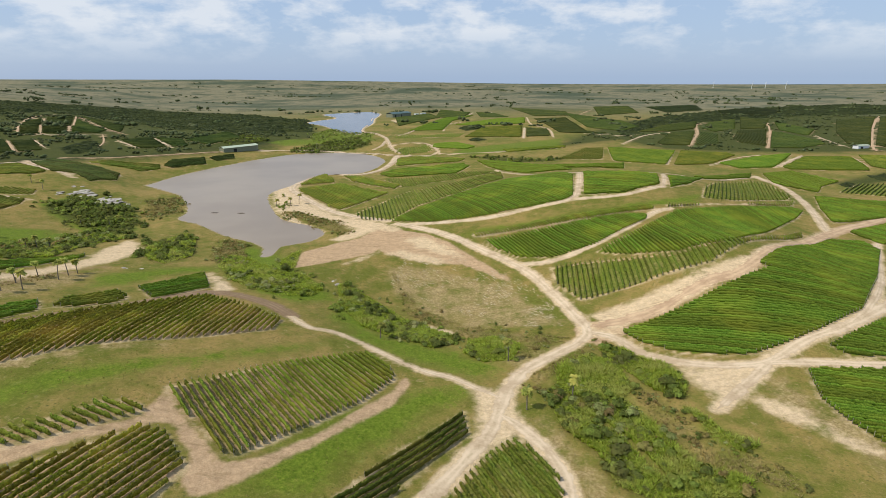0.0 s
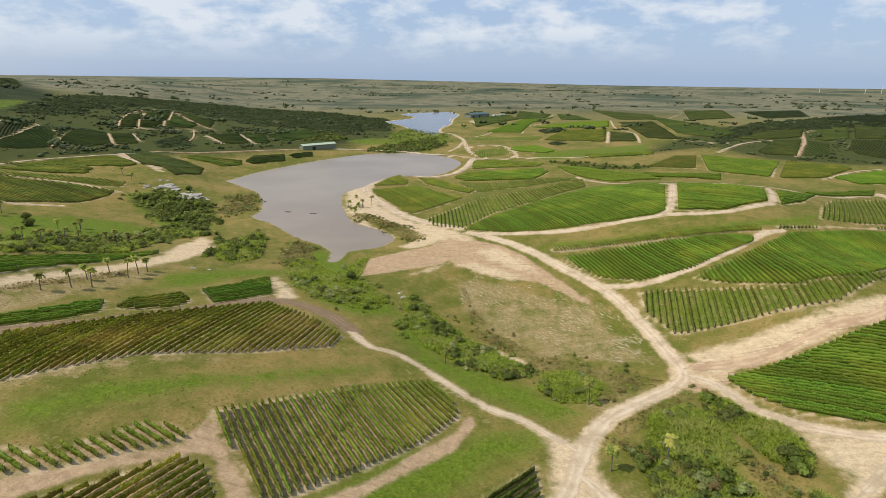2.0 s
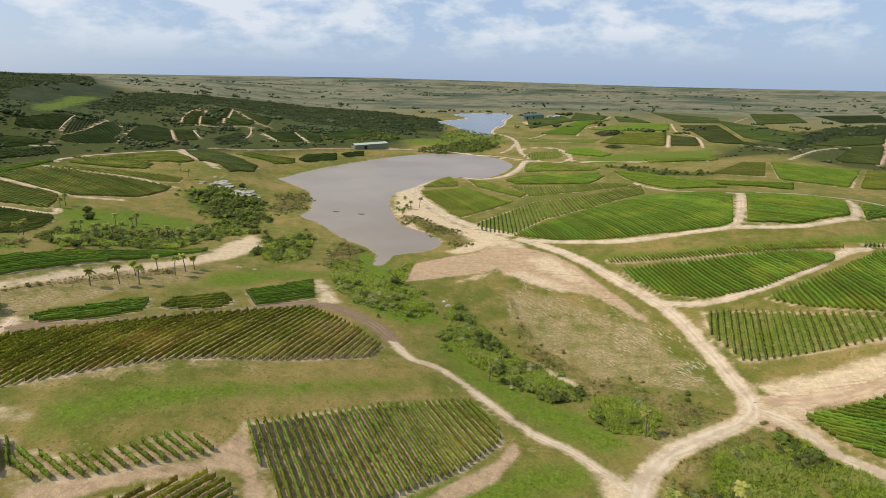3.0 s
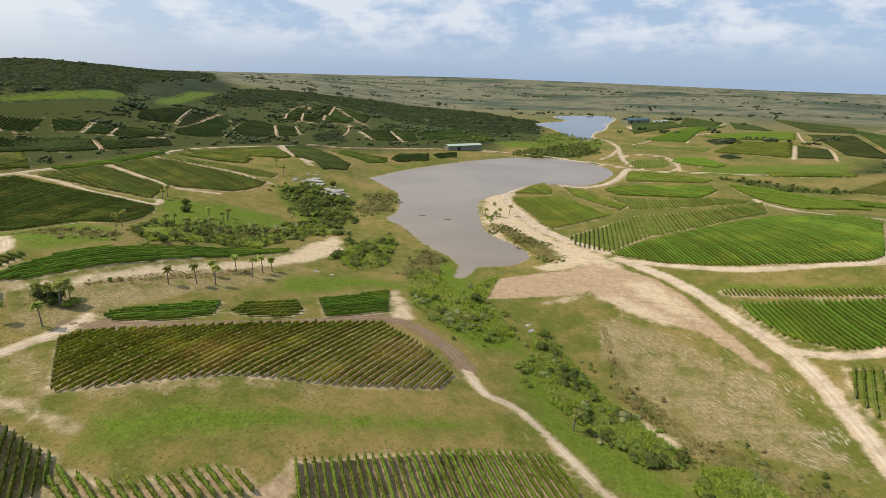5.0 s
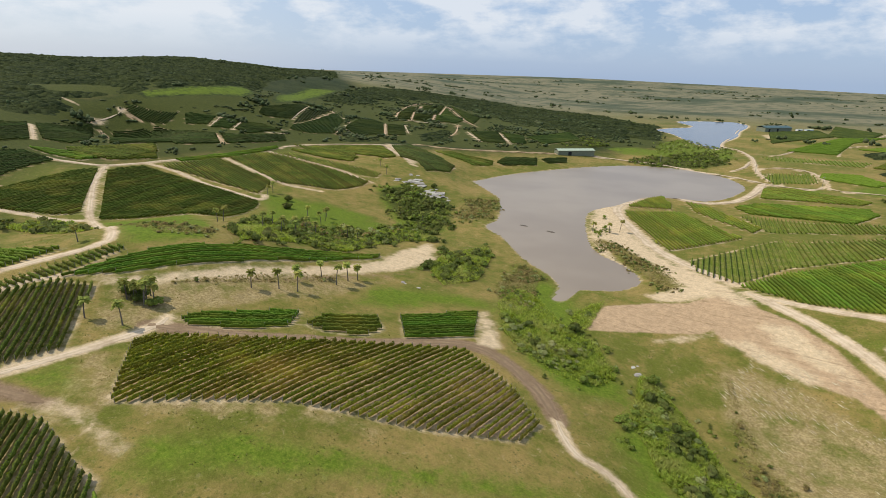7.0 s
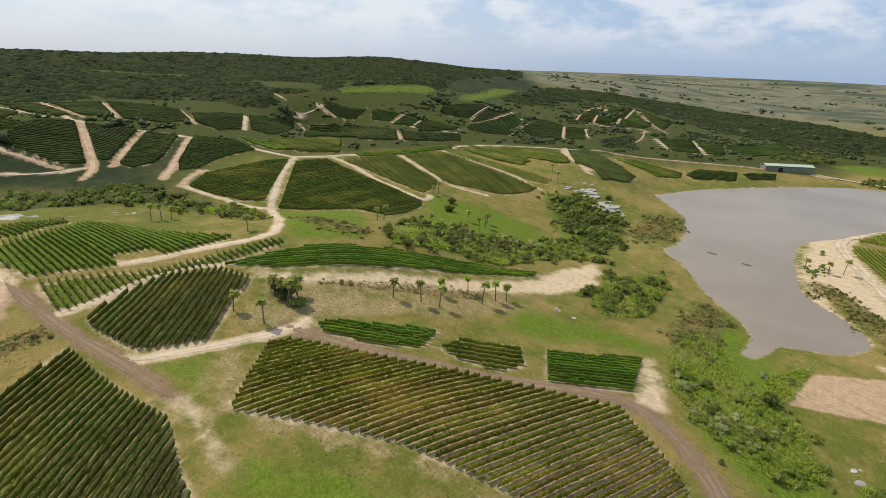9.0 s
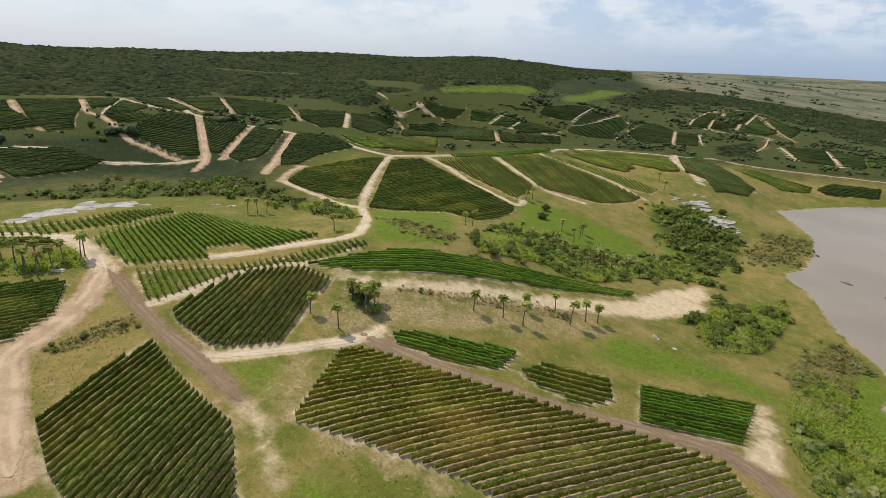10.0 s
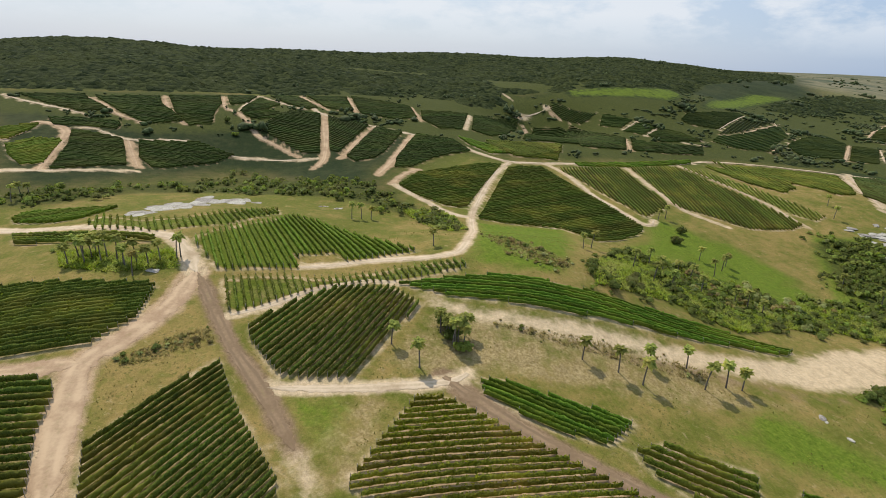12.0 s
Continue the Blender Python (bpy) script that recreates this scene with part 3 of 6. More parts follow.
ROADS.append(("upland", 3.5, "sand", [(-477, 809), (-405, 733)]))
ROADS.append(("upland", 3.5, "sand", [(-447, 856), (-375, 762)]))
ROADS.append(("upland", 3, "rose", [(-525, 858), (-474, 772), (-441, 695)]))
ROADS.append(("upland", 2.5, "sand", [(-682, 675), (-599, 571)]))
ROADS.append(("upland", 2.5, "sand", [(-548, 486), (-533, 508)]))
ROADS.append(("upland", 2.5, "rose", [(-574, 551), (-589, 596), (-660, 711)]))
ROADS.append(("upland", 4, "sand", [(311, 740), (258, 627)]))
ROADS.append(("upland", 3, "sand", [(407, 701), (360, 672), (301, 614)]))
ROADS.append(("upland", 4, "sand", [(458, 695), (369, 602)]))
ROADS.append(("upland", 4, "rose", [(505, 671), (472, 603)]))
ROADS.append(("upland", 4, "rose", [(568, 1209), (518, 1138), (460, 997), (360, 798)]))
ROADS.append(("upland", 4, "rose", [(704, 1204), (587, 992), (456, 769)]))
ROADS.append(("upland", 5, "rose", [(1097, 1402), (854, 1100), (604, 770), (594, 733)]))
ROADS.append(("upland", 4, "sand", [(165, 1110), (134, 909)]))
ROADS.append(("upland", 4, "sand", [(410, 999), (344, 941), (267, 819)]))
ROADS.append(("upland", 3, "sand", [(139, 1613), (150, 1444)]))
ROADS.append(("upland", 3, "sand", [(88, 1591), (52, 1371)]))
ROADS.append(("upland", 3, "sand", [(212, 1402), (191, 1193), (205, 1072), (185, 916)]))
ROADS.append(("upland", 3, "rose", [(458, 1713), (369, 1505)]))
ROADS.append(("upland", 3, "sand", [(3, 1055), (9, 1176), (51, 1280)]))
ROADS.append(("upland", 3, "sand", [(-40, 1145), (-68, 995), (-92, 974)]))
ROADS.append(("upland", 3, "sand", [(500, 1005), (518, 975)]))
ROADS.append(("upland", 3, "sand", [(634, 943), (599, 856), (570, 766)]))
ROADS.append(("upland", 3, "sand", [(252, 979), (306, 943), (340, 959)]))
# cover, outline
PATCHES = []
PATCHES.append(("sand", [(-215, 158), (-208, 179), (-202, 205), (-193, 242), (-191, 275), (-201, 307), (-204, 339), (-191, 330), (-178, 297), (-179, 263), (-188, 222), (-198, 190), (-205, 171)]))
PATCHES.append(("sand", [(-221, 158), (-211, 171), (-201, 200), (-193, 236), (-192, 282), (-193, 293), (-201, 339), (-175, 306), (-176, 277), (-184, 251), (-193, 215), (-204, 182), (-212, 163)]))
PATCHES.append(("rose", [(-83, 128), (-82, 138), (-81, 141), (-67, 126), (-56, 116), (-49, 119), (-36, 132), (-16, 162), (-14, 170), (-11, 167), (-15, 153), (-35, 128), (-49, 111), (-58, 103), (-63, 108), (-64, 116), (-74, 127)]))
PATCHES.append(("rose", [(-113, 106), (-96, 118), (-83, 128), (-75, 128), (-80, 125), (-94, 114), (-108, 100)]))
PATCHES.append(("straw", [(-22, 239), (-1, 228), (12, 226), (-6, 218), (-21, 227)]))
PATCHES.append(("straw", [(-171, 132), (-149, 129), (-142, 138), (-131, 148), (-117, 158), (-103, 168), (-92, 173), (-93, 165), (-114, 150), (-134, 135), (-147, 124), (-159, 121)]))
PATCHES.append(("straw", [(21, 187), (55, 205), (48, 195), (28, 177)]))
PATCHES.append(("straw", [(118, 170), (119, 152), (123, 125), (111, 110), (111, 124), (105, 147), (104, 157)]))
PATCHES.append(("straw", [(25, 148), (35, 142), (44, 119), (44, 108), (34, 109), (34, 127)]))
PATCHES.append(("straw", [(-189, 142), (-209, 158), (-202, 178), (-188, 213), (-176, 244), (-168, 269), (-164, 234), (-174, 188), (-182, 167), (-178, 152)]))
PATCHES.append(("sand", [(100, 154), (110, 148), (114, 133), (120, 123), (112, 126), (107, 137), (99, 146)]))
PATCHES.append(("sand", [(83, 175), (104, 172), (113, 167), (100, 154), (90, 148), (87, 157)]))
PATCHES.append(("sand", [(66, 224), (94, 231), (146, 245), (224, 315), (251, 332), (140, 232), (96, 216), (69, 206)]))
PATCHES.append(("straw", [(-34, 303), (-8, 304), (35, 276), (53, 229), (58, 218), (38, 218), (17, 226), (-6, 242), (-24, 261), (-32, 281)]))
PATCHES.append(("lush", [(-134, 310), (-123, 336), (-99, 317), (-85, 288), (-76, 270), (-57, 259), (-42, 241), (-25, 219), (-35, 211), (-51, 222), (-54, 245), (-68, 235), (-90, 243), (-112, 261)]))
PATCHES.append(("lush", [(-49, 227), (-35, 218), (-20, 208), (4, 198), (24, 182), (19, 171), (3, 175), (-14, 185), (-38, 202)]))
PATCHES.append(("lush", [(-131, 129), (-116, 144), (-90, 160), (-60, 184), (-45, 192), (-57, 175), (-86, 152), (-109, 133), (-122, 117)]))
PATCHES.append(("lush", [(-53, 104), (-46, 123), (-29, 146), (-8, 163), (9, 169), (10, 158), (-4, 147), (-20, 128), (-31, 108)]))
PATCHES.append(("lush", [(-176, 117), (-176, 130), (-172, 132), (-157, 128), (-153, 124), (-162, 121)]))
PATCHES.append(("lush", [(-343, 325), (-323, 340), (-283, 345), (-255, 357), (-220, 316), (-245, 303), (-283, 300), (-316, 302)]))
PATCHES.append(("lush", [(-67, 637), (42, 799), (201, 912), (167, 761), (44, 720), (-37, 756)]))
PATCHES.append(("sand", [(-122, 269), (-111, 259), (-100, 243), (-106, 237), (-118, 257)]))
PATCHES.append(("lush", [(-282, 871), (-247, 918), (-198, 907), (-193, 864), (-241, 839)]))
PATCHES.append(("earth", [(-203, 173), (-195, 197), (-189, 223), (-182, 249), (-174, 275), (-172, 302), (-168, 296), (-169, 271), (-176, 244), (-186, 211), (-198, 180)]))
PATCHES.append(("sand", [(-164, 517), (-137, 435), (-113, 395), (-93, 372), (-92, 379), (-111, 403), (-133, 440), (-160, 522)]))
PATCHES.append(("sand", [(-126, 1322), (-84, 1432), (-66, 1343), (-99, 1227)]))
PATCHES.append(("straw", [(-179, 117), (-175, 143), (-163, 140), (-147, 133), (-145, 127), (-152, 124), (-164, 130), (-173, 132)]))
PATCHES.append(("lush", [(-741, 445), (-737, 476), (-740, 543), (-775, 628), (-728, 614), (-695, 572), (-696, 516), (-711, 438)]))
PATCHES.append(("straw", [(-709, 435), (-693, 497), (-695, 585), (-655, 518), (-677, 445)]))
PATCHES.append(("lush", [(-673, 597), (-784, 699), (-915, 880), (-907, 971), (-802, 794), (-713, 683)]))
PATCHES.append(("straw", [(-918, 385), (-858, 388), (-762, 436), (-738, 421), (-781, 369)]))
PATCHES.append(("straw", [(-1028, 146), (-1036, 208), (-1015, 280), (-988, 353), (-961, 339), (-969, 264), (-982, 195)]))
PATCHES.append(("rose", [(-84, 289), (-87, 321), (-68, 340), (-55, 348), (-44, 367), (-27, 358), (-26, 347), (-35, 333), (-43, 319), (-60, 308)]))
PATCHES.append(("rose", [(-27, 356), (-12, 349), (4, 332), (17, 313), (29, 294), (38, 278), (35, 277), (23, 291), (11, 303), (-2, 305), (-14, 309), (-33, 318), (-40, 325)]))
PATCHES.append(("sand", [(-35, 319), (-19, 311), (-2, 304), (3, 308), (-12, 318), (-26, 324)]))
PATCHES.append(("sand", [(-28, 342), (-12, 343), (4, 325), (13, 311), (-0, 316), (-16, 327)]))
PATCHES.append(("sand", [(-16, 229), (-10, 229), (6, 220), (3, 214), (-7, 218), (-13, 220)]))
PATCHES.append(("sand", [(-58, 301), (-50, 312), (-39, 324), (-40, 320), (-50, 307)]))
PATCHES.append(("sand", [(-167, 539), (-148, 577), (-138, 514), (-115, 460), (-83, 418), (-51, 380), (-65, 370), (-90, 406), (-118, 428), (-132, 433), (-149, 476)]))
PATCHES.append(("straw", [(-20, 277), (-6, 264), (11, 237), (27, 225), (12, 221), (-4, 236), (-17, 253)]))
PATCHES.append(("rose", [(56, 212), (63, 224), (67, 214), (80, 208), (72, 200), (62, 195), (56, 201)]))
PATCHES.append(("sand", [(10, 165), (20, 164), (24, 155), (24, 140), (14, 131), (11, 134), (11, 148)]))
PATCHES.append(("sand", [(-158, 122), (-153, 124), (-144, 124), (-130, 124), (-129, 122), (-139, 122), (-151, 120), (-162, 116)]))
PATCHES.append(("straw", [(-171, 132), (-173, 142), (-149, 132), (-149, 128), (-156, 127)]))
PATCHES.append(("lush", [(3, 338), (29, 347), (80, 347), (118, 352), (153, 364), (186, 382), (171, 356), (115, 339), (64, 339), (24, 337)]))
PATCHES.append(("lush", [(-170, 249), (-154, 264), (-139, 277), (-126, 282), (-115, 271), (-122, 270), (-136, 257), (-145, 236), (-158, 225)]))
PATCHES.append(("lush", [(-336, 211), (-316, 242), (-266, 237), (-226, 212), (-228, 192), (-237, 177)]))
PATCHES.append(("lush", [(-332, 215), (-323, 258), (-271, 241), (-323, 321), (-310, 353), (-267, 363), (-240, 323), (-279, 315), (-280, 267), (-265, 203)]))
PATCHES.append(("sand", [(-80, 421), (-53, 392), (-28, 362), (-32, 354), (-45, 363), (-55, 349), (-68, 341), (-75, 348), (-62, 371)]))
PATCHES.append(("straw", [(-215, 160), (-207, 180), (-199, 205), (-189, 236), (-178, 257), (-170, 237), (-182, 205), (-181, 181), (-178, 164), (-191, 150), (-193, 144)]))
PATCHES.append(("straw", [(27, 147), (34, 149), (39, 133), (39, 112), (32, 113), (31, 124), (28, 136)]))
# tone, angle of the rows, their distance where it is their own, outline
BLOCKS = []
BLOCKS.append(("lush", 157, 1.7, [(74.1, 205.0), (79.0, 194.2), (88.5, 184.7), (98.5, 180.7), (113.1, 178.5), (131.1, 184.5), (145.4, 190.1), (169.7, 202.3), (201.6, 236.5), (244.0, 288.9), (245.9, 305.4), (224.7, 302.9), (145.5, 236.6), (148.0, 231.5), (99.9, 214.0)]))
BLOCKS.append(("lush", 158, 1.75, [(142.3, 179.9), (143.7, 177.1), (145.2, 173.0), (173.1, 170.3), (217.1, 222.6), (178.7, 198.6), (160.2, 188.8)]))
BLOCKS.append(("lush", 159, 1.75, [(126.3, 167.1), (166.5, 163.0), (134.3, 124.3), (123.0, 125.1), (120.0, 136.8), (119.9, 150.0)]))
BLOCKS.append(("thin", 81, 2.5, [(59.6, 282.0), (58.4, 264.4), (65.7, 240.5), (69.4, 239.6), (97.4, 241.8), (125.8, 241.9), (207.9, 301.2), (212.3, 310.9), (158.2, 267.9), (116.2, 257.5), (82.6, 275.7)]))
BLOCKS.append(("lush", 90, 2.0, [(85.7, 287.5), (97.0, 274.7), (117.6, 260.8), (147.3, 263.9), (233.7, 347.9), (250.0, 367.4), (245.3, 373.3), (148.2, 336.4), (126.7, 316.4), (108.3, 301.0)]))
BLOCKS.append(("lush", 113, 2.0, [(26.8, 327.7), (32.7, 315.8), (44.4, 301.5), (63.8, 293.3), (88.3, 297.3), (123.6, 322.1), (128.2, 330.5), (111.8, 334.2), (76.0, 331.1)]))
BLOCKS.append(("green", 111, 1.7, [(19.7, 339.2), (20.9, 334.5), (76.8, 334.5), (135.1, 339.9), (136.8, 346.7), (78.1, 341.2)]))
BLOCKS.append(("green", 63, 1.7, [(146.5, 348.5), (145.9, 343.9), (250.3, 381.0), (269.7, 408.8), (255.5, 393.0), (198.2, 362.4)]))
BLOCKS.append(("thin", 63, 0, [(180.8, 371.3), (196.8, 402.9), (239.9, 471.8), (292.4, 511.1), (294.4, 476.9), (278.3, 427.3), (262.1, 405.7), (203.0, 371.7)]))
BLOCKS.append(("lush", 113, 2.1, [(-37.6, 380.4), (-9.1, 368.2), (25.7, 366.4), (83.9, 370.2), (91.1, 375.0), (105.5, 438.9), (100.4, 471.0), (57.4, 476.0), (21.7, 448.2), (-18.8, 412.1)]))
BLOCKS.append(("thin", 99, 2.9, [(-70.2, 420.7), (-60.3, 397.7), (-38.8, 384.2), (-19.2, 422.6), (22.2, 457.3), (56.7, 500.5), (60.9, 564.4), (56.5, 567.0), (8.8, 509.9), (-32.3, 490.1)]))
BLOCKS.append(("thin", 99, 0, [(-60.4, 566.5), (-36.7, 518.2), (9.3, 537.9), (55.9, 573.0), (34.3, 586.7), (-13.7, 569.6)]))
BLOCKS.append(("green", 124, 0, [(-140.6, 521.8), (-95.1, 448.5), (-84.2, 437.2), (-49.1, 489.2), (-99.6, 548.6), (-107.3, 549.7)]))
BLOCKS.append(("green", 127, 0, [(-144.8, 541.2), (-137.5, 586.7), (-130.7, 604.5), (-116.2, 578.1), (-111.7, 558.6)]))
BLOCKS.append(("green", 119, 0, [(-109.1, 594.5), (-91.9, 560.4), (-45.2, 510.2), (-41.5, 528.7), (-64.5, 557.5), (-89.1, 587.6)]))
BLOCKS.append(("lush", 144, 0, [(-69.9, 597.3), (-55.0, 578.5), (14.2, 580.6), (31.3, 625.8), (24.8, 647.4), (-55.2, 625.4)]))
BLOCKS.append(("green", 140, 0, [(-55.6, 657.9), (-58.6, 719.2), (-35.8, 734.6), (28.8, 685.7), (20.6, 666.8)]))
BLOCKS.append(("lime", 139, 0, [(42.6, 664.1), (68.4, 656.7), (131.2, 601.1), (134.7, 566.7), (85.5, 539.7), (54.8, 607.5)]))
BLOCKS.append(("thin", 97, 0, [(-64.4, 811.3), (-21.8, 829.9), (-13.3, 777.3), (-52.7, 758.7), (-65.1, 785.9)]))
BLOCKS.append(("lime", 133, 0, [(-12.1, 838.8), (24.3, 850.0), (47.7, 799.3), (34.9, 778.1), (-14.2, 803.5)]))
BLOCKS.append(("lush", 158, 0, [(117.0, 448.7), (175.9, 444.4), (158.8, 393.9), (127.5, 373.3), (98.9, 374.5)]))
BLOCKS.append(("lush", 28, 0, [(186.2, 446.7), (238.9, 496.7), (189.0, 409.8), (164.9, 388.0)]))
BLOCKS.append(("lime", 26, 0, [(240.9, 518.3), (319.6, 560.8), (302.9, 531.9), (281.6, 521.6), (244.8, 503.0)]))
BLOCKS.append(("lime", 88, 0, [(328.7, 555.6), (370.0, 574.1), (378.2, 514.1), (342.3, 485.5), (319.9, 455.8), (306.9, 497.9)]))
BLOCKS.append(("lush", 133, 1.8, [(302.3, 433.7), (385.9, 416.8), (370.1, 398.4), (271.5, 350.5), (254.6, 343.4), (272.3, 381.8)]))
BLOCKS.append(("thin", 45, 0, [(342.6, 463.1), (386.1, 501.7), (449.5, 503.6), (393.1, 436.4)]))
BLOCKS.append(("lush", 118, 1.8, [(252.7, 324.5), (361.9, 389.3), (276.1, 289.8), (255.2, 305.4)]))
BLOCKS.append(("autumn", 91, 2.08, [(-147.0, 129.4), (-174.0, 149.0), (-171.3, 155.3), (-141.2, 185.8), (-106.5, 228.5), (-82.5, 220.1), (-67.6, 209.4), (-68.0, 197.3), (-77.4, 187.5), (-88.8, 176.8), (-101.3, 168.4), (-116.4, 158.9), (-134.9, 141.8)]))
BLOCKS.append(("olive", 141, 1.85, [(-166.0, 78.0), (-171.0, 81.8), (-191.8, 100.3), (-178.5, 104.6), (-167.8, 108.7), (-149.8, 116.6), (-130.7, 114.9), (-124.5, 115.5), (-119.0, 110.0), (-116.0, 97.0), (-149.5, 82.3)]))
BLOCKS.append(("olive", 147, 2.15, [(-207.2, 106.1), (-218.3, 115.2), (-225.7, 125.3), (-229.1, 132.5), (-226.8, 148.8), (-214.3, 156.8), (-202.9, 147.2), (-181.8, 132.8), (-182.7, 121.8), (-184.8, 115.0), (-200.5, 107.0)]))
BLOCKS.append(("thin", 10, 2.3, [(-235.6, 95.3), (-216.5, 99.2), (-215.9, 102.4), (-225.5, 118.3), (-230.4, 127.1), (-231.2, 151.3), (-232.5, 176.0), (-236.1, 177.0), (-238.7, 172.5), (-238.9, 152.4), (-235.3, 125.4), (-238.6, 114.4), (-236.0, 96.9)]))
BLOCKS.append(("lime", 14, 2.3, [(-264.9, 81.7), (-271.9, 82.4), (-301.4, 107.0), (-318.5, 116.0), (-311.1, 126.2), (-253.8, 163.1), (-253.2, 158.7), (-250.5, 135.6), (-259.0, 131.9), (-256.8, 118.6), (-245.1, 119.4), (-242.5, 93.4)]))
BLOCKS.append(("thin", 17, 2.6, [(-307.9, 31.6), (-321.8, 32.6), (-297.6, 55.9), (-296.9, 71.4), (-335.7, 106.9), (-319.1, 108.8), (-287.4, 90.4), (-277.6, 65.2), (-291.5, 40.5)]))
BLOCKS.append(("dark", 61, 0, [(-304.0, 5.9), (-271.0, 66.9), (-263.9, 70.4), (-286.1, 14.7)]))
BLOCKS.append(("olive", 96, 2.0, [(-243.2, 13.1), (-239.4, 44.4), (-233.1, 76.5), (-224.9, 76.3), (-213.2, 75.7), (-206.5, 70.4), (-201.9, 67.6), (-198.3, 36.3)]))
BLOCKS.append(("olive", 87, 0, [(-191.4, 40.2), (-188.8, 63.9), (-182.6, 66.7), (-170.6, 67.5), (-151.3, 73.1), (-153.4, 58.5)]))
BLOCKS.append(("lush", 53, 1.85, [(-177.0, 165.6), (-177.6, 170.0), (-161.3, 201.5), (-153.8, 190.3), (-158.4, 179.3), (-171.3, 165.1)]))
BLOCKS.append(("green", 57, 2.9, [(-151.6, 195.3), (-153.6, 205.7), (-144.6, 224.1), (-134.4, 216.0), (-133.7, 205.6), (-143.0, 197.0)]))
BLOCKS.append(("lush", 60, 1.8, [(-138.3, 231.2), (-122.5, 263.9), (-110.5, 241.0), (-124.9, 217.3)]))
BLOCKS.append(("lush", 75, 1.5, [(-228.3, 151.8), (-226.0, 189.2), (-219.2, 207.3), (-211.1, 248.2), (-198.6, 288.2), (-195.4, 282.5), (-199.9, 240.5), (-206.4, 201.8), (-217.2, 167.4)]))
BLOCKS.append(("lime", 111, 0, [(-332.7, -7.2), (-342.4, -6.5), (-344.7, 32.7), (-322.7, 25.2), (-319.9, 14.5), (-325.3, -2.9)]))
BLOCKS.append(("green", 132, 2.05, [(-82.5, 141.5), (-56.0, 118.0), (-53.5, 119.3), (-38.3, 135.9), (-25.8, 151.4), (-17.0, 168.2), (-19.1, 175.4), (-28.6, 186.9), (-38.3, 181.9), (-55.0, 167.9), (-68.9, 154.0), (-78.9, 144.6)]))
BLOCKS.append(("autumn", 68, 0, [(-110.4, 96.4), (-91.8, 111.3), (-80.3, 124.1), (-74.0, 123.5), (-63.6, 112.1), (-66.8, 102.0), (-70.2, 91.6), (-92.0, 73.4)]))
BLOCKS.append(("green", 163, 0, [(-113.6, 106.2), (-113.8, 107.0), (-101.8, 113.6), (-82.5, 130.0), (-85.2, 132.3), (-93.1, 132.5), (-101.6, 122.3), (-111.4, 115.2), (-122.4, 113.7)]))
BLOCKS.append(("olive", 50, 0, [(-29.4, 101.5), (-17.4, 104.8), (-11.4, 113.7), (-0.7, 129.9), (7.3, 139.2), (6.0, 150.3), (-13.2, 128.2), (-25.5, 109.0)]))
BLOCKS.append(("thin", 114, 0, [(-2.0, 104.9), (5.2, 118.9), (13.6, 130.3), (19.9, 136.4), (25.9, 132.6), (30.9, 121.0), (30.6, 105.4)]))
BLOCKS.append(("olive", 110, 2.3, [(-403.5, 178.2), (-430.9, 196.0), (-455.3, 252.1), (-453.5, 264.1), (-361.4, 211.8), (-365.8, 201.0), (-382.2, 187.1)]))
BLOCKS.append(("olive", 110, 2.3, [(-341.2, 213.5), (-446.2, 267.8), (-449.1, 295.2), (-326.0, 307.8), (-316.7, 301.0), (-304.7, 280.7), (-299.3, 264.5), (-320.8, 255.8), (-331.0, 227.4)]))
BLOCKS.append(("olive", 168, 2.6, [(-449.0, 308.2), (-455.2, 365.1), (-368.2, 351.6), (-358.0, 342.7), (-342.3, 319.5)]))
BLOCKS.append(("olive", 162, 2.5, [(-456.4, 376.0), (-460.7, 421.3), (-331.1, 424.7), (-325.0, 411.0), (-327.4, 383.2), (-362.7, 355.1)]))
BLOCKS.append(("thin", 157, 0, [(-459.3, 425.9), (-447.1, 440.0), (-341.2, 452.9), (-336.0, 439.4), (-348.0, 433.3)]))
BLOCKS.append(("dark", 3, 0, [(-468.4, 453.2), (-448.7, 469.3), (-392.9, 473.4), (-383.9, 460.9), (-413.2, 450.8)]))
BLOCKS.append(("dark", 6, 0, [(-466.7, 481.0), (-438.2, 565.4), (-372.2, 510.6), (-372.4, 495.8), (-426.5, 478.3)]))
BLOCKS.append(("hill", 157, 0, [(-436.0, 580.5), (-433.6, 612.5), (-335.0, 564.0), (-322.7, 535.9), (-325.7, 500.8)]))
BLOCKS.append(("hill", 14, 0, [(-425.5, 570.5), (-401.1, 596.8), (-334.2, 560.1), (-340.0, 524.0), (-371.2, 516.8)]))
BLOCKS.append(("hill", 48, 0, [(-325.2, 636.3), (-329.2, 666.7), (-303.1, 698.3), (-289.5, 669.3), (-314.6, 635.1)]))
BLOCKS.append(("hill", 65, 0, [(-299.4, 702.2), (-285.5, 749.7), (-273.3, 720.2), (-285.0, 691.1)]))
BLOCKS.append(("thin", 14, 0, [(-392.7, 604.2), (-383.0, 623.1), (-329.5, 637.3), (-322.6, 622.3), (-333.3, 599.4)]))
BLOCKS.append(("lush", 42, 0, [(-536.5, 251.5), (-522.1, 267.2), (-488.8, 281.7), (-485.1, 266.0), (-513.3, 254.6)]))
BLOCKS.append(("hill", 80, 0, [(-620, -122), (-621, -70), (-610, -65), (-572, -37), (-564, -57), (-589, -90)]))
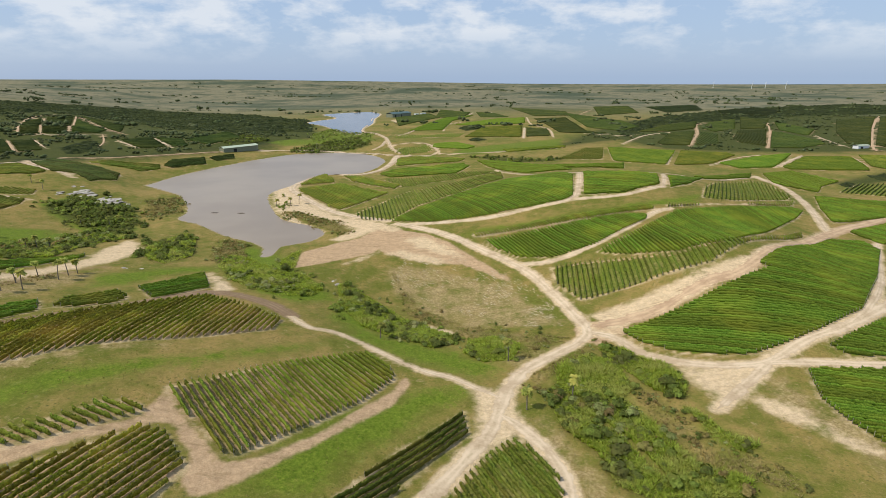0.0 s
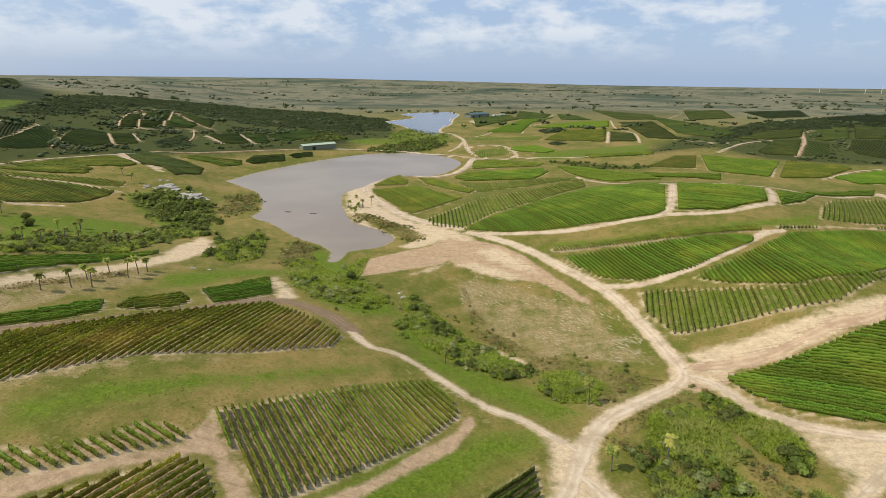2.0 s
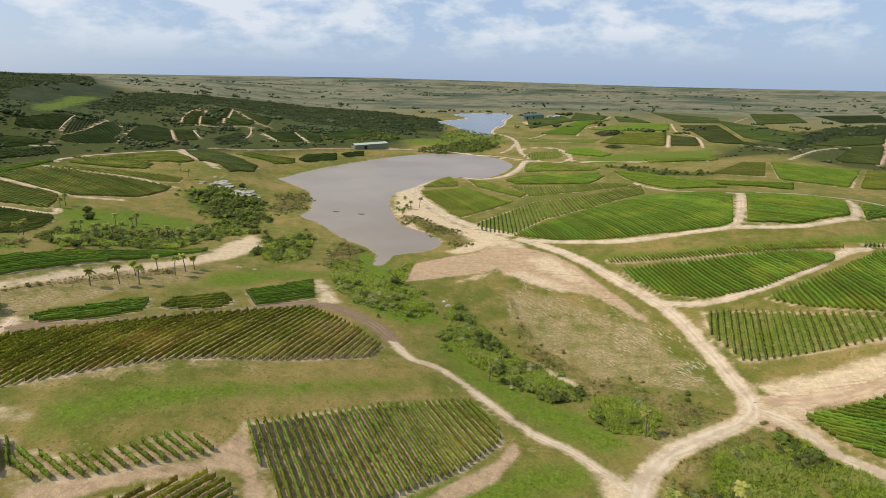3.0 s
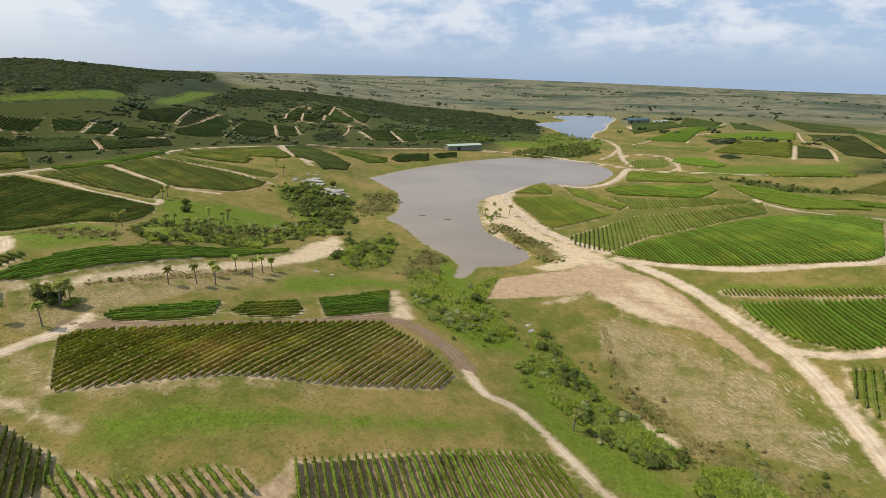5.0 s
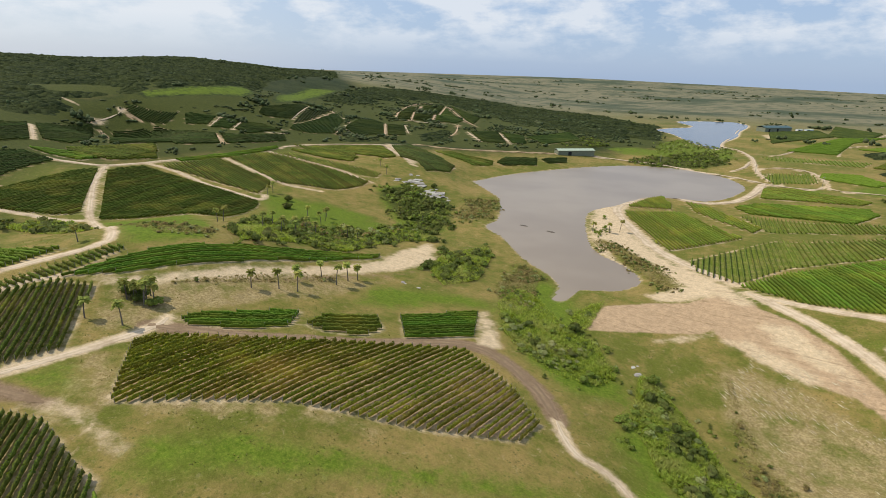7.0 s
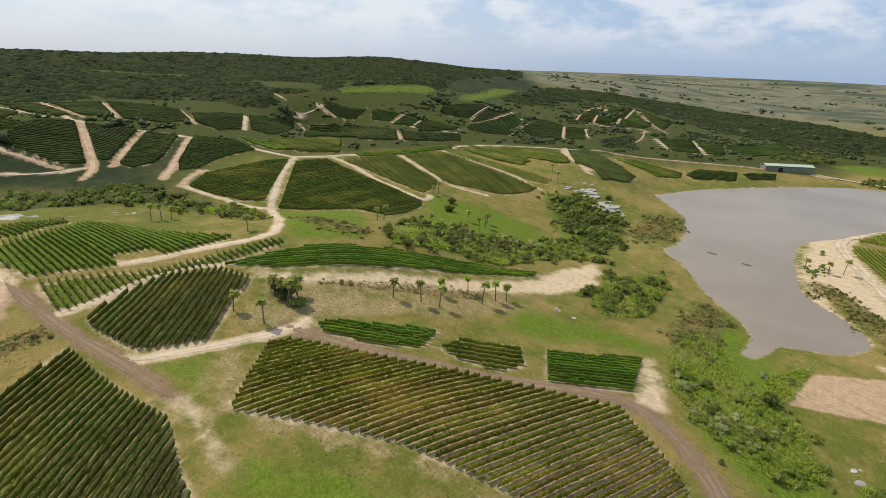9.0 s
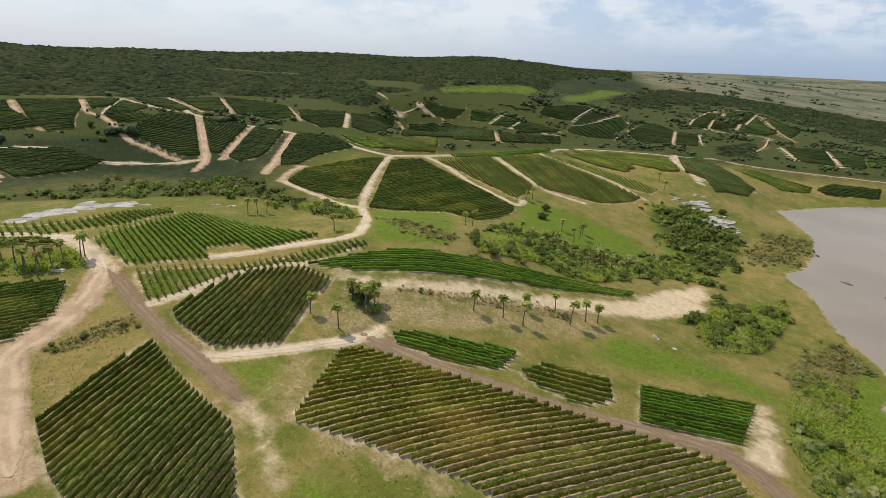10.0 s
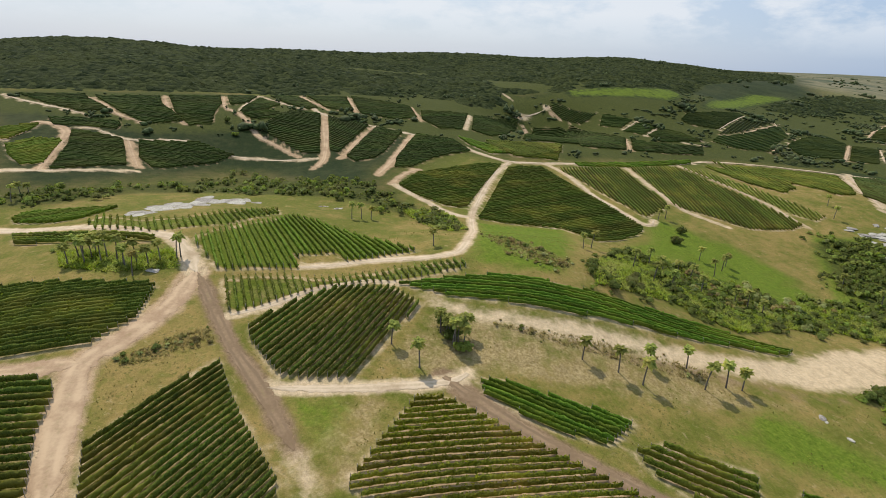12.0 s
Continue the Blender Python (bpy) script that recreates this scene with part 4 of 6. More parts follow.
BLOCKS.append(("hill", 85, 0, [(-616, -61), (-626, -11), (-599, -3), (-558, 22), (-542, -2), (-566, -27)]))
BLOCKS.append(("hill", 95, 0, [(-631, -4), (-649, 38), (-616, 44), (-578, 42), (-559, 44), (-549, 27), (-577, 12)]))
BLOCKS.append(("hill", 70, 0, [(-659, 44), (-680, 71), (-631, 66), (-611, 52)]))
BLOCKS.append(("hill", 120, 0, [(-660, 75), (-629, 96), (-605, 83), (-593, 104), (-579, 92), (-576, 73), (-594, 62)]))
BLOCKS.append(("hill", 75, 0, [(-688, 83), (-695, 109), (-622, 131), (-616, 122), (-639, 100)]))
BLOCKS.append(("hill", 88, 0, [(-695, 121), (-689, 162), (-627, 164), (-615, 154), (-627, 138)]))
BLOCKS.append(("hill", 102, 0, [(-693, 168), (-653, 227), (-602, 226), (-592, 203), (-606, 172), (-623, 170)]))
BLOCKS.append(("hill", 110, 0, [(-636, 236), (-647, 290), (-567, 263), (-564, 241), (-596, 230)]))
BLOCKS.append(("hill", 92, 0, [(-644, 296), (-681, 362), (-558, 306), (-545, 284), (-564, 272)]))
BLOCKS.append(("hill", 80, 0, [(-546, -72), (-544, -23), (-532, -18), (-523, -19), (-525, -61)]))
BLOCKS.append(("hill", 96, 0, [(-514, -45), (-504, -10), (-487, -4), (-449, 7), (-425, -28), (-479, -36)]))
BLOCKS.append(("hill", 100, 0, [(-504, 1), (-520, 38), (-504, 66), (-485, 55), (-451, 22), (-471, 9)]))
BLOCKS.append(("green", 106, 0, [(-513, -90), (-528, -71), (-512, -69), (-481, -76)]))
BLOCKS.append(("green", 140, 0, [(-473, -70), (-489, -63), (-490, -43), (-439, -36), (-432, -45), (-452, -60)]))
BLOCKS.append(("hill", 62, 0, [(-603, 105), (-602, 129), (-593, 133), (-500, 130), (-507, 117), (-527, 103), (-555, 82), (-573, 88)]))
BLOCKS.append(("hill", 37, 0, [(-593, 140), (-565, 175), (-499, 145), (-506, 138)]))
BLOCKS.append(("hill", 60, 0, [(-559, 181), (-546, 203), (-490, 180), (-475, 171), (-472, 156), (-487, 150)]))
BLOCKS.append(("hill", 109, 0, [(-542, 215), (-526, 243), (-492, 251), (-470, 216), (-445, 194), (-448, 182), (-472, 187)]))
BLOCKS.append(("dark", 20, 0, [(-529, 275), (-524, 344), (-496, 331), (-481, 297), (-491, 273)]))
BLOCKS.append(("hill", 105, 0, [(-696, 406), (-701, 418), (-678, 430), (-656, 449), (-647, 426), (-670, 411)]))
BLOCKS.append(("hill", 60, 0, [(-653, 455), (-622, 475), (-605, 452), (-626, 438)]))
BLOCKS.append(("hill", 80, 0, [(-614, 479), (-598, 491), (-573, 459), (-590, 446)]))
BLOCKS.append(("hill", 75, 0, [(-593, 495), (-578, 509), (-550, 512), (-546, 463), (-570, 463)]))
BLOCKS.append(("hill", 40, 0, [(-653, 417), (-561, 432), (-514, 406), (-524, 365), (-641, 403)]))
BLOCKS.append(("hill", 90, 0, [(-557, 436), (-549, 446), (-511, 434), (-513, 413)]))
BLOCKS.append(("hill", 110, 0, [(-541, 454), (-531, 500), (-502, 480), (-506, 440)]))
BLOCKS.append(("olive", 15, 0, [(-519, 270), (-530, 349), (-496, 333), (-482, 299), (-494, 282)]))
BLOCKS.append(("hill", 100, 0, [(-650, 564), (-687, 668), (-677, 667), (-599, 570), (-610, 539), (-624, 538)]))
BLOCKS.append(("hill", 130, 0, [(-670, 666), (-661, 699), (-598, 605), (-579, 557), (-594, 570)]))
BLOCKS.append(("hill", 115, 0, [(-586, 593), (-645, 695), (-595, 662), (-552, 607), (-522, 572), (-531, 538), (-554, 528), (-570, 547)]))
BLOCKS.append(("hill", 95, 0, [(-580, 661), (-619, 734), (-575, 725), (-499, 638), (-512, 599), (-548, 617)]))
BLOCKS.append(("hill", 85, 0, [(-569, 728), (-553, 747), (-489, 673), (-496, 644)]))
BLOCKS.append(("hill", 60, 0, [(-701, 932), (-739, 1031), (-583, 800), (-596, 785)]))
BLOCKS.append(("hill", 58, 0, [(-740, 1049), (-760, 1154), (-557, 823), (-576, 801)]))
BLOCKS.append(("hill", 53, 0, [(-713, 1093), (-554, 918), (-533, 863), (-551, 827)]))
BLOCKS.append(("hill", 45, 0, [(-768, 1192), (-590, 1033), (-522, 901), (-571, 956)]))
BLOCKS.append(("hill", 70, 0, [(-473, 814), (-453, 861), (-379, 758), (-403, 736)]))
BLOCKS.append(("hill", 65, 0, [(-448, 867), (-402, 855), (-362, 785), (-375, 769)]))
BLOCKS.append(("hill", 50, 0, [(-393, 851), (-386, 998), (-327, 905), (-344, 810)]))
BLOCKS.append(("lush", 112, 0, [(235, 780), (314, 740), (255, 621), (205, 653)]))
BLOCKS.append(("dark", 110, 0, [(322, 740), (372, 717), (371, 694), (307, 625), (263, 618)]))
BLOCKS.append(("lush", 147, 0, [(321, 632), (392, 680), (453, 710), (415, 661), (368, 603), (326, 593)]))
BLOCKS.append(("lush", 111, 0, [(377, 602), (450, 678), (505, 677), (472, 607), (455, 577), (376, 586)]))
BLOCKS.append(("dark", 100, 0, [(524, 687), (557, 686), (481, 588), (477, 604)]))
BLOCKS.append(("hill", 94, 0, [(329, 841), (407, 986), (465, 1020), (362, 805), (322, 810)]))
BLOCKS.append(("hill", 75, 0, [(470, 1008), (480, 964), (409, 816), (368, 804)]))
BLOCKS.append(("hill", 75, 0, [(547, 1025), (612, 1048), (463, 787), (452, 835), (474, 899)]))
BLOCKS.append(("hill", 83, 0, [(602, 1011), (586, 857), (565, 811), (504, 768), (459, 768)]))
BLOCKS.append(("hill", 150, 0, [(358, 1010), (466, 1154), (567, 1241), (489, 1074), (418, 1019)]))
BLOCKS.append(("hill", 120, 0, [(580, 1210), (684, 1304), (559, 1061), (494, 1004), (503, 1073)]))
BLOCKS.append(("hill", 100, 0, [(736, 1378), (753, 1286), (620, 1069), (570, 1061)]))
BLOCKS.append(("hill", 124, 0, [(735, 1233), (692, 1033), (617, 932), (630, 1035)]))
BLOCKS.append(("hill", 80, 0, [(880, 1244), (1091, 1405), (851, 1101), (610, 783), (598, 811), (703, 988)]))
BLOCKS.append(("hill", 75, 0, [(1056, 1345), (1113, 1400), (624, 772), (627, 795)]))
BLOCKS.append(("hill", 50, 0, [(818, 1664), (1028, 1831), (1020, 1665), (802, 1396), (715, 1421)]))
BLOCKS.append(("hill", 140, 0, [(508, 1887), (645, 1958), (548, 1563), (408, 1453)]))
BLOCKS.append(("dark", 156, 0, [(38, 931), (82, 1117), (165, 1148), (132, 927)]))
BLOCKS.append(("hill", 105, 0, [(167, 1098), (202, 1072), (186, 946), (141, 926)]))
BLOCKS.append(("lime", 148, 0, [(27, 1176), (133, 1346), (203, 1381), (179, 1209), (80, 1159)]))
BLOCKS.append(("lime", 31, 0, [(-62, 1063), (4, 1375), (83, 1473), (23, 1280), (1, 1065)]))
BLOCKS.append(("hill", 158, 0, [(221, 1342), (303, 1376), (266, 1022), (295, 979), (212, 1002), (219, 1135)]))
BLOCKS.append(("hill", 150, 0, [(341, 1551), (406, 1260), (394, 1116), (330, 1021), (289, 1105)]))
BLOCKS.append(("thin", 97, 0, [(-85, 955), (1, 986), (40, 993), (28, 932), (-78, 925)]))
BLOCKS.append(("green", 10, 0, [(84, 761), (179, 801), (175, 782), (89, 735)]))
BLOCKS.append(("thin", 96, 0, [(143, 671), (201, 773), (229, 781), (196, 669)]))
BLOCKS.append(("lime", 12, 0, [(54, 676), (77, 634), (113, 615), (209, 627), (196, 586), (74, 603)]))
BLOCKS.append(("hill", 152, 0, [(-4, 1744), (80, 1592), (49, 1371), (-15, 1415)]))
BLOCKS.append(("hill", 108, 0, [(97, 1619), (146, 1560), (167, 1405), (96, 1407)]))
BLOCKS.append(("hill", 154, 0, [(-117, 1409), (-35, 1553), (-6, 1397), (-91, 1164)]))
BLOCKS.append(("hill", 108, 0, [(220, 1860), (358, 1630), (335, 1457), (237, 1443)]))
BLOCKS.append(("hill", 60, 0, [(678, 1883), (919, 2042), (778, 1667), (628, 1564)]))
BLOCKS.append(("hill", 75, 0, [(-665, 375), (-658, 404), (-612, 423), (-536, 415), (-531, 378), (-540, 314)]))
BLOCKS.append(("dark", 100, 0, [(-509, 298), (-505, 335), (-471, 319), (-481, 283)]))
BLOCKS.append(("dark", 160, 0, [(-484, 475), (-421, 495), (-387, 473), (-419, 454)]))
BLOCKS.append(("lush", 60, 0, [(-465, 331), (-469, 383), (-483, 450), (-472, 444), (-457, 380), (-455, 330)]))
BLOCKS.append(("hill", 95, 0, [(-549, 433), (-536, 473), (-507, 470), (-509, 425)]))
# tone, plants to the square metre, outline
THICKETS = []
THICKETS.append(("fresh", 0.035, [(-234, 1004), (-219, 1126), (-123, 1005), (-113, 880), (-175, 836), (-214, 895)]))
THICKETS.append(("deep", 0.035, [(-366, 886), (-356, 980), (-283, 908), (-280, 866), (-325, 829)]))
THICKETS.append(("fresh", 0.12, [(-55, 271), (-42, 264), (-22, 239), (-1, 219), (6, 212), (-1, 201), (-20, 208), (-35, 218), (-50, 244)]))
THICKETS.append(("fresh", 0.12, [(11, 208), (23, 212), (32, 202), (27, 187), (16, 185), (8, 194)]))
THICKETS.append(("rust", 0.05, [(-31, 303), (-12, 252), (12, 226), (35, 215), (53, 205), (29, 187), (34, 203), (9, 213), (-17, 240)]))
THICKETS.append(("fresh", 0.1, [(-117, 276), (-103, 265), (-91, 269), (-77, 272), (-64, 265), (-69, 250), (-80, 248), (-94, 251), (-107, 257)]))
THICKETS.append(("rust", 0.1, [(-138, 306), (-144, 352), (-126, 333), (-113, 292), (-117, 282)]))
THICKETS.append(("deep", 0.1, [(-49, 255), (-45, 267), (-31, 251), (-18, 230), (-4, 210), (3, 205), (-4, 198), (-17, 210), (-35, 229)]))
THICKETS.append(("deep", 0.1, [(-171, 294), (-185, 331), (-177, 365), (-164, 348), (-146, 302), (-151, 279)]))
THICKETS.append(("rust", 0.12, [(-134, 298), (-146, 348), (-130, 340), (-115, 305), (-110, 276), (-116, 277)]))
THICKETS.append(("rust", 0.1, [(-238, 415), (-257, 470), (-241, 488), (-223, 463), (-209, 423), (-224, 410)]))
THICKETS.append(("deep", 0.09, [(-236, 224), (-283, 268), (-279, 297), (-262, 304), (-247, 314), (-230, 320), (-240, 357), (-231, 377), (-208, 348), (-216, 330), (-217, 307), (-208, 273), (-223, 257), (-224, 223)]))
THICKETS.append(("sage", 0.08, [(-276, 299), (-257, 310), (-241, 324), (-245, 359), (-233, 350), (-221, 311), (-223, 284), (-246, 279)]))
THICKETS.append(("deep", 0.09, [(-308, 408), (-313, 435), (-292, 450), (-241, 390), (-255, 377), (-300, 406)]))
THICKETS.append(("fresh", 0.06, [(-319, 419), (-310, 454), (-275, 455), (-246, 428), (-219, 379), (-220, 347), (-258, 372), (-295, 398)]))
THICKETS.append(("deep", 0.08, [(-284, 419), (-267, 452), (-229, 402), (-216, 357), (-236, 362)]))
THICKETS.append(("deep", 0.05, [(-376, -34), (-388, -12), (-396, 14), (-415, 40), (-461, 74), (-433, 113), (-393, 154), (-381, 173), (-374, 159), (-380, 114), (-387, 70), (-384, 32), (-360, -1), (-355, -25)]))
THICKETS.append(("deep", 0.05, [(-359, 170), (-351, 198), (-321, 202), (-295, 187), (-332, 178)]))
THICKETS.append(("rust", 0.1, [(-273, 193), (-257, 207), (-236, 220), (-230, 212), (-240, 194)]))
THICKETS.append(("rust", 0.1, [(-195, 75), (-201, 87), (-203, 98), (-199, 98), (-192, 81)]))
THICKETS.append(("fresh", 0.03, [(-272, 35), (-258, 57), (-257, 79), (-244, 82), (-243, 61), (-251, 43)]))
THICKETS.append(("rust", 0.03, [(-203, 175), (-197, 198), (-190, 224), (-181, 244), (-178, 233), (-186, 211), (-195, 188)]))
THICKETS.append(("fresh", 0.08, [(-124, 283), (-129, 312), (-113, 307), (-96, 288), (-76, 280), (-61, 260), (-65, 248), (-79, 243), (-99, 251)]))
THICKETS.append(("deep", 0.06, [(-224, 796), (-199, 871), (-145, 930), (-108, 846), (-151, 798)]))
THICKETS.append(("deep", 0.05, [(27, 714), (73, 700), (108, 673), (151, 686), (145, 660), (86, 645)]))
THICKETS.append(("rust", 0.12, [(-132, 426), (-119, 430), (-90, 406), (-62, 374), (-66, 358), (-86, 378), (-108, 404), (-122, 412)]))
THICKETS.append(("fresh", 0.05, [(-148, 477), (-147, 494), (-125, 442), (-131, 434)]))
THICKETS.append(("fresh", 0.09, [(-93, 316), (-89, 327), (-83, 290), (-86, 283), (-95, 299)]))
THICKETS.append(("deep", 0.06, [(-435, 116), (-423, 149), (-381, 172), (-341, 195), (-314, 193), (-336, 178), (-363, 156), (-381, 128)]))
THICKETS.append(("rust", 0.09, [(-194, 75), (-203, 85), (-208, 96), (-202, 97), (-196, 88), (-191, 79)]))
THICKETS.append(("fresh", 0.07, [(42, 179), (56, 188), (65, 182), (64, 161), (58, 155), (46, 158), (39, 163)]))
THICKETS.append(("deep", 0.12, [(61, 193), (72, 192), (81, 180), (83, 163), (79, 155), (71, 160), (65, 177)]))
THICKETS.append(("rust", 0.1, [(64, 160), (71, 158), (73, 146), (77, 129), (73, 127), (65, 130), (64, 145)]))
THICKETS.append(("sage", 0.13, [(34, 164), (45, 154), (60, 155), (64, 141), (66, 130), (69, 121), (59, 119), (55, 134), (49, 146), (36, 152)]))
THICKETS.append(("deep", 0.1, [(35, 155), (47, 145), (53, 133), (57, 118), (52, 111), (45, 116), (44, 130), (37, 141)]))
THICKETS.append(("sage", 0.07, [(59, 119), (70, 120), (79, 115), (76, 109), (53, 111)]))
THICKETS.append(("rust", 0.07, [(67, 128), (84, 125), (91, 114), (87, 108), (79, 115), (70, 120)]))
THICKETS.append(("fresh", 0.05, [(77, 149), (82, 137), (89, 129), (83, 126), (77, 132)]))
THICKETS.append(("rust", 0.06, [(31, 174), (42, 184), (56, 196), (66, 197), (56, 188), (42, 177), (33, 163)]))
WOODS = []
WOODS.append((0.0050, [(-635, -175), (-629, -99), (-645, -7), (-720, 157), (-746, 332), (-715, 432), (-708, 589), (-883, 944), (-1013, 1330), (-476, 674), (-495, 574), (-492, 444), (-482, 329), (-481, 281), (-510, 239), (-533, 195), (-552, 129), (-550, 65), (-523, -2), (-554, -76), (-565, -141)]))
WOODS.append((0.0042, [(-666, 371), (-630, 407), (-499, 444), (-475, 584), (-376, 685), (-321, 798), (-287, 872), (-226, 978), (-280, 1199), (-502, 1486), (-911, 1665), (-1090, 1432), (-846, 824), (-723, 404)]))
WOODS.append((0.0022, [(180, 816), (288, 894), (314, 773), (393, 739), (490, 731), (605, 737), (1124, 1395), (813, 1558), (396, 1240)]))
WOODS.append((0.016, [(-1081, -623), (-1178, -391), (-1211, -315), (-1239, -231), (-1316, -149), (-1387, -52), (-1451, 64), (-1505, 195), (-1544, 340), (-1621, 508), (-1728, 710), (-1810, 933), (-1822, 1143), (-1813, 1356), (-1866, 1637), (-1972, 1998), (-1343, 1389), (-977, 836), (-718, 596), (-733, 440), (-745, 347), (-708, 287), (-703, 219), (-710, 156), (-700, 66), (-650, -8), (-638, -78), (-651, -192)]))
WOODS.append((0.012, [(-742, 295), (-761, 351), (-706, 356), (-689, 323), (-690, 289)]))
WOODS.append((0.01, [(-832, 812), (-1131, 1485), (-934, 1706), (-558, 1646), (-316, 1347), (-243, 1046), (-322, 971), (-535, 1065), (-864, 1284), (-740, 787)]))
WOODS.append((0.005, [(-535, 955), (-431, 978), (-275, 980), (-216, 938), (-284, 862), (-368, 766)]))
WOODS.append((0.012, [(-489, 705), (-503, 797), (-431, 702), (-434, 642)]))
WOODS.append((0.01, [(-526, 589), (-508, 600), (-467, 573), (-480, 552)]))
WOODS.append((0.01, [(329, 1062), (504, 1365), (904, 1734), (1511, 2074), (1559, 1944), (1198, 1488), (876, 1397), (506, 1199), (305, 920)]))
WOODS.append((0.01, [(42, 886), (65, 958), (69, 885), (54, 855)]))
WOODS.append((0.012, [(31, 1115), (78, 1183), (90, 1114), (45, 1043)]))
WOODS.append((0.01, [(370, 510), (478, 576), (434, 521), (367, 482)]))
# outlines of dark green turf whose colour also carries cloud shade
SHADED_TURF = []
SHADED_TURF.append([(-635, -175), (-629, -99), (-645, -7), (-720, 157), (-746, 332), (-758, 451), (-1122, 875), (-1627, 1663), (-476, 674), (-485, 564), (-480, 436), (-473, 325), (-472, 278), (-497, 236), (-440, 186), (-383, 170), (-398, 127), (-457, 74), (-405, 27), (-379, -11), (-371, -47)])
SHADED_TURF.append([(-666, 371), (-630, 407), (-499, 444), (-460, 567), (-362, 660), (-308, 769), (-279, 849), (-216, 938), (-280, 1199), (-502, 1486), (-911, 1665), (-1090, 1432), (-846, 824), (-739, 413)])
SHADED_TURF.append([(-435, 527), (-417, 585), (-374, 680), (-312, 775), (-261, 817), (-235, 955), (-329, 1294), (-654, 1700), (-1003, 1707), (-935, 1172)])
SHADED_TURF.append([(180, 816), (288, 894), (314, 773), (393, 739), (490, 731), (605, 737), (1124, 1395), (813, 1558), (396, 1240)])
TRACK_EDGES = ([(-22, 322), (21, 299), (45, 264), (55, 228)], [(-29, 278), (2, 251), (27, 227), (53, 216)])
PALMS = []
PALMS += [(-196, 145), (-197, 161), (-193, 162), (-195, 164), (-198, 167), (-200, 160), (-194, 163), (-185, 151), (-197, 162), (-186, 199), (-181, 208), (-176, 213), (-184, 220), (-184, 233), (-175, 233), (-176, 241), (-175, 246), (-272, 242), (-279, 250), (-342, 333)]
PALMS += [(-339, 326), (-285, 315), (-266, 309), (-274, 320), (-280, 327), (-258, 170), (-328, 148), (-326, 143), (-330, 153), (-253, 45), (-257, 47), (-253, 50), (-257, 51), (-253, 55), (-256, 56), (-253, 60), (-249, 63), (-247, 64), (-240, 68), (-249, 67)]
PALMS += [(-247, 71), (-250, 74), (-251, 79), (-252, 80), (-261, 47), (-261, 51), (-366, -22), (-372, -20), (-376, -18), (-358, 471), (-339, 457), (-232, 298), (-263, 384), (-192, 165), (-253, 256), (-268, 274), (-263, 278), (-260, 284), (-254, 286), (-241, 282)]
PALMS += [(-235, 294), (-226, 300), (-242, 259), (-237, 264), (-26, 206), (27, 152), (25, 186), (43, 158), (-139, 447), (-128, 450), (-123, 458), (-242, 384), (-241, 393)]
TREES = []
TREES += [(-198, 163), (-191, 164), (-202, 162), (-292, 468), (-218, 346), (-320, 328), (-305, 314), (-226, 273), (-302, 422), (-306, 316), (-51, 269), (-86, 283), (-396, 1418), (-539, 64), (-566, 54), (-575, 170)]
ROCKS = []
ROCKS += [(-315, 457, 4.2, 7), (-307, 463, 4.2, 7), (-292, 452, 4.2, 7), (-284, 451, 4.2, 7), (-279, 455, 4.2, 7)]
ROCKS += [(-321, 454, 3.0, 5), (-313, 461, 3.0, 5), (-286, 443, 3.5, 6), (-278, 446, 3.5, 6), (-267, 447, 3.5, 6), (-54, 270, 1.2, 2), (-58, 275, 1.2, 2), (-321, 52, 5.0, 7), (-330, 56, 5.0, 7), (-336, 60, 5.0, 7), (-344, 65, 5.0, 7), (-353, 70, 5.0, 7), (-357, 78, 5.0, 7), (-355, 85, 5.0, 7), (-326, 479, 3.0, 4), (-315, 473, 3.0, 4), (-309, 453, 3.0, 4), (-353, 130, 2.0, 3), (-351, 138, 2.0, 3), (-244, 72, 1.5, 3)]
ROCKS += [(-158, 262, 1.5, 1), (-163, 264, 1.0, 2)]
# x, y, reach, trees
STANDS = []
STANDS += [(-1417, 573, 2, 3), (-1474, 847, 2, 3), (-1130, 1394, 12, 12), (-1185, 1662, 12, 12)]
STANDS += [(-146, 3939, 16, 7), (-99, 3939, 16, 7), (-52, 3935, 16, 7), (-5, 3933, 16, 7), (42, 3934, 16, 7), (90, 3938, 16, 7), (137, 3941, 16, 7), (184, 3940, 16, 7), (231, 3935, 16, 7), (278, 3934, 16, 7), (325, 3936, 16, 7), (372, 3939, 16, 7), (419, 3939, 16, 7)]
STANDS += [(274, 2261, 9, 14), (60, 1090, 7, 9), (191, 1148, 7, 9), (400, 1439, 6, 6), (464, 1382, 6, 6), (589, 1449, 6, 6), (657, 1497, 6, 6), (520, 1070, 6, 6), (363, 1165, 6, 6), (346, 1063, 6, 6), (582, 1538, 6, 6), (1222, 2082, 9, 14), (1200, 1923, 9, 14), (1445, 1982, 9, 14), (-937, 1445, 8, 12), (-598, 852, 8, 12), (-454, 934, 8, 12), (-401, 912, 8, 12), (-602, 1069, 8, 12), (-551, 819, 8, 12)]
STANDS += [(-558, 78, 7, 9), (-581, 170, 7, 9), (-688, 354, 7, 9), (-672, 573, 7, 9), (-658, 665, 7, 9), (-606, 714, 7, 9), (-633, 797, 7, 9), (-685, 692, 8, 10), (-497, 580, 8, 10), (-527, 798, 8, 10), (-1098, 1926, 8, 10), (-1123, 2076, 8, 10), (-608, 488, 8, 10)]
POLES = [(-77, 812), (-187, 822), (-10, 769)]
ISLETS = [(-184, 429, 3.0), (-162, 427, 3.0)]
